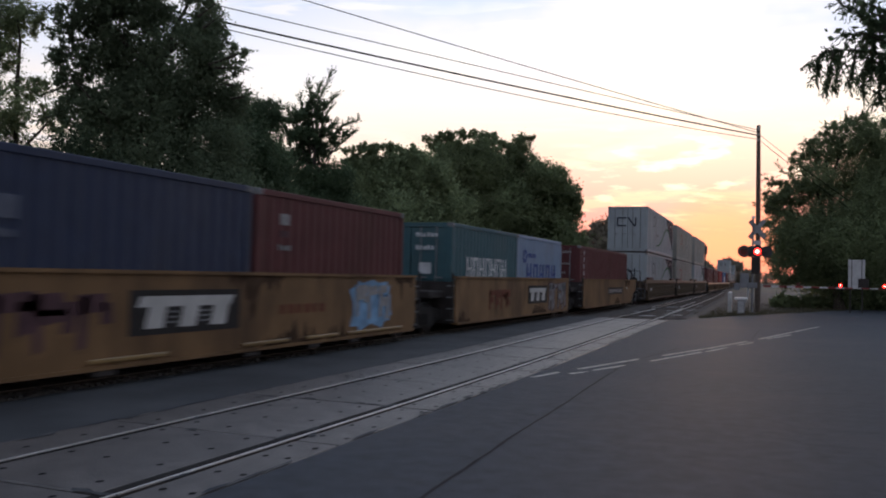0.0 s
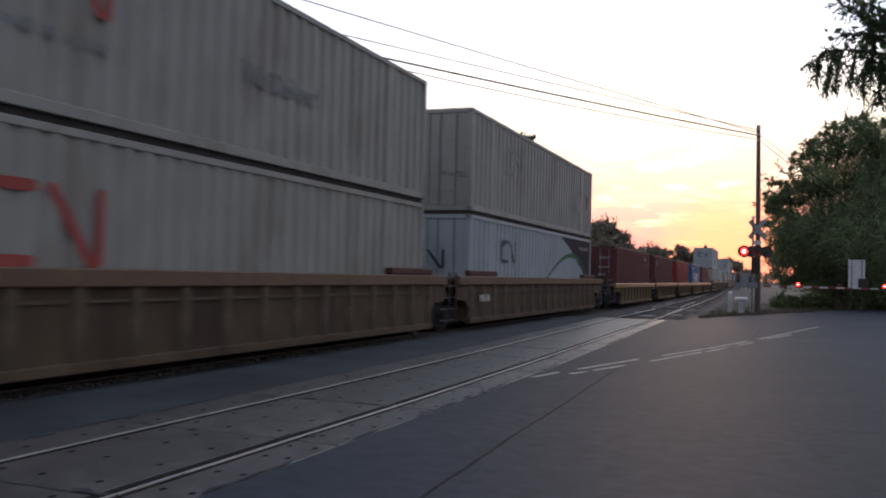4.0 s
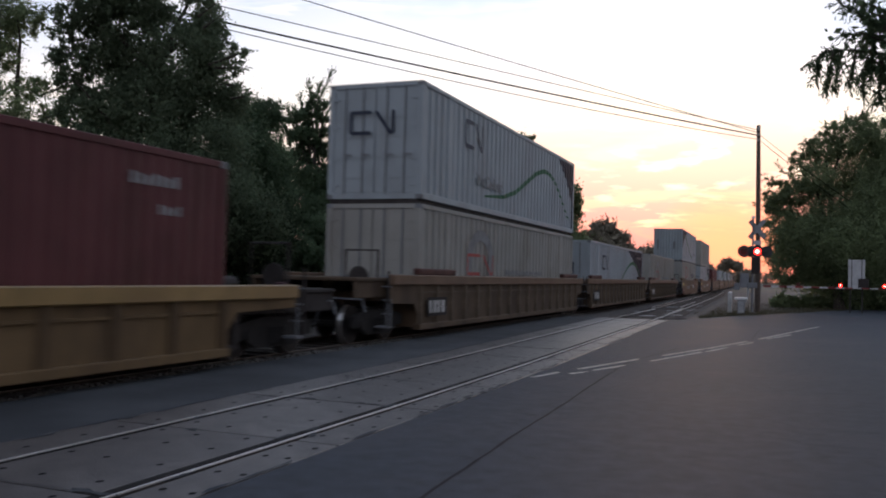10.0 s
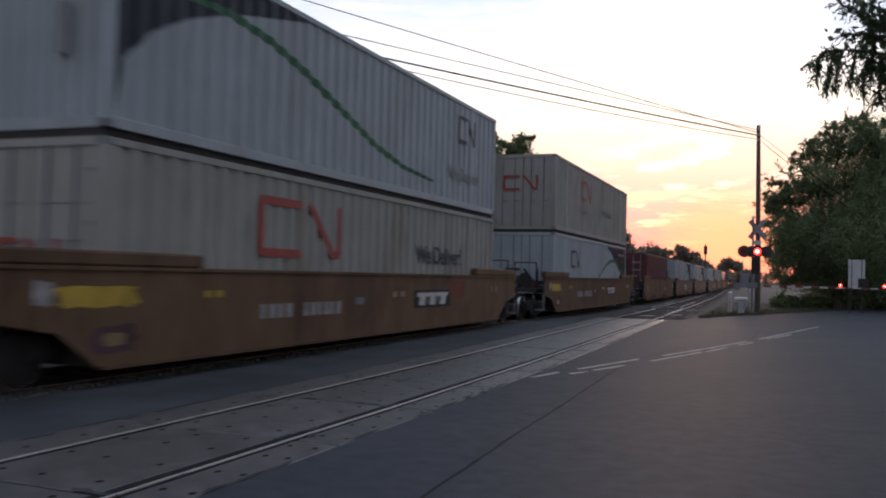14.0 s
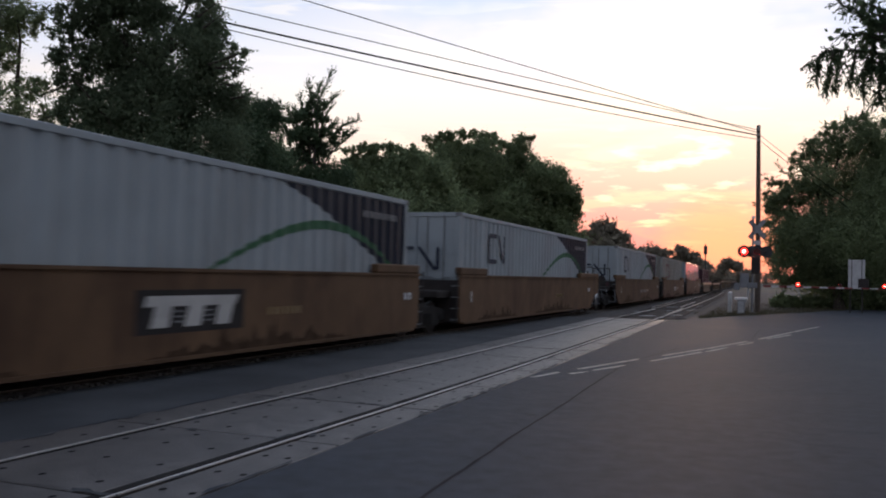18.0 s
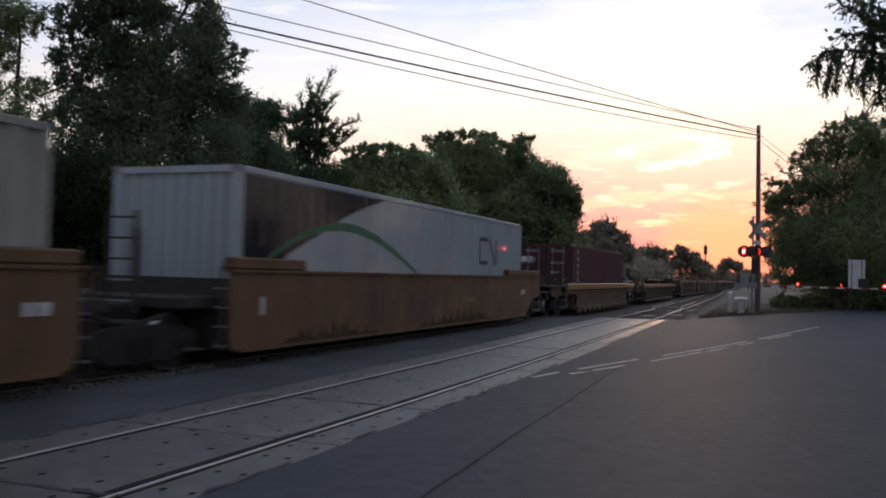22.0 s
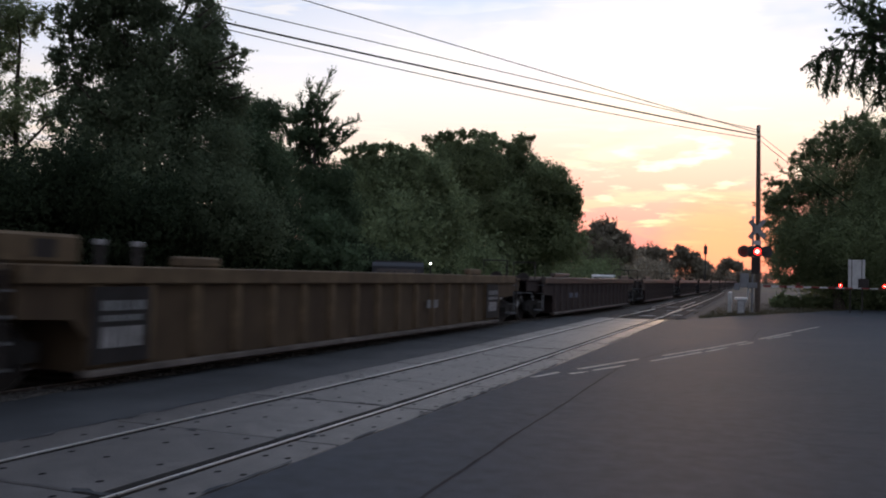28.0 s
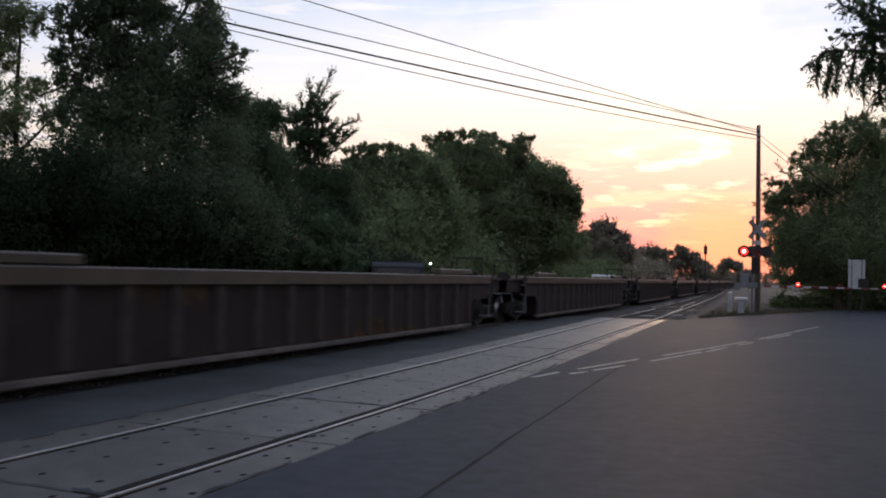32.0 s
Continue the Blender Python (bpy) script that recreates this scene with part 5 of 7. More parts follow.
def well_car(u, half, ends, style, mat, label, chord=None, zt=1.50, zb=0.27, plates=(), group="well cars of the train", end_mat=None, tank=False, post_mat=None, boxes=False, climb=False, sill=None, lips=False, ribs=True, teeth=(), cap_mat=None):
    """One unit of a container well car: half is half the length of its well, ends the kind of coupling on both sides ('joint' or 'coupler')
    with the distance of the joint or coupler face from the middle."""
    chord = chord or mat
    end_mat = end_mat or mat
    c = thing("well_car", pose(0, 0, 0), label, "rail car", group)
    short = half < 7 and style == "smooth"
    he_n, he_f = [(half + 0.12 if short and e[0] == "joint" else half + 0.3 if style == "smooth" and e[0] == "joint" else e[1] - 0.45 if e[0] == "joint" else half + (e[2] if len(e) > 2 else 1.75)) for e in ends]
    hw = half + 0.2 if half > 7 else half - 0.25
    for s in (-1, 1):
        X0, X1 = (1.42, 1.46)
        if style == "smooth":
            out = [(half + 0.1, zb), (half + 0.75, zb + 0.45), (he_f, zb + 0.62), (he_f, zt)] if he_f > half + 1 else [(he_f - 0.1, zb), (he_f, zb + 0.2), (he_f, zt)]
            out += [(-he_n, zt), (-he_n, zb + 0.62), (-half - 0.75, zb + 0.45), (-half - 0.1, zb)] if he_n > half + 1 else [(-he_n, zt), (-he_n, zb + 0.2), (-he_n + 0.1, zb)]
            sh = Shape().prism(out, s * X0, s * X1)
            sd = part("side_sheet", sh, mat, c)
            part("top_flange", Shape().box(min(s * 1.36, s * 1.50), max(s * 1.36, s * 1.50), -he_n, he_f, zt, zt + 0.05), chord, sd)
            part("bottom_flange", Shape().box(min(s * 1.30, s * 1.49), max(s * 1.30, s * 1.49), -half, half, zb - 0.05, zb), chord, sd)
            if s > 0 and not short:
                for e, hh in ((-1, he_n), (1, he_f)):
                    y0, y1 = sorted((e * (half - 2.0), e * hh))
                    part("end_cap", Shape().box(1.30, 1.475, y0, y1, zt + 0.05, zt + 0.25, 0.03), chord, sd)
        else:
            sd = part("side_web", Shape().prism([(-hw, zb), (hw, zb), (hw, zt - 0.2), (-hw, zt - 0.2)], s * 1.36, s * 1.39), mat, c)
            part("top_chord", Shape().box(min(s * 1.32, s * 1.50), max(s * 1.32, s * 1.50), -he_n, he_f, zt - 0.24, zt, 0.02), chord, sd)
            part("bottom_chord", Shape().box(min(s * 1.28, s * 1.48), max(s * 1.28, s * 1.48), -hw, hw, zb - 0.06, zb + (0.03 if sill else 0.08), 0.015), sill or mat, sd)
            n = int(round(2 * half / (1.02 if half > 7 else 1.22)))
            for e, hh in ((-1, he_n), (1, he_f)):
                if hh > hw + 0.3:
                    k = 0.0 if zt > 1.5 else 0.24
                    part("end_neck", Shape().prism([(e * hw, zt - 0.95 + k), (e * (hw + 0.25), zt - 0.68 + k), (e * hh, zt - 0.64 + k), (e * hh, zt - 0.2), (e * hw, zt - 0.2)], s * 1.37, s * 1.42), mat, sd)
            if s > 0 and zt > 1.4:
                for e, hh in ((-1, he_n), (1, he_f)):
                    y0, y1 = sorted((e * (hw - 2.7), e * (hw - 1.7)) if boxes else (e * (hw - 2.4), e * (hw + 0.05) if zt > 1.5 else e * hh))
                    part("end_cap", Shape().box(1.28, 1.46, y0, y1, zt + 0.001, zt + (0.16 if zt > 1.5 else 0.10), 0.03), cap_mat or chord, sd)
            for i in range(n + 1):
                y = -hw + 0.12 + 2 * (hw - 0.12) * i / n
                if s > 0 and lips and i < n:
                    d = 2 * (hw - 0.12) / n
                    part("bay_lip", lambda: Shape().prism([(0.13, zt - 0.44), (d - 0.13, zt - 0.44), (d - 0.13, zt - 0.40), (0.13, zt - 0.40)], 1.391, 1.43), post_mat or mat, sd, m=pose(0, y, 0), key=("lip", round(d, 3), round(zt, 2)))
                if s > 0 and ribs:
                    part("side_post", lambda: Shape().add([(1.39, -0.11, zb + .08), (1.47, -0.05, zb + .08), (1.47, 0.05, zb + .08), (1.39, 0.11, zb + .08), (1.39, -0.11, zt - .24), (1.47, -0.05, zt - .24), (1.47, 0.05, zt - .24), (1.39, 0.11, zt - .24)],
                                                           [(0, 1, 5, 4), (1, 2, 6, 5), (2, 3, 7, 6), (3, 2, 1, 0), (4, 5, 6, 7)]), post_mat or mat, sd, m=pose(0, y, 0), key=("post", round(zt, 2), round(zb, 2)))
    for y in teeth:
        part("foot_plate", lambda: Shape().prism([(-0.32, zb - 0.05), (-0.20, zb - 0.17), (0.20, zb - 0.17), (0.32, zb - 0.05)], 1.40, 1.475), mat, c, m=pose(0, y, 0), key=("tooth", round(zb, 2)))
    part("well_floor", Shape().box(-1.36, 1.36, -half, half, zb - 0.02, zb + 0.10), "dark_steel", c)
    for e, (kind, dist) in ((-1, ends[0][:2]), (1, ends[1][:2])):
        hh = he_n if e < 0 else he_f
        y0, y1 = sorted((e * (half + 0.05), e * (half + 0.15)))
        part("bulkhead", Shape().box(-1.34, 1.34, y0, y1, zb, zt - 0.1), end_mat, c)
        y0, y1 = sorted((e * (half + 0.15), e * (max(hh, half + 0.9) + 0.25 if kind == "joint" else max(hh, half + 1.7) + 0.25)))
        deck = part("end_platform", Shape().box(-1.15, 1.15, y0, y1, 0.92, 1.12, 0.03).box(-0.35, 0.35, y0, y1, 0.70, 0.92), end_mat, c)
        y0, y1 = sorted((e * (half + 0.25), e * (half + 0.31)))
        for zz in (0.45, 0.75, 1.05, 1.35):
            part("ladder_rung", lambda: Shape().box(1.26, 1.475, -0.02, 0.02, -0.015, 0.015), "weathered_grey", deck, m=pose(0, e * (hh + 0.12), zz - 0.1), key="rung")
        if style == "ribbed":
            y0, y1 = sorted((e * (half + 0.2), e * (dist - 0.4)))
            part("end_walkway", Shape().box(-1.30, 1.30, y0, y1, zt - 0.16, zt - 0.08, 0.015).box(-1.25, -1.2, y0, y1, zt - 0.5, zt - 0.16).box(1.2, 1.25, y0, y1, zt - 0.5, zt - 0.16), end_mat, c)
        part("grab_iron", lambda: Shape().box(1.44, 1.475, -0.02, 0.02, 0.3, 1.6), "dark_steel", deck, m=pose(0, e * (hh + 0.22), 0), key="grab")
        if kind == "coupler":
            truck(c, e * (half + 1.65))
            yy = sorted((e * (half + 1.9), e * (dist - 0.25)))
            part("draft_gear", Shape().box(-0.22, 0.22, yy[0], yy[1], 0.68, 0.98, 0.03), "truck_steel", c)
            yy = sorted((e * (dist - 0.30), e * (dist - 0.01)))
            part("coupler", Shape().box(-0.18, 0.16, yy[0], yy[1], 0.70, 0.98, 0.05), "truck_steel", c)
            part("air_hose", Shape().path([(0.35, e * (dist - 0.5), 0.75), (0.40, e * (dist - 0.25), 0.45), (0.33, e * (dist - 0.02), 0.38)], 0.03, 6), "rubber", c)
            yl = e * (dist - 0.55)
            part("uncoupling_lever", Shape().path([(0.12, yl + e * 0.3, 1.02), (0.4, yl, 1.0), (1.35, yl, 0.98), (1.42, yl, 0.72)], 0.018, 6), "weathered_grey", c)
            part("handrail", Shape().path([(0.35, e * (hh + 0.16), 1.12), (0.35, e * (hh + 0.16), 2.05), (1.15, e * (hh + 0.16), 2.05), (1.15, e * (hh + 0.16), 1.12)], 0.03, 6), "dark_steel", c)
            part("brake_hose", Shape().path([(-0.15, e * (dist - 0.7), 0.72), (-0.2, e * (dist - 0.35), 0.42), (-0.1, e * (dist - 0.05), 0.36)], 0.026, 6), "mark_grey", c, "pale dusty brake hose")
            part("step", Shape().box(1.15, 1.46, e * (hh + 0.14) - 0.12, e * (hh + 0.14) + 0.12, 0.34, 0.38).box(1.43, 1.46, e * (hh + 0.14) - 0.11, e * (hh + 0.14) - 0.09, 0.38, 0.9).box(1.43, 1.46, e * (hh + 0.14) + 0.09, e * (hh + 0.14) + 0.11, 0.38, 0.9), "weathered_grey", c)
            part("retainer_valve", Shape().box(0.95, 1.15, e * (hh + 0.10) - 0.06, e * (hh + 0.10) + 0.06, 1.14, 1.34, 0.02), "mark_plum", c)
            part("brake_wheel", Shape().tube((0.75, e * (hh + 0.28), 1.45), (0.75, e * (hh + 0.32), 1.45), 0.24, n=18), "dark_steel", c)
            yy = sorted((e * (hh - 0.9), e * (hh - 0.1)))
            part("brake_cylinder", Shape().tube((0.1, yy[0], 1.24), (0.1, yy[1], 1.24), 0.19, n=14), "dark_steel", c)
            if tank and e > 0:
                t = part("air_reservoir", Shape().tube((0.5, half + 0.45, zt + 0.42), (0.5, half + 1.65, zt + 0.42), 0.27, n=18).tube((0.5, half + 0.40, zt + 0.42), (0.5, half + 0.45, zt + 0.42), 0.18, 0.27, 18).tube((0.5, half + 1.65, zt + 0.42), (0.5, half + 1.70, zt + 0.42), 0.27, 0.18, 18), "dark_steel", c)
                part("saddle", Shape().box(0.25, 0.75, half + 0.6, half + 0.7, 1.1, zt + 0.3).box(0.25, 0.75, half + 1.4, half + 1.5, 1.1, zt + 0.3), "dark_steel", t)
                part("handbrake_stand", Shape().box(0.2, 0.9, half + 1.95, half + 2.2, 1.1, zt + 0.38, 0.03), "dark_steel", c)
        else:
            yy = sorted((e * (half + 0.9), e * (dist - 0.02)))
            part("articulation", Shape().box(-0.4, 0.4, yy[0], yy[1], 0.66, 1.0, 0.04), "truck_steel", c)
            part("joint_hose", Shape().path([(0.8, e * (half + 0.35), 1.05), (0.95, e * (dist - 0.5), 0.8), (0.85, e * (dist - 0.03), 0.72)], 0.028, 6), "rubber", c)
            if e > 0:
                truck(c, dist)
                if climb:
                    ld = part("ladder", Shape().box(0.42, 0.47, dist - 0.03, dist + 0.03, 0.9, 2.36).box(0.90, 0.95, dist - 0.03, dist + 0.03, 0.9, 2.36), "dark_steel", c, "dark end ladder")
                    for zz in (1.05, 1.35, 1.65, 1.95, 2.25):
                        part("rung", Shape().box(0.47, 0.90, dist - 0.015, dist + 0.015, zz, zz + 0.03), "mark_faded" if zz < 1.5 else "dark_steel", ld)
    if boxes:
        for e, (kind, dist) in ((-1, ends[0][:2]), (1, ends[1][:2])):
            if kind != "joint":
                continue
            y0, y1 = sorted((e * (half + 0.35), e * (dist - 0.15)))
            bx = part("end_box", Shape().box(0.55, 1.44, y0, y1, zt + 0.001, zt + 0.37, 0.04), chord, c, "raised steel box over the truck")
            part("box_recess", Shape().box(1.441, 1.445, y0 + 0.5, y0 + 0.85, zt + 0.08, zt + 0.30), "dark_steel", bx)
            for d in (0.15, 0.85):
                st = part("stub_post", Shape().box(1.22, 1.30, e * (half - d) - 0.05, e * (half - d) + 0.05, zt + 0.001, zt + 0.26, 0.01), "dark_steel", c)
                part("post_cap", Shape().box(1.21, 1.31, e * (half - d) - 0.06, e * (half - d) + 0.06, zt + 0.261, zt + 0.34, 0.01), "mark_faded", st, "pale post cap")
    for k in plates:
        k(c, half, zt, zb)
    MOVING.append((c, u))
    return c


def panel_bars(rects, x):
    """Flat plates, one mesh: (y0, y1, z0, z1) at x."""
    s = Shape()
    for y0, y1, z0, z1 in rects:
        s.box(x, x + 0.004, y0, y1, z0, z1)
    return s


def logo_plate(y, w=2.5, h=0.62, z=0.62, x=1.462):
    """A black plate with a pale comb: a bar over three slanting stems, thin lines between them."""
    def make(c, half, zt, zb):
        pl = part("emblem_plate", panel_bars([(y, y + w, z, z + h)], x), "plate_black", c, "black plate with a pale comb emblem")
        sl = h * 0.14
        lo, mid, hi = z + h * 0.14, z + h * 0.62, z + h * 0.86
        part("emblem", Shape().prism([(y + w * 0.06, mid), (y + w * 0.90, mid), (y + w * 0.94, hi), (y + w * 0.09, hi)], x + 0.005, x + 0.008), "plate_white", pl)
        for i in range(3):
            a = y + w * (0.12 + 0.29 * i)
            part("emblem", Shape().prism([(a, lo), (a + w * 0.15, lo), (a + w * 0.15 + sl, mid), (a + sl, mid)], x + 0.005, x + 0.008), "plate_white", pl)
            if i < 2:
                part("thin_line", panel_bars([(a + w * 0.19, a + w * 0.28, lo + h * q, lo + h * q + 0.025) for q in (0.10, 0.22, 0.34)], x + 0.004), "mark_grey", pl)
    return make


def number_bars(y, z, n=7, h=0.22, w=0.14, mat="plate_white", x=1.462, back=None):
    """Bars in place of lettering that cannot be read."""
    def make(c, half, zt, zb):
        if back:
            part("number_plate", panel_bars([(y - 0.1, y + n * w * 1.35 + 0.1, z - 0.08, z + h + 0.08)], x - 0.001), back, c)
        for i in range(n):
            part("letter_bar", panel_bars([(y + i * w * 1.35, y + i * w * 1.35 + w * (0.75 + 0.2 * (i % 2)), z, z + h)], x + 0.005), mat, c)
    return make


def faded_comb(y, z, w, h, mat, pale):
    """A worn emblem without its plate: a bar over stems, the last one slanting and faint."""
    def make(c, half, zt, zb):
        x, k = 1.474, w * 0.10
        part("emblem", panel_bars([(y, y + w * 0.60, z + h * 0.80, z + h)], x), mat, c, "worn rust-red emblem")
        for q in (0.10, 0.38):
            part("emblem", Shape().prism([(y + q * w, z), (y + q * w + k, z), (y + q * w + k, z + h * 0.8), (y + q * w, z + h * 0.8)], x, x + 0.004), mat, c, "worn rust-red emblem")
        part("emblem", Shape().prism([(y + 0.66 * w, z), (y + 0.66 * w + k, z), (y + 0.92 * w + k, z + h * 0.95), (y + 0.92 * w, z + h * 0.95)], x, x + 0.004), pale, c, "faint slanting stroke")
    return make


def ledges(spans):
    """Short bolted strips along the foot of the side sheet, worn bright on top."""
    def make(c, half, zt, zb):
        for y0, y1 in spans:
            part("foot_strip", Shape().box(1.461, 1.50, y0, y1, zb + 0.04, zb + 0.10, 0.012), "chord_yellow", c, "worn bolted strip")
            part("foot_bracket", Shape().box(1.40, 1.48, y0 + 0.1, y0 + 0.5, zb - 0.14, zb - 0.051, 0.02), "dark_steel", c)
    return make


def tall_plate(y, w=1.1, x=1.474):
    """A tall black plate with rows of grey bars in place of its small print."""
    def make(c, half, zt, zb):
        pl = part("number_plate", panel_bars([(y, y + w, zb + 0.1, zt - 0.27)], x), "plate_black", c, "black data plate")
        r = random.Random(int(y * 10))
        for z, h in ((zt - 0.58, 0.13), (zt - 0.72, 0.08), (zt - 1.06, 0.27)):
            a = y + 0.2
            while a < y + w - 0.2:
                b = r.uniform(0.12, 0.2)
                part("letter_bar", panel_bars([(a, a + b, z, z + h)], x + 0.005), "mark_faded" if h > 0.2 else "mark_grey", pl)
                a += b + 0.05
    return make


def paint_patch(y0, y1, z0, z1, mat, seed, x=1.463, label="sprayed paint patch"):
    """A sprayed patch with an uneven outline."""
    def make(c, half, zt, zb):
        r = random.Random(seed)
        n = 28
        v = []
        for i in range(n):
            a = 2 * math.pi * i / n
            k = 0.82 + 0.30 * r.random()
            cy, cz = math.cos(a), math.sin(a)
            cy = math.copysign(abs(cy) ** 0.45, cy)
            cz = math.copysign(abs(cz) ** 0.45, cz)
            v.append((x, (y0 + y1) / 2 + cy * k * (y1 - y0) / 2, min(zt - 0.03, max(zb + 0.02, (z0 + z1) / 2 + cz * k * (z1 - z0) / 2))))
        part("painted_patch", mesh_of("painted_patch", v, [tuple(range(n))], mat), mat, c, label)
    return make


def sprayed_letters(y0, y1, z0, z1, n, mat, seed, x=1.466, label="sprayed letters", shade="plate_black"):
    """Thick uneven strokes in place of sprayed lettering, with drips and a dark outline."""
    def make(c, half, zt, zb):
        r = random.Random(seed)
        w = (y1 - y0) / n
        for i in range(n):
            a = y0 + i * w
            dark, s = Shape(), Shape()
            k = w * r.uniform(0.26, 0.34)
            strokes = [(a + r.uniform(0, 0.06), a + k, z0 + r.uniform(0, 0.12), z1 - r.uniform(0, 0.06)),
                       (a + 0.03, a + w * r.uniform(0.8, 1.0), z1 - r.uniform(0.22, 0.32), z1 - r.uniform(0, 0.05))]
            if r.random() < 0.7:
                strokes.append((a + w - k * 1.1, a + w * 0.97, z0 + r.uniform(0, 0.4), z1 - r.uniform(0.05, 0.3)))
            if r.random() < 0.6:
                zz = (z0 + z1) / 2 + r.uniform(-0.2, 0.15)
                strokes.append((a + k * 0.6, a + w * 0.8, zz, zz + 0.2))
            for b0, b1, c0, c1 in strokes:
                c0, c1 = max(zb + 0.03, c0), min(zt - 0.02, c1)
                lean = r.uniform(-0.08, 0.08)
                s.prism([(b0, c0), (b1 + r.uniform(-.04, .04), c0 + r.uniform(0, .06)), (b1 + lean, c1), (b0 + lean, c1 - r.uniform(0, .06))], x, x + 0.003)
                dark.prism([(b0 - 0.06, max(zb + 0.01, c0 - 0.05)), (b1 + 0.07, max(zb + 0.01, c0 - 0.03)), (b1 + lean + 0.06, c1), (b0 + lean - 0.05, c1)], x - 0.003, x - 0.001)
            p = part("letter_shadow", dark, shade, c)
            part("painted_letter", s, mat, p, label)
    return make


def smears(spans, mat, seed, x=1.4612, label="dark grime"):
    """Grime with ragged edges, running down from the top edge or up from the bottom."""
    def make(c, half, zt, zb):
        r = random.Random(seed)
        for y0, y1, up in spans:
            n = max(4, int((y1 - y0) / 0.09))
            v = []
            for i in range(n + 1):
                y = y0 + (y1 - y0) * i / n
                d = (0.10 + 0.75 * r.random() ** 2) * math.sin(math.pi * (i + 0.5) / (n + 1))
                v += [(x, y, zb + 0.005 if up else zt - 0.005), (x, y, zb + 0.01 + d * 0.6 if up else zt - 0.01 - d)]
            part("grime", Shape().add(v, [(2 * i, 2 * i + 2, 2 * i + 3, 2 * i + 1) for i in range(n)]), mat, c, label)
    return make


# ---- containers ----
DARK_ENDS = {}                   # marks that darken one end of their wall


def wall_shape(L, H, period=0.28, depth=0.055, z0=0.15, z1=0.10):
    """Corrugated skin in the plane x = 0, crests at x = 0."""
    s = Shape()
    n = int(L / period)
    p = L / n
    prof = []
    for i in range(n):
        y = -L / 2 + i * p
        prof += [(y, 0.0), (y + p * 0.34, 0.0), (y + p * 0.48, -depth), (y + p * 0.86, -depth)]
    prof.append((L / 2, 0.0))
    v = [(x, y, z0) for y, x in prof] + [(x, y, H - z1) for y, x in prof]
    m = len(prof)
    return s.add(v, [(i, i + 1, m + i + 1, m + i) for i in range(m - 1)])


def waves(L, reach, near=False, period=0.28, depth=0.055):
    """The skin's corrugation, as (distance from the wall's far or near end, depth)."""
    p = L / int(L / period)
    steps_in = ((0.34, 0.0), (0.48, -depth), (0.86, -depth), (1.0, 0.0)) if near else ((0.14, -depth), (0.52, -depth), (0.66, 0.0), (1.0, 0.0))
    out = [(0.0, 0.0)]
    for i in range(int(reach / p) + 1):
        out += [((i + k) * p, x) for k, x in steps_in]
    return out


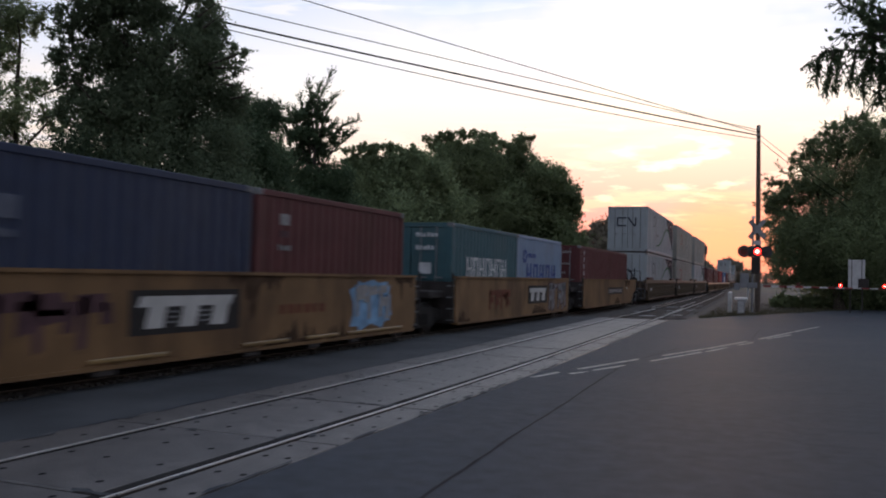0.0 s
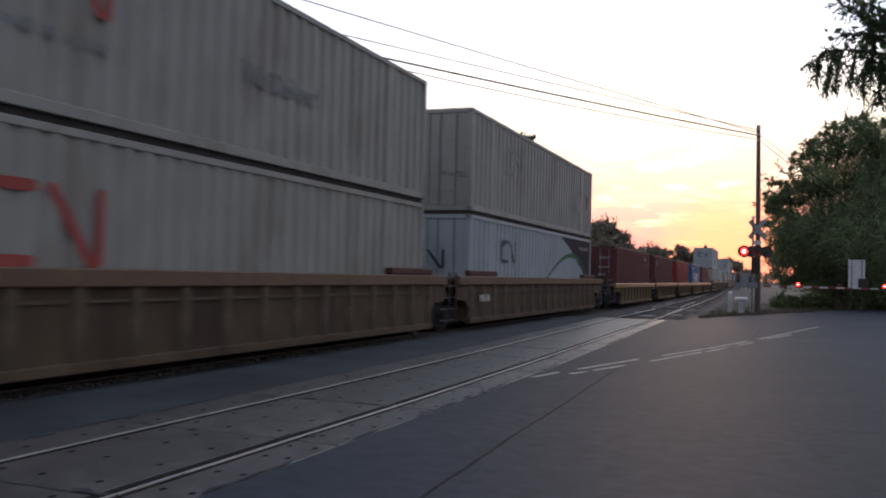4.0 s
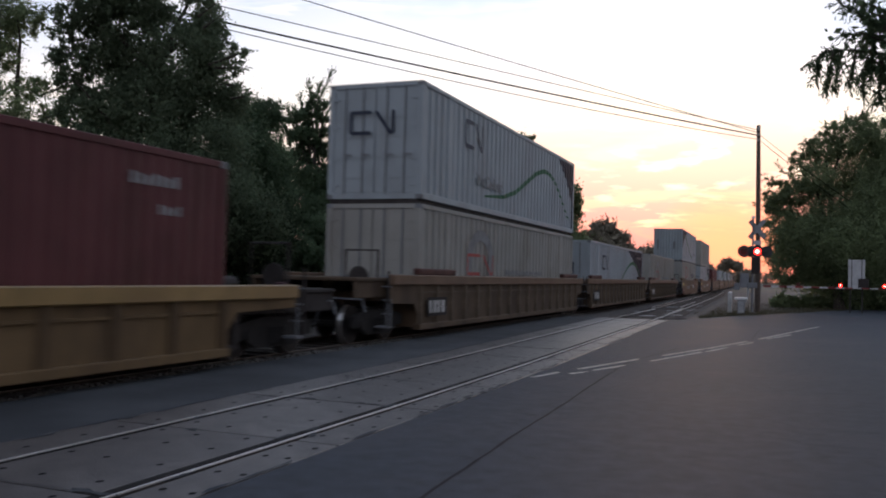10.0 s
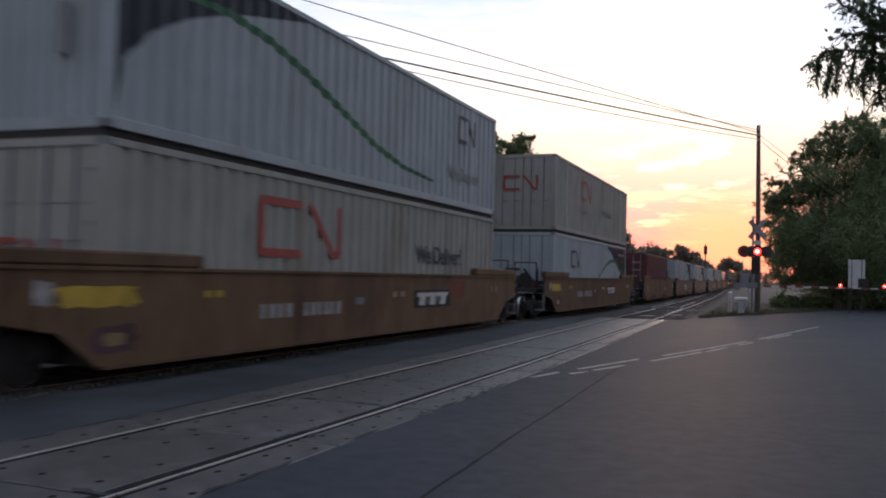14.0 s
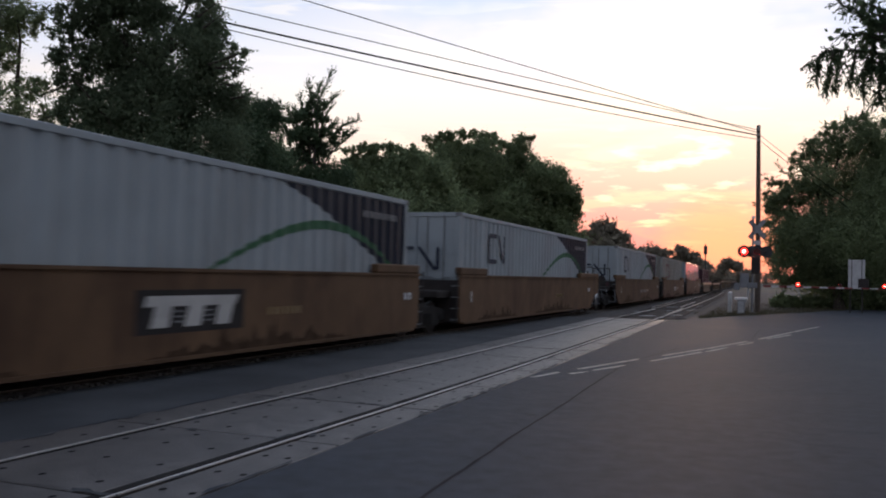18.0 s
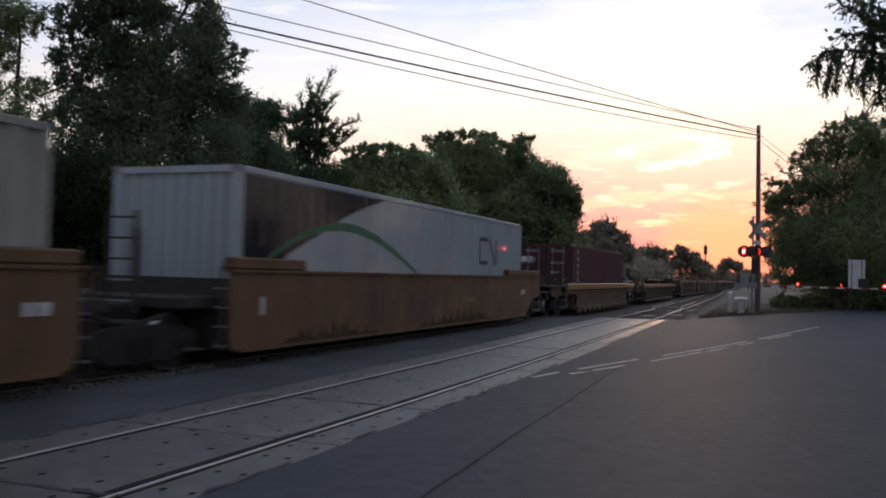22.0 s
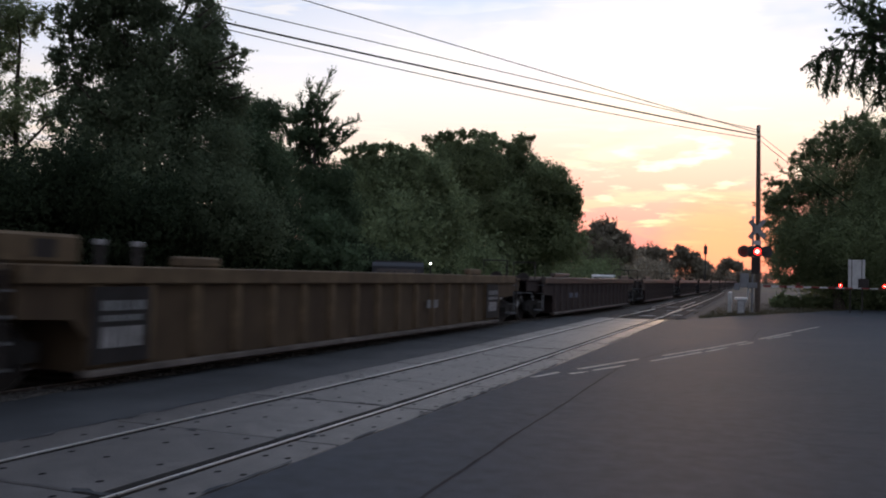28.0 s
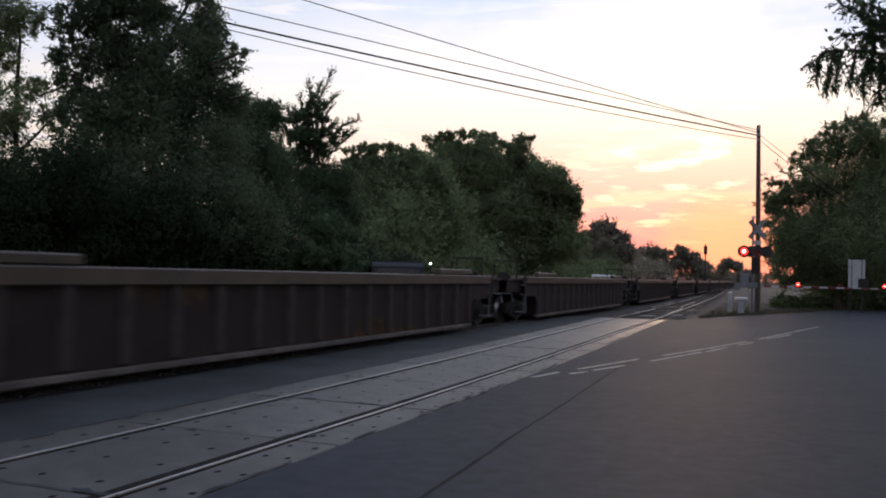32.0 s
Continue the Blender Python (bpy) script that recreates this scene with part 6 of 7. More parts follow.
def container(u, L, mat, label, z0=0.36, H=2.9, W=2.44, end="door", rod="weathered_grey", marks=(), post_mat=None, sheet=False):
    post_mat = post_mat or mat
    fold = 0.003 if sheet else 0.048 if L > 13 else 0.026   # smooth sheet or deep corrugation
    pitch = 0.40 if L > 13 else 0.28
    c = thing("container", pose(0, 0, 0), label, "shipping container", "containers on the train")
    hx, hy = W / 2, L / 2
    dark_end = next((DARK_ENDS[k] for k in marks if k in DARK_ENDS), 0)
    for s in (-1, 1):
        part("side_wall", lambda: wall_shape(L - 0.3, H, pitch, fold), mat, c, m=pose(s * (hx - 0.012), 0, 0, 0, 0, 0 if s > 0 else 180), key=("wall", L, H, fold))
        part("top_rail", Shape().box(min(s * (hx - 0.07), s * hx), max(s * (hx - 0.07), s * hx), -hy + 0.1, hy - 0.1, H - 0.11, H, 0.012), post_mat, c)
        part("bottom_rail", Shape().box(min(s * (hx - 0.07), s * hx), max(s * (hx - 0.07), s * hx), -hy + 0.1, hy - 0.1, 0.0, 0.16, 0.012), post_mat, c)
        for e in (-1, 1):
            x0, x1 = sorted((s * (hx - 0.16), s * hx))
            y0, y1 = sorted((e * (hy - 0.16), e * hy))
            part("corner_post", Shape().box(x0, x1, y0, y1, 0.1, H - 0.1, 0.01), post_mat, c)
            for z in (0, H - 0.12):
                part("corner_casting", Shape().box(x0 - 0.004, x1 + 0.004, y0 - 0.004, y1 + 0.004, z, z + 0.12, 0.012), "mark_grey", c)
        if L > 13:
            for y in (-6.1, 6.1):
                if dark_end * y > 0:
                    continue
                x0, x1 = sorted((s * (hx - 0.05), s * (hx - 0.007)))
                part("side_post", Shape().box(x0, x1, y - 0.13, y + 0.13, 0.1, H - 0.05, 0.01), post_mat, c)
    part("roof", lambda: roof_shape(L, W, H), mat, c, key=("roof", L, W, H))
    part("floor", Shape().box(-hx + 0.05, hx - 0.05, -hy + 0.05, hy - 0.05, 0.06, 0.15), "dark_steel", c)
    part("front_wall", lambda: wall_shape(W - 0.3, H, 0.25, 0.05), mat, c, m=pose(0, hy - 0.03, 0, 0, 0, 90), key=("wall", W - .3, H))
    yd = -hy
    if end == "door":
        for s in (-1, 1):
            x0, x1 = sorted((s * 0.012, s * (hx - 0.16)))
            d = part("door", Shape().box(x0, x1, yd + 0.03, yd + 0.08, 0.16, H - 0.12, 0.008), mat, c)
            sh = Shape()
            for zz in (0.62, 1.12, 1.62, 2.12):
                sh.box(x0 + 0.06, x1 - 0.06, yd + 0.018, yd + 0.03, zz - 0.10, zz + 0.10)
            part("door_rib", sh, mat, d)
            for fx in (0.28, 0.72):
                xx = x0 + (x1 - x0) * fx
                part("lock_rod", Shape().tube((xx, yd - 0.005, 0.12), (xx, yd - 0.005, H - 0.1), 0.020, n=8).box(xx - 0.03, xx + 0.20, yd - 0.03, yd - 0.012, 1.08, 1.12), rod, d)
            for zz in (0.35, 1.0, 1.8, 2.5):
                xh = s * (hx - 0.2)
                part("hinge", Shape().box(xh - 0.09, xh + 0.09, yd - 0.004, yd + 0.028, zz - 0.03, zz + 0.03), post_mat, d)
        part("sill", Shape().box(-hx + 0.15, hx - 0.15, yd, yd + 0.1, 0.0, 0.155), post_mat, c)
        part("header", Shape().box(-hx + 0.15, hx - 0.15, yd, yd + 0.1, H - 0.115, H), post_mat, c)
    else:
        part("end_wall", lambda: wall_shape(W - 0.3, H, 0.25, 0.05), mat, c, m=pose(0, yd + 0.03, 0, 0, 0, -90), key=("wall", W - .3, H))
        part("sill", Shape().box(-hx + 0.15, hx - 0.15, yd, yd + 0.1, 0.0, 0.155), post_mat, c)
        part("header", Shape().box(-hx + 0.15, hx - 0.15, yd, yd + 0.1, H - 0.115, H), post_mat, c)
    if z0 > 1:
        # dark box fills the open gap under the upper container, shade in its colour
        part("underframe", Shape().box(-hx + 0.07, hx - 0.07, -hy + 0.02, hy - 0.02, -0.12, 0.0), "dark_steel", c, "dark box filling the shaded gap between stacked containers")
    for k in marks:
        k(c, hx, hy, H)
    c["deck"] = z0
    MOVING.append((c, u))
    return c


def roof_shape(L, W, H):
    s = Shape()
    n = int(L / 0.42)
    v = []
    for i in range(2 * n + 1):
        y = -L / 2 + 0.1 + (L - 0.2) * i / (2 * n)
        z = H - 0.02 - (0.025 if i % 2 else 0)
        v += [(-W / 2 + 0.06, y, z), (W / 2 - 0.06, y, z)]
    return s.add(v, [(2 * i, 2 * i + 1, 2 * i + 3, 2 * i + 2) for i in range(2 * n)])


def band(s, pts, k, put):
    """A flat band of width k along points, round at its bends."""
    for a, b in zip(pts, pts[1:]):
        d = Vector((b[0] - a[0], b[1] - a[1])).normalized() * (k / 2)
        q = [(a[0] - d.y, a[1] + d.x), (b[0] - d.y, b[1] + d.x), (b[0] + d.y, b[1] - d.x), (a[0] + d.y, a[1] - d.x)]
        s.add([put(*p) for p in q], [(0, 1, 2, 3)])
    for i, p in enumerate(pts):
        n = 10
        s.add([put(p[0] + math.cos(2 * math.pi * t / n) * k / 2, p[1] + math.sin(2 * math.pi * t / n) * k / 2, 0.0004 * (1 + i % 2)) for t in range(n)], [tuple(range(n))])


def bracket(y, z, w, h, mat, on="side", t=None):
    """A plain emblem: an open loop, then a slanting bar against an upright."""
    def make(c, hx, hy, H):
        k = t or h * 0.145
        if on == "side":
            put = lambda a, b, lift=0.0: (hx - 0.003 + lift, -hy + y + a, z + b)
        else:
            put = lambda a, b, lift=0.0: (-hx + y + a, -hy - 0.034 - lift, z + b)
        e = k / 2
        loop = [(w * 0.46, h - e), (e * 1.6, h - e), (e, h - e * 1.6), (e, e * 1.6), (e * 1.6, e), (w * 0.46, e)]
        fold = [(w * 0.60, h - e), (w * 0.90, e), (w - e, e * 1.4), (w - e, h - e)]
        for run in (loop, fold):
            s = Shape()
            band(s, run, k, put)
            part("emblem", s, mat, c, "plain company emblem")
    return make


def bars(y, z, n, w, h, gap, mat, on="side", name="lettering"):
    def make(c, hx, hy, H):
        s = Shape()
        for i in range(n):
            a = y + i * (w + gap)
            k = 1 - 0.12 * (i % 3)
            s = Shape()
            if on == "side":
                s.box(hx - 0.008, hx - 0.003, -hy + a, -hy + a + w, z, z + h * k)
            else:
                s.box(-hx + a, -hx + a + w, -hy - 0.034, -hy - 0.031, z, z + h * k)
            part("letter_bar", s, mat, c)
    return make


def big_letters(y, z, n, w, h, gap, mat, stem):
    """Brand lettering as pairs of plain upright bars."""
    def make(c, hx, hy, H):
        s = Shape()
        for i in range(n):
            a = -hy + y + i * (w + gap)
            s = Shape()
            s.box(hx - 0.008, hx - 0.003, a, a + stem, z, z + h)
            s.box(hx - 0.008, hx - 0.003, a + w - stem, a + w, z, z + h)
            if i % 2 == 0:
                s.box(hx - 0.008, hx - 0.003, a + stem, a + w - stem, z + h * 0.42, z + h * 0.42 + stem * 0.6)
            else:
                s.box(hx - 0.008, hx - 0.003, a + stem, a + w - stem, z + h - stem * 0.7, z + h)
            part("letter_bar", s, mat, c)
    return make


def footed_letters(glyphs, z, h, mat, stem):
    """Brand lettering as plain shapes with footed stems: (start, end, kind, drop below the line)."""
    def make(c, hx, hy, H):
        x0, x1 = hx - 0.008, hx - 0.003
        for a, b, kind, drop in glyphs:
            a, b = a - hy, b - hy
            s = Shape()
            f, q = stem * 0.28, h * 0.09
            if kind == "lean":
                m = (a + b) / 2
                for y in (a + f, b - f - stem):
                    s.prism([(y, z), (y + stem, z), (m + stem * 0.45, z + h), (m - stem * 0.45, z + h)], x0, x1)
                    s.box(x0 - 0.002, x1 + 0.001, y - f, y + stem + f, z, z + q)
            else:
                for y in ((a + f, b - f - stem) if kind != "stem" else ((a + b - stem) / 2,)):
                    s.box(x0, x1, y, y + stem, z - drop, z + h)
                    for zz in (z - drop, z + h - q):
                        s.box(x0 - 0.002, x1 + 0.001, y - f, y + stem + f, zz, zz + q)
                if kind == "slant":
                    s.prism([(a + f, z), (a + f + stem * 1.1, z), (b - f, z + h), (b - f - stem * 1.1, z + h)], x0 - 0.001, x1 - 0.001)
            part("letter_bar", s, mat, c)
    return make


def ring(y, z, r0, r1, mat, on="side"):
    def make(c, hx, hy, H):
        s = Shape()
        n = 28
        v = []
        for i in range(n):
            a = 2 * math.pi * i / n
            for r in (r0, r1):
                if on == "side":
                    v.append((hx - 0.004, -hy + y + r * math.cos(a), z + r * math.sin(a)))
                else:
                    v.append((-hx + y + r * math.cos(a), -hy - 0.033, z + r * math.sin(a)))
        s.add(v, [(2 * i, 2 * i + 1, (2 * i + 3) % (2 * n), (2 * i + 2) % (2 * n)) for i in range(n)])
        part("emblem", s, mat, c, "round emblem")
    return make


def words(text, y, z, size, mat):
    """Painted words on the side that faces the road."""
    def make(c, hx, hy, H):
        cu = bpy.data.curves.new("words", "FONT")
        cu.body, cu.size, cu.extrude, cu.offset = text, size, 0.002, 0.012
        tmp = bpy.data.objects.new("words", cu)
        me = bpy.data.meshes.new_from_object(tmp)
        bpy.data.objects.remove(tmp)
        me.materials.clear()
        me.materials.append(M[mat])
        tagged(part("lettering", me, mat, c, "painted words", m=pose(hx - 0.004, -hy + y, z, 90, 0, 90)), kind="stuff")
    return make


def swoosh(flip=False, top=False, narrow=False, fold=0.048):
    """Dark sweeping corner with a green ribbon at one end of the wall."""
    def make(c, hx, hy, H):
        sg = -1 if flip else 1
        n = 26
        z_lo, z_hi = 0.17, H - 0.12
        if top:                                       # whole wall in sight
            edge = lambda z: float(np.interp(z, (0.3, 0.5, 0.9, 1.83, 2.8), (0.25, 0.35, 1.0, 3.2, 5.2)))
            wave_off = (11.4, 9.5, 8.2, 7.0, 5.8, 4.8, 4.0, 3.2, 2.3, 1.5, 0.8)
            wave_z = (0.50, 0.64, 0.92, 1.36, 1.80, 2.02, 2.02, 1.84, 1.40, 0.90, 0.50)
            if flip:                                  # seen with the dark end towards the road
                edge = lambda z: float(np.interp(z, (0.45, 1.0, 1.5, 1.9, 2.3, 2.8), (0.2, 0.35, 0.9, 1.7, 2.9, 5.2)))
                wave_off = (11.4, 9.5, 8.0, 6.5, 5.0, 3.8, 2.6, 1.5, 0.4)
                wave_z = (0.50, 0.64, 0.92, 1.38, 1.84, 2.12, 2.25, 2.20, 2.00)
            if narrow:
                edge = lambda z: float(np.interp(z, (0.3, 1.4, 2.1, 2.8), (0.22, 0.5, 1.3, 2.6)))
        else:                                         # lower third hidden in the well
            edge = lambda z: float(np.interp(z, (0.2, 1.1, 1.5, 1.9, 2.3, 2.6, 2.8), (0.4, 0.9, 1.6, 2.7, 3.7, 4.7, 5.6)))
            wave_off = (7.6, 6.8, 6.0, 5.2, 4.4, 3.7, 3.0, 2.3, 1.7, 1.1, 0.5)
            wave_z = (1.12, 1.42, 1.70, 1.92, 2.06, 2.10, 2.05, 1.92, 1.74, 1.48, 1.14)
        prof = [(hy - 0.15 - d, x) for d, x in waves(2 * hy - 0.3, 6.2, flip, 0.40, fold)]
        zz = [z_lo + (z_hi - z_lo) * i / n for i in range(n + 1)]
        ee = [edge(z) for z in zz]
        v = []
        for y, x in prof:
            off = hy - y
            z = z_lo if off <= ee[0] else float(np.interp(off, ee, zz))
            v += [(hx - 0.009 + x, sg * y, z), (hx - 0.009 + x, sg * y, z_hi)]
        part("dark_corner", Shape().add(v, [(2 * i, 2 * i + 2, 2 * i + 3, 2 * i + 1) for i in range(len(prof) - 1)]), "navy_film" if fold < 0.01 else "box_navy", c, "dark navy sweeping corner")
        if not narrow and not flip:
            s = Shape()
            for i in range(9):
                a = hy - 2.3 + i * 0.19
                s.box(hx - 0.004, hx - 0.001, a, a + 0.13, z_hi - 0.42, z_hi - 0.28)
            part("letter_bar", s, "mark_grey", c)
        v = []
        prof = [(hy - 0.15 - d, x) for d, x in waves(2 * hy - 0.3, 11.6, flip, 0.40, fold)]
        lo, hi = min(wave_off), max(wave_off)
        prof = [(y, x) for y, x in prof if lo <= hy - y <= hi]
        for y, x in prof:
            off = hy - y
            z = float(np.interp(off, wave_off[::-1], wave_z[::-1]))
            w = 0.03 + 0.055 * math.sin(math.pi * (off - lo) / (hi - lo))
            v += [(hx - 0.005 + x, sg * y, z - w), (hx - 0.005 + x, sg * y, z + w)]
        part("green_ribbon", Shape().add(v, [(2 * i, 2 * i + 1, 2 * i + 3, 2 * i + 2) for i in range(len(prof) - 1)]), "mark_green", c, "green curved ribbon")
    DARK_ENDS[make] = -1 if flip else 1
    return make


def patch(y0, y1, z0, z1, mat, on="side", name="panel_mark", label=""):
    def make(c, hx, hy, H):
        if on == "side":
            s = Shape().box(hx - 0.009, hx - 0.005, -hy + y0, -hy + y1, z0, z1)
        else:
            s = Shape().box(-hx + y0, -hx + y1, -hy - 0.030, -hy - 0.026, z0, z1)
        part(name, s, mat, c, label)
    return make


def arch(y, z, w, h, mat):
    """A faded arched emblem."""
    def make(c, hx, hy, H):
        s = Shape()
        n = 16
        v = []
        for i in range(n + 1):
            a = math.pi * i / n
            for r in (1.0, 0.62):
                v.append((hx - 0.005, -hy + y + w / 2 - math.cos(a) * r * w / 2, z + h * 0.45 + math.sin(a) * r * h * 0.55))
        s.add(v, [(2 * i, 2 * i + 1, 2 * i + 3, 2 * i + 2) for i in range(n)])
        s.box(hx - 0.008, hx - 0.005, -hy + y, -hy + y + w * 0.19, z, z + h * 0.45)
        s.box(hx - 0.008, hx - 0.005, -hy + y + w * 0.81, -hy + y + w, z, z + h * 0.45)
        part("arch_mark", s, mat, c, "grey arched emblem")
    return make


DOOR_MARKS = [bars(0.35, 2.25, 5, 0.07, 0.12, 0.035, "mark_faded", "end"), bars(1.45, 2.25, 6, 0.07, 0.12, 0.035, "mark_faded", "end"), bars(1.45, 1.75, 6, 0.06, 0.10, 0.035, "mark_faded", "end"), bars(1.45, 1.35, 4, 0.06, 0.10, 0.035, "mark_faded", "end"), bars(0.4, 1.8, 4, 0.06, 0.25, 0.035, "mark_faded", "end"), bars(1.5, 0.6, 5, 0.06, 0.10, 0.035, "mark_faded", "end")]
SIDE_ID = [bars(10.0, 2.35, 7, 0.10, 0.17, 0.05, "mark_faded"), bars(10.6, 1.95, 4, 0.08, 0.14, 0.05, "mark_faded")]
UPRIGHT_ID = [patch(0.72, 0.95, 1.0 + 0.30 * i, 1.19 + 0.30 * i, "mark_faded", name="letter_bar") for i in range(5)]
L53, L40, L20, W53 = 16.15, 12.19, 6.06, 2.59
Z2 = 0.36 + 2.9 + 0.12

# three 40-foot units, yellow with smooth sides
J40 = 7.72
well_car(12.4, 6.25, (("joint", J40), ("joint", J40)), "smooth", "yellow", "yellow smooth-sided well car unit with blue sprayed patch and rust", end_mat="dark_steel", zt=1.46,
         plates=[logo_plate(-3.2), paint_patch(3.1, 5.0, 0.40, 1.42, "mark_sky", 7, label="light blue sprayed patch"), sprayed_letters(3.3, 4.9, 0.55, 1.30, 3, "mark_faded", 5, x=1.470, label="pale blue sprayed letters", shade="mark_sky"), sprayed_letters(-6.1, -3.5, 0.45, 1.25, 4, "mark_plum", 6, label="faded dark letters", shade="yellow"), ledges([(-3.9, -2.4), (-0.6, 0.8), (1.4, 2.6), (3.0, 5.6)]), smears([(2.2, 3.0, True), (5.2, 6.2, False), (0.0, 2.0, True), (-1.0, 0.6, False)], "grime", 8), number_bars(0.5, 0.80, 6, 0.16, 0.2, mat="mark_rust")])
container(9.3, L20, "box_indigo", "navy blue 20-foot container with corrugated walls", H=2.59, marks=[patch(0.5, 1.3, 1.72, 2.0, "mark_navy_pale", name="label_panel"), bars(0.5, 1.5, 5, 0.12, 0.10, 0.04, "mark_navy_pale")])
container(15.5, L20, "box_brown", "dark red 20-foot container on a yellow well car", H=2.59, marks=[patch(0.75, 1.05, 2.0, 2.2, "mark_faded", name="label_panel"), patch(0.75, 1.05, 1.78, 1.9, "mark_plum", name="label_panel"), bars(0.7, 1.55, 4, 0.08, 0.1, 0.03, "mark_grey")])
well_car(27.8, 6.25, (("joint", J40), ("joint", J40)), "smooth", "yellow", "yellow smooth-sided well car unit with black emblem plate", end_mat="dark_steel", zt=1.46,
         plates=[logo_plate(0.55), sprayed_letters(-3.6, -1.4, 0.45, 1.15, 4, "mark_rust", 15, label="faded rust-red letters", shade="yellow"), sprayed_letters(3.3, 5.9, 0.32, 1.36, 4, "mark_grey", 16, label="grey sprayed letters", shade="mark_plum"), smears([(-6.2, -5.2, True), (1.0, 3.0, True)], "grime", 17)])
container(24.75, L20, "box_teal", "teal 20-foot container with white lettering bars", H=2.59, marks=[big_letters(1.2, 1.08, 7, 0.42, 0.62, 0.12, "mark_white", 0.11), bars(0.3, 1.95, 4, 0.07, 0.16, 0.1, "mark_white", "end"), bars(1.4, 2.2, 6, 0.07, 0.12, 0.04, "mark_white", "end"), bars(1.4, 1.85, 5, 0.07, 0.12, 0.04, "mark_white", "end"), patch(0.35, 0.75, 1.25, 1.45, "mark_white", "end", "label_panel"), patch(1.5, 1.85, 1.2, 1.5, "mark_white", "end", "label_panel")])
container(30.85, L20, "box_grey", "grey-blue 20-foot container with dark blue lettering bars", H=2.59, marks=[big_letters(1.15, 0.92, 5, 0.58, 0.72, 0.26, "mark_blue", 0.15), ring(0.9, 1.88, 0.12, 0.24, "mark_blue"), bars(1.3, 1.85, 5, 0.14, 0.16, 0.06, "mark_blue")])
well_car(43.3, 6.25, (("joint", J40), ("coupler", 10.1)), "smooth", "yellow", "yellow smooth-sided well car unit with long dark number plate", end_mat="dark_steel", zt=1.46, tank=True,
         plates=[number_bars(-0.6, 0.84, 13, 0.18, 0.22, mat="mark_faded", back="plate_black"), smears([(1.0, 2.6, True), (4.0, 6.0, False)], "grime", 26), number_bars(4.6, 1.0, 4, 0.1, 0.08)])
container(43.3, L40, "box_brown", "brown 40-foot container with faded white marks", H=2.59, marks=DOOR_MARKS + UPRIGHT_ID)

# three 53-foot units, rusty brown and ribbed, double-stacked
J53 = 9.77
RIB = dict(style="ribbed", mat="rust_brown", chord="brown_rail", post_mat="post_rust", cap_mat="cap_red", zt=1.52, lips=True)
for i, (u, ends) in enumerate(((65.2, (("coupler", 11.8), ("joint", 9.75))), (84.65, (("joint", 9.75), ("joint", 9.75))), (104.15, (("joint", 9.75), ("coupler", 11.75))))):
    well_car(u, 8.15, ends, label="rusty brown ribbed double-stack well car unit", plates=[number_bars(-7.6, 0.8, 5, 0.2, 0.14, x=1.475)] + ([paint_patch(2.55, 3.2, 0.50, 1.12, "post_rust", 31, x=1.392, label="paler repainted bay")] if i == 0 else []), **RIB)
NAVY_CN = [bracket(2.95, 1.6, 1.5, 0.72, "mark_navy")]
NAVY_DOOR = [bracket(0.60, 1.35, 1.25, 0.55, "mark_navy", "end")]
RED_CN = [bracket(3.3, 1.15, 2.2, 1.05, "mark_red")]
SLOGAN = [words("We Deliver!", 8.6, 1.15, 0.52, "mark_navy")]
container(65.2, L53, "box_white", "white 53-foot container with navy emblem and dark sweeping corner", W=W53, marks=NAVY_CN + NAVY_DOOR + [swoosh()])
container(65.2, L53, "box_white", "white 53-foot container with green ribbon stacked on another", z0=Z2, W=W53, marks=[bracket(3.1, 1.75, 1.4, 0.75, "mark_navy"), bracket(0.6, 1.6, 1.25, 0.6, "mark_navy", "end"), swoosh(top=True), bars(4.5, 1.2, 9, 0.15, 0.16, 0.06, "mark_grey")])
container(84.65, L53, "box_cream", "cream 53-foot container with red emblem", W=W53, end="front", marks=RED_CN)
container(84.65, L53, "box_cream", "cream 53-foot container with faded red emblem and dark lettering", z0=Z2, W=W53, marks=[bracket(3.4, 1.35, 2.1, 0.9, "mark_red"), bars(3.2, 0.9, 8, 0.14, 0.16, 0.16, "mark_grey"), words("We Deliver!", 8.4, 1.25, 0.5, "mark_grey"), bracket(0.6, 1.4, 1.2, 0.6, "mark_red", "end"), bars(0.7, 1.1, 6, 0.1, 0.12, 0.06, "mark_red", "end")])
container(104.15, L53, "box_white", "white 53-foot container with navy emblem and dark sweeping corner", W=W53, marks=NAVY_CN + NAVY_DOOR + [swoosh()])
container(104.15, L53, "box_cream", "cream 53-foot container with grey patch on its wall", z0=Z2, W=W53, marks=[bracket(3.2, 1.4, 1.9, 0.85, "mark_grey"), patch(13.0, 14.0, 0.95, 1.55, "mark_grey"), patch(15.0, 15.25, 1.2, 1.75, "mark_rust")])

# five 40-foot units, pale ribbed with yellow top chord
U40 = (125.65, 141.4, 157.3, 173.0, 188.5)
for i, u in enumerate(U40):
    ends = (("coupler", 9.8) if i == 0 else ("joint", 7.87), ("coupler", 10.0) if i == 4 else ("joint", 7.87))
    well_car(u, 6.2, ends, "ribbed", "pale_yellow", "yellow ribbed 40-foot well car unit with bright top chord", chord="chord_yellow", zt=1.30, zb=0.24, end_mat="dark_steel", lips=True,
             plates=[number_bars(-5.2, 0.62, 4, 0.12, 0.1, mat="mark_rust", x=1.475)] + ([faded_comb(-0.45, 0.46, 1.65, 0.46, "mark_rust", "rust_brown")] if i in (1, 3) else []))
container(125.65, L40, "box_brown", "brown 40-foot container with white marks on its doors", marks=DOOR_MARKS + SIDE_ID)
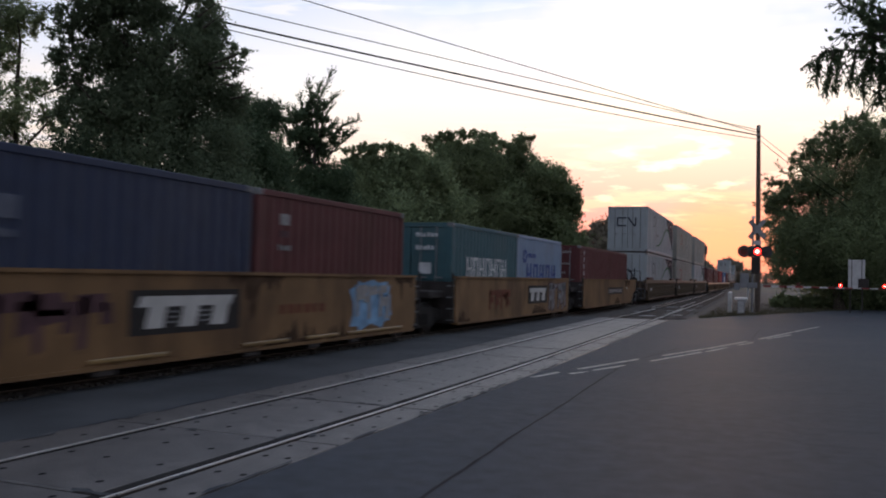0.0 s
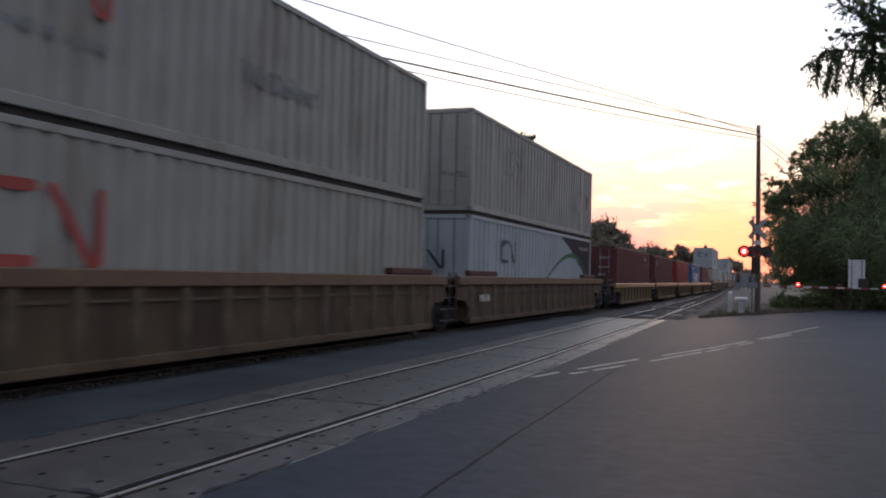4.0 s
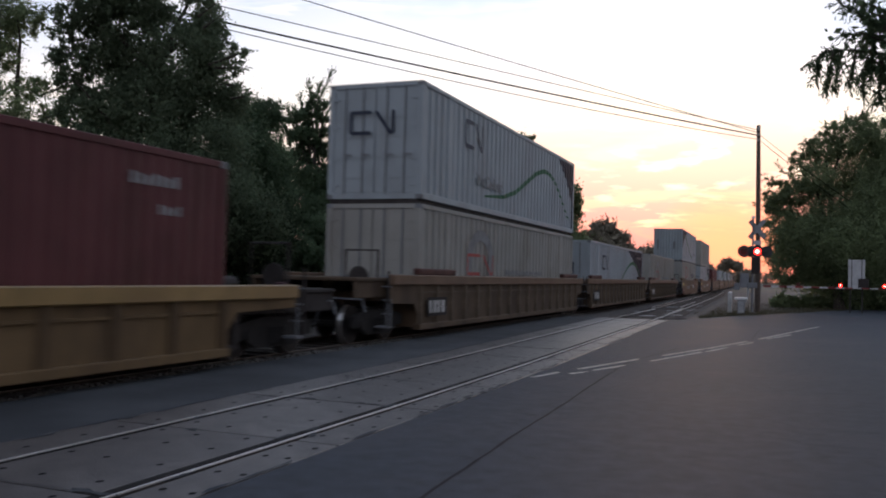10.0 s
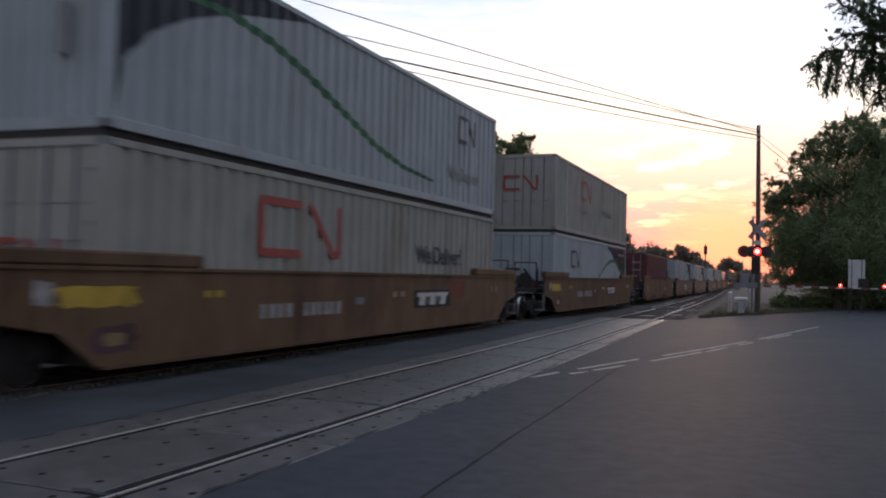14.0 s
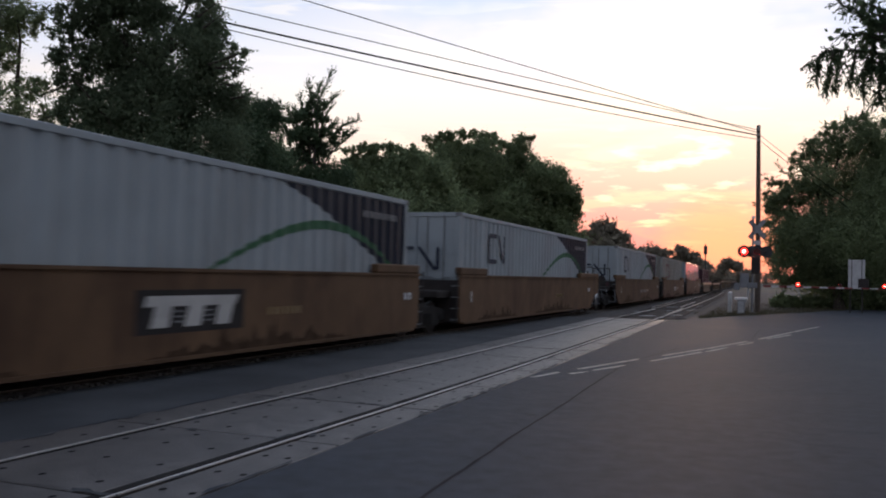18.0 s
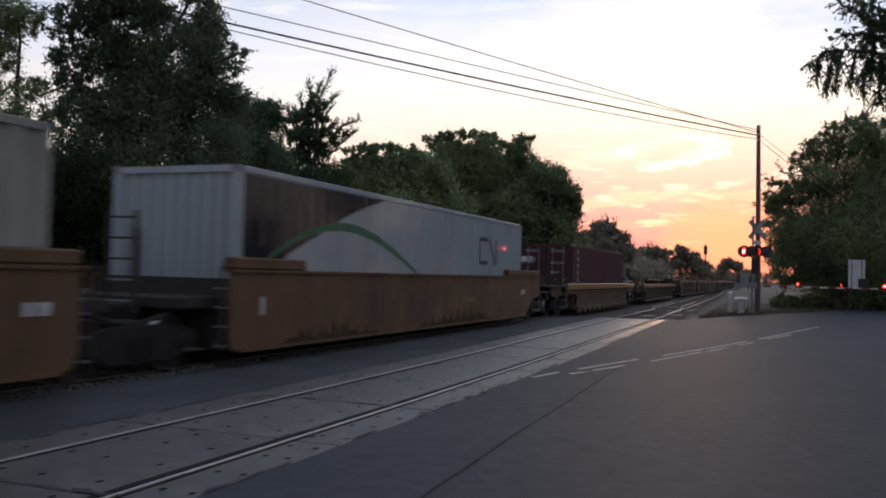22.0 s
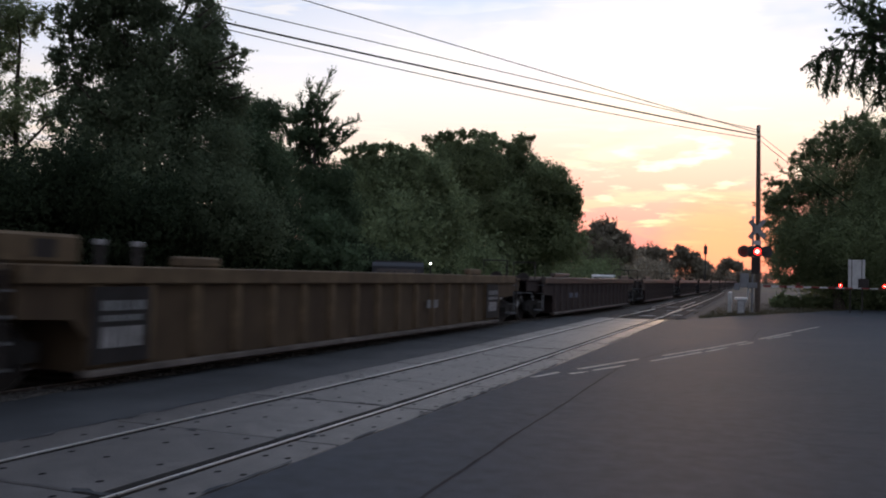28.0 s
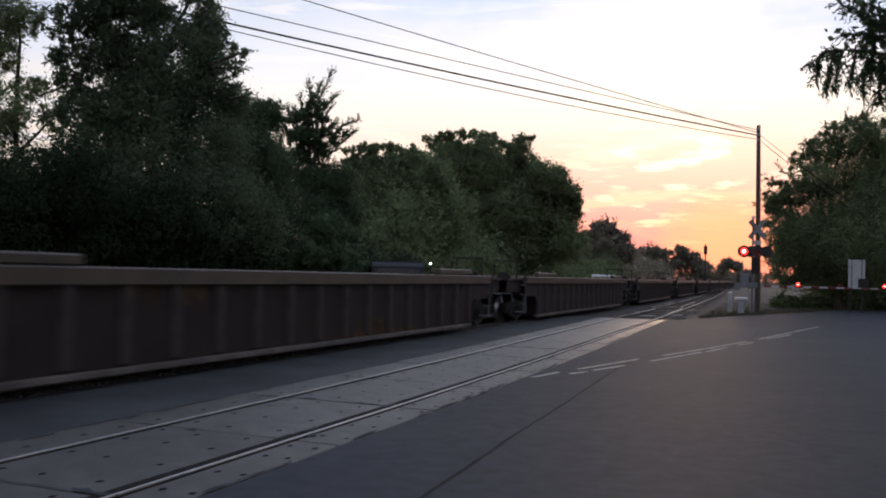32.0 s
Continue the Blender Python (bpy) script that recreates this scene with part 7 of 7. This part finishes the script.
container(141.4, L40, "box_brown", "brown 40-foot container with small white marks", marks=DOOR_MARKS + [bars(0.85, 2.15, 1, 0.26, 0.36, 0.1, "mark_faded")])
container(157.3, L40, "box_red", "bright red 40-foot container", marks=DOOR_MARKS + [bars(11.3, 2.1, 4, 0.10, 0.12, 0.04, "mark_grey"), bars(11.0, 1.1, 3, 0.10, 0.12, 0.05, "mark_grey")])
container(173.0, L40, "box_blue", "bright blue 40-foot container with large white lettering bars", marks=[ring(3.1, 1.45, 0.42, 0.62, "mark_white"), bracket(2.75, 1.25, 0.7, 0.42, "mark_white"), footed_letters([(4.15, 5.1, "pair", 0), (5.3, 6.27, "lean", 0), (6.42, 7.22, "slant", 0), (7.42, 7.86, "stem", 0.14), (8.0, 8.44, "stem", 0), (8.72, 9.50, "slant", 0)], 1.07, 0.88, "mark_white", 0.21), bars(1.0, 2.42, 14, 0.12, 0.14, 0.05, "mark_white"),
          ring(0.48, 2.1, 0.16, 0.28, "mark_white", "end"), bars(1.35, 2.3, 6, 0.08, 0.12, 0.04, "mark_white", "end"), bars(1.5, 2.1, 3, 0.08, 0.1, 0.04, "mark_white", "end"), patch(0.15, 1.0, 1.22, 1.55, "mark_yellow", "end", "label_panel", "yellow warning label"), patch(1.85, 2.1, 1.05, 1.4, "mark_faded", "end", "label_panel")])
container(188.5, L40, "box_brown", "brown 40-foot container with small white marks", marks=DOOR_MARKS + SIDE_ID)

# three 53-foot units, ribbed
for u, ends in ((210.4, (("coupler", 11.7), ("joint", 9.75))), (229.95, (("joint", 9.75), ("joint", 9.75))), (249.55, (("joint", 9.75), ("coupler", 11.75)))):
    well_car(u, 8.15, ends, label="ochre-brown ribbed well car unit with dirty sides", plates=[number_bars(-7.8, 0.6, 4, 0.3, 0.2, x=1.475, back="plate_black")], **RIB)
container(210.4, L53, "box_cream", "cream 53-foot container with grey arch, red emblem and dark lettering", W=W53, marks=[arch(3.4, 0.95, 2.3, 1.55, "mark_grey"), bracket(3.4, 1.18, 2.3, 0.62, "mark_red"), bars(7.0, 1.22, 22, 0.15, 0.17, 0.05, "mark_grey")])
container(210.4, L53, "box_white", "white 53-foot container with navy emblem and green ribbon", z0=Z2, W=W53, marks=[bracket(3.0, 1.7, 1.5, 0.8, "mark_navy"), bracket(0.6, 1.6, 1.25, 0.6, "mark_navy", "end"), swoosh(top=True, narrow=True), words("We Deliver!", 4.0, 0.75, 0.5, "mark_grey")])
container(229.95, L53, "box_white", "white 53-foot container with navy emblem and dark sweeping corner", W=W53, marks=NAVY_CN + NAVY_DOOR + [swoosh()])
container(249.55, L53, "box_cream", "pale 53-foot container with grey arch, red emblem and dark lettering", W=W53, marks=[arch(3.6, 0.95, 2.3, 1.55, "mark_grey"), bracket(3.6, 1.18, 2.3, 0.62, "mark_red"), bars(7.2, 1.24, 24, 0.15, 0.17, 0.05, "mark_grey"), patch(1.4, 1.8, 1.2, 1.9, "mark_grey")])

# two single 53-foot cars, smooth
for u in (273.1, 296.6):
    well_car(u, 8.15, (("coupler", 11.78), ("coupler", 11.75)), "smooth", "ochre", "ochre smooth-sided well car with sloping ends and emblem plate", end_mat="dark_steel",
             plates=[logo_plate(1.8, 2.3, 0.42, 0.74), number_bars(-4.6, 0.74, 4, 0.24, 0.2, mat="mark_faded"), number_bars(-3.2, 0.74, 6, 0.24, 0.18, mat="mark_faded"), number_bars(0.6, 1.02, 2, 0.12, 0.28, mat="dull_chord"), number_bars(-1.2, 0.9, 1, 0.14, 0.5, mat="mark_grey"), number_bars(7.4, 1.05, 2, 0.18, 0.3, mat="dull_chord"), paint_patch(-9.0, -7.5, 1.02, 1.30, "mark_yellow", 41, label="worn yellow paint"), paint_patch(-9.3, -9.0, 1.05, 1.38, "mark_faded", 44, label="pale worn corner"), paint_patch(-8.4, -7.5, 0.42, 0.80, "mark_plum", 42, label="dark sprayed scribble"), paint_patch(-8.15, -7.75, 0.52, 0.70, "dull_chord", 45, x=1.4655, label="sprayed scribble"), paint_patch(4.0, 5.3, 0.95, 1.40, "mark_rust", 43, label="rust-red scrape"), number_bars(-6.1, 1.12, 2, 0.10, 0.2, mat="mark_yellow")])
container(273.1, L53, "box_cream", "dirty white 53-foot container with red emblem and dark slogan", W=W53, marks=[bracket(3.6, 1.42, 2.9, 1.05, "mark_red"), words("We Deliver!", 10.3, 1.45, 0.62, "mark_navy"), bracket(0.5, 1.0, 1.4, 0.55, "mark_red", "end")])
container(273.1, L53, "box_white", "white 53-foot container turned round, dark corner and green ribbon", z0=Z2, W=W53, end="front", marks=[swoosh(flip=True, top=True), bracket(13.0, 1.75, 1.3, 0.75, "mark_navy"), words("We Deliver!", 12.3, 0.72, 0.48, "mark_grey"), patch(0.3, 0.45, 1.0, 1.9, "mark_grey", "end"), patch(1.75, 1.95, 1.0, 1.7, "mark_grey", "end")])
container(296.6, L53, "box_white", "white 53-foot container with navy emblem and dark sweeping corner", W=W53, marks=NAVY_CN + [bracket(0.6, 0.9, 1.4, 0.6, "mark_navy", "end"), swoosh()])
container(296.6, L53, "box_cream", "cream 53-foot container with faded red emblem and lettering", z0=Z2, W=W53, marks=[bracket(4.6, 1.5, 2.0, 0.9, "mark_red"), bars(4.4, 0.95, 6, 0.16, 0.2, 0.3, "mark_grey"), words("We Deliver!", 9.2, 1.15, 0.5, "mark_grey"), bracket(0.5, 1.5, 1.4, 0.6, "mark_red", "end")])

# six 53-foot units in two sets, smooth ochre
SM_PLATES = [number_bars(2.0, 0.80, 7, 0.13, 0.12, mat="dull_chord"), number_bars(7.6, 0.95, 2, 0.16, 0.16, mat="mark_white"), number_bars(-7.6, 0.8, 1, 0.3, 0.14, mat="plate_white")]
for k, (u, ends) in enumerate(((320.2, (("coupler", 11.8, 1.05), ("joint", 9.82))), (339.9, (("joint", 9.85), ("joint", 9.85))), (359.6, (("joint", 9.85), ("coupler", 11.6))),
                               (383.2, (("coupler", 12.0, 1.05), ("joint", 10.0))), (403.2, (("joint", 10.0), ("joint", 10.0))), (423.2, (("joint", 10.0), ("coupler", 11.8))))):
    well_car(u, 8.15, ends, "smooth", "ochre", "brown-yellow smooth-sided well car unit" + (" with emblem plate" if k in (1, 4) else ""), zt=1.50, end_mat="dark_steel", tank=k in (2, 5), climb=k == 4,
             plates=SM_PLATES + ([logo_plate(-1.2, 2.5, 0.62)] if k == 1 else []) + ([logo_plate(-0.7, 2.2, 0.42)] if k == 4 else []) + ([number_bars(-0.5, 0.75, 4, 0.16, 0.16, mat="mark_faded"), number_bars(0.9, 0.75, 6, 0.16, 0.16, mat="mark_faded")] if k == 3 else []) + [smears([(-7.0, -3.0, True), (-1.0, 5.0, True)], "grime", 70 + k)])
container(320.2, L40, "box_brown", "brown 40-foot container standing in a longer well", marks=DOOR_MARKS)
for u in (339.9, 359.6, 383.2):
    container(u, L53, "box_white", "white 53-foot container with navy emblem and dark sweeping corner", W=W53, marks=[bracket(2.45, 1.55, 1.6, 0.9, "mark_navy"), bracket(0.5, 1.3, 1.5, 0.65, "mark_navy", "end"), swoosh()])
container(403.2, L53, "box_cream", "pale grey 53-foot container with large dull red emblem", W=W53, end="front", marks=[bracket(2.8, 1.3, 2.9, 1.1, "mark_red_dull"), patch(1.0, 1.5, 2.0, 2.4, "mark_grey")])
container(423.2, L53, "gloss_white", "glossy smooth white 53-foot container, dark corner and green ribbon", W=W53, end="front", sheet=True, marks=[swoosh(flip=True, fold=0.003), bracket(11.9, 1.5, 1.6, 0.8, "mark_navy"), patch(0.4, 0.6, 0.8, 1.9, "mark_grey", "end")])

# single 40-foot car, then empty cars to the end
def end_clutter(c, half, zt, zb):
    """Pale walkway strip, bracket and two brake stands on the far end."""
    part("walkway_strip", Shape().box(1.05, 1.45, half + 0.75, half + 1.85, zt + 0.10, zt + 0.15, 0.01), "plate_white", c, "pale worn walkway strip")
    part("bracket", Shape().prism([(half + 0.02, zt), (half + 0.30, zt), (half + 0.12, zt + 0.30), (half + 0.02, zt + 0.34)], 1.30, 1.42), "mark_faded", c, "pale bracket")
    for y in (half + 2.5, half + 3.0):
        part("brake_stand", Shape().box(0.95, 1.05, y - 0.045, y + 0.045, 1.1, 2.15, 0.01), "dark_brown", c, "tall rusty stand")


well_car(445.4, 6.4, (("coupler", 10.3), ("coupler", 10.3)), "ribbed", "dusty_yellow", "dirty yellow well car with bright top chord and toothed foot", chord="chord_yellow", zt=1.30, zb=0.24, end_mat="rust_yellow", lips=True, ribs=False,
         teeth=[-6.0 + 1.09 * i for i in range(12)],
         # dark plates here stand for shaded openings in the web, not lettering
         plates=[number_bars(-5.2 + 1.02 * i, 0.55, 1, 0.17, 0.3 - 0.08 * (i % 2), mat="dark_steel", x=1.392) for i in (1, 5, 8, 9)] + [end_clutter])
container(445.4, L40, "box_plum", "dark plum 40-foot container with upright faded lettering bars", H=2.59, marks=DOOR_MARKS + UPRIGHT_ID + [patch(11.45, 11.62, z, z + 0.14, "mark_faded", name="letter_bar") for z in (2.02, 1.62, 1.22)] + [patch(11.1, 11.2, 1.2, 2.1, "mark_plum", name="letter_bar"), patch(0.15, 0.65, 1.75, 2.05, "mark_white", "end", "label_panel")])
well_car(467.3, 7.85, (("coupler", 11.3), ("coupler", 11.5)), "ribbed", "rust_yellow", "empty brown-yellow ribbed well car with worn top chord", chord="worn_chord", post_mat="worn_post", sill="pale_sill", zt=1.24, zb=0.22, end_mat="rust_yellow")
for u, ends in ((491.2, (("coupler", 11.9), ("joint", 9.9))), (511.1, (("joint", 9.9), ("joint", 9.9))), (531.0, (("joint", 9.9), ("coupler", 11.5)))):
    well_car(u, 8.15, ends, "ribbed", "rust_yellow", "empty dull yellow ribbed well car unit with rust streaks", chord="post_yellow", post_mat="post_yellow", sill="pale_sill", zt=1.56, zb=0.20, boxes=True,
             plates=[tall_plate(7.1), tall_plate(-8.35), number_bars(2.6, 0.72, 2, 0.2, 0.3, mat="mark_grey", x=1.475)])
def patch_pair(c, half, zt, zb):
    """Two pale repainted patches between the ribs."""
    for y in (-6.0, -5.05):
        part("repainted_patch", panel_bars([(y, y + 0.62, 0.74, 0.93)], 1.475), "mark_navy_pale", c, "pale repainted patch")


for i in range(18):
    well_car(554.4 + 23.65 * i, 8.15, (("coupler", 11.82), ("coupler", 11.82)), "ribbed", "dark_brown", "empty dark brown ribbed well car, dirty and unloaded", chord="brown_chord", post_mat="post_brown", sill="pale_sill", zt=1.54, zb=0.19,
             plates=[patch_pair] if i == 0 else [smears([(-6.0, -2.0, False), (0.0, 5.0, True)], "grime", 90 + i, x=1.3925)])


# ---- movement ----
def travelled(t):
    """Metres run since the start; the train gains a little speed on the way."""
    return SPEED * t + 0.35 * min(max(0.0, t - 20.0), 5.0)


def train_pose(u, t, z=0.0):
    y = u - travelled(t)
    off, slope = bend(y)
    return pose(TRAIN_X + off, y, z, 0, 0, math.degrees(-math.atan(slope)))


def motions():
    for ob, u in MOVING:
        times = [0.0] + sorted({round((u - y) / SPEED * FPS) / FPS for y in (420, 340, 270, 200, 124, 95, 75, 65, 57, 50, 42, 35, 20) if 0.2 < (u - y) / SPEED < 31.8} | {20.0, 25.0}) + [32.0]
        walk(ob, [(t, train_pose(u, t, ob.get("deck", 0.0))) for t in times])
    # flashers: left and right lamp by turns
    beat, start = 1.0821, 0.36
    swaps = []                                       # (seconds, left lit)
    k = 0
    while start + beat * k < 32.0:
        swaps.append((start + beat * k, True))
        end = start + beat * (k + 0.5)
        swaps.append((end - (0.04 if k == 25 else 0), False))
        k += 1
    for drums, base in (((FLASH[0], FLASH[1]), 0), ((GATE_LAMPS[0], GATE_LAMPS[1]), 0)):
        for d, is_left in zip(drums, (True, False)):
            home = d.matrix_basis.translation.copy()
            rows, ang = [], (0 if not is_left else 180)

            def at(a):
                return pose(home.x, home.y, home.z, 0, 0, a)
            rows.append((0.0, at(ang)))
            for t, left_lit in swaps:
                goal = 0 if left_lit == is_left else 180
                if t > 31.9 or goal == ang % 360:
                    continue
                rows += [(t - 0.0667, at(ang)), (t - 0.0333, at(ang + 60)), (t, at(ang + 120)), (t + 0.0333, at(ang + 180))]
                ang = (ang + 180) % 360
            rows.append((32.0, at(ang)))
            walk(d, rows)


# ---- pieces of the crossing and the tracks ----
crossing = tagged(new("crossing_surface"), "worn concrete crossing panels with bolt holes round the rails", "crossing", kind="structure")


def panel_mesh(w, ln, seed):
    r = random.Random(seed)
    b = 0.012
    s = Shape()
    s.box(-w / 2, w / 2, -ln / 2, ln / 2, -0.14, 0.0, b)
    return s


holes = Shape()
prng = random.Random(21)
for j in range(24):
    y0 = -20.6 + j * 2.30
    shift = siding_x(y0 + 1.15) + 5.02
    lie = math.degrees(math.atan((siding_x(y0) - siding_x(y0 + 2.3)) / 2.3))
    for xc, w in ((-3.985, 0.46), (-5.045, 1.30), (-6.09, 0.56)):
        z = -0.004 - prng.uniform(0, 0.006)
        part("panel", lambda w=w: panel_mesh(w, 2.277, 1), "concrete", crossing, m=pose(xc + shift, y0 + 1.15, z, prng.uniform(-.12, .12), prng.uniform(-.15, .15), lie), key=("panel", w))
        for yy in (0.3, 0.95, 1.6, 2.1):
            for dx in ((-0.13, 0.12) if w < 0.5 else (0.08,) if w < 1 else (-0.52, -0.12, 0.42)):
                x, y = xc + shift + dx + prng.uniform(-.03, .03), y0 + yy + prng.uniform(-.04, .04)
                ang = [2 * math.pi * k / 9 for k in range(9)]
                holes.add([(x + 0.027 * math.cos(a), y + 0.038 * math.sin(a), z + 0.0025) for a in ang], [tuple(range(9))])
# open grooves beside the rails: their shade is drawn with dark fill and strips
part("flangeway_filler", ribbon(lambda y: siding_x(y) - 0.77, lambda y: siding_x(y) + 0.77, -0.15, -0.11, steps(-40, 34.5, 2)), "tar", crossing, "dark floor of the flangeway groove, shade in its colour")
for x0, x1 in ((-0.730, -0.678), (0.623, 0.730)):
    part("rubber_seal", ribbon(lambda y, x0=x0: siding_x(y) + x0, lambda y, x1=x1: siding_x(y) + x1, -0.10, -0.004, steps(-40, 34.5, 2)), "groove_dark", crossing, "black strip in place of the flangeway groove's shade")
part("bolt_hole", holes, "tar", crossing, "dark bolt recesses")
chips = Shape()
for i in range(70):
    y = prng.uniform(2, 33)
    x = siding_x(y) + prng.choice((1.26, 0.82, 0.65, -0.68, -1.31, -1.34, -1.36)) + prng.uniform(-.04, .04)
    n = prng.randint(5, 8)
    ang = sorted(prng.uniform(0, 2 * math.pi) for _ in range(n))
    chips.add([(x + prng.uniform(.02, .07) * math.cos(a), y + prng.uniform(.05, .28) * math.sin(a), 0.001) for a in ang], [tuple(range(n))])
for i in range(60):
    y = -20.6 + 2.30 * prng.randint(10, 23) + prng.uniform(-.05, .05)
    x = siding_x(y) + prng.uniform(-1.3, 1.2)
    n = prng.randint(5, 8)
    ang = sorted(prng.uniform(0, 2 * math.pi) for _ in range(n))
    chips.add([(x + prng.uniform(.04, .16) * math.cos(a), y + prng.uniform(.02, .07) * math.sin(a), 0.0012) for a in ang], [tuple(range(n))])
part("chipped_edge", chips, "old_asphalt", crossing, "dark chipped panel edges")


spill = Shape()
for i in range(75):
    y = -2 + i * 0.48 + prng.uniform(-.2, .2)
    far_side = prng.random() < 0.5
    edge = siding_x(y) + (-1.348 if far_side else 1.263)
    n = prng.randint(8, 12)
    ang = sorted(prng.uniform(0, 2 * math.pi) for _ in range(n))
    pts = [(edge + prng.uniform(.02, .06) * math.cos(a), y + prng.uniform(.10, .42) * math.sin(a)) for a in ang]
    spill.add([(max(x, edge) if far_side else min(x, edge), q, 0.0016) for x, q in pts], [tuple(range(n))])
part("asphalt_edge", spill, "asphalt", crossing, "ragged asphalt lapping over the panels")


def tie_shape():
    return Shape().box(-1.3, 1.3, -0.115, 0.115, -0.26, -0.062, 0.015)


for j in range(150):
    y = 36.4 + j * 0.62
    if siding_x(y) - main_x(y) > 1.2:
        part("tie", tie_shape, "tie", tracks[1], m=pose(siding_x(y), y, 0, 0, 0, prng.uniform(-1, 1)), key="tie")
for j in range(150):
    y = 6 + j * 0.62
    part("tie", tie_shape, "tie", tracks[0], m=pose(main_x(y), y, 0, 0, 0, prng.uniform(-1, 1)), key="tie")
far_ties = Shape()
for j in range(420):
    y = 99 + j * 0.62
    far_ties.box(main_x(y) - 1.3, main_x(y) + 1.3 + (1.5 if y < 150 else 0), y - 0.115, y + 0.115, -0.26, -0.062)
tagged(part("far_ties", far_ties, "tie", tracks[0]), kind="stuff")
motions()
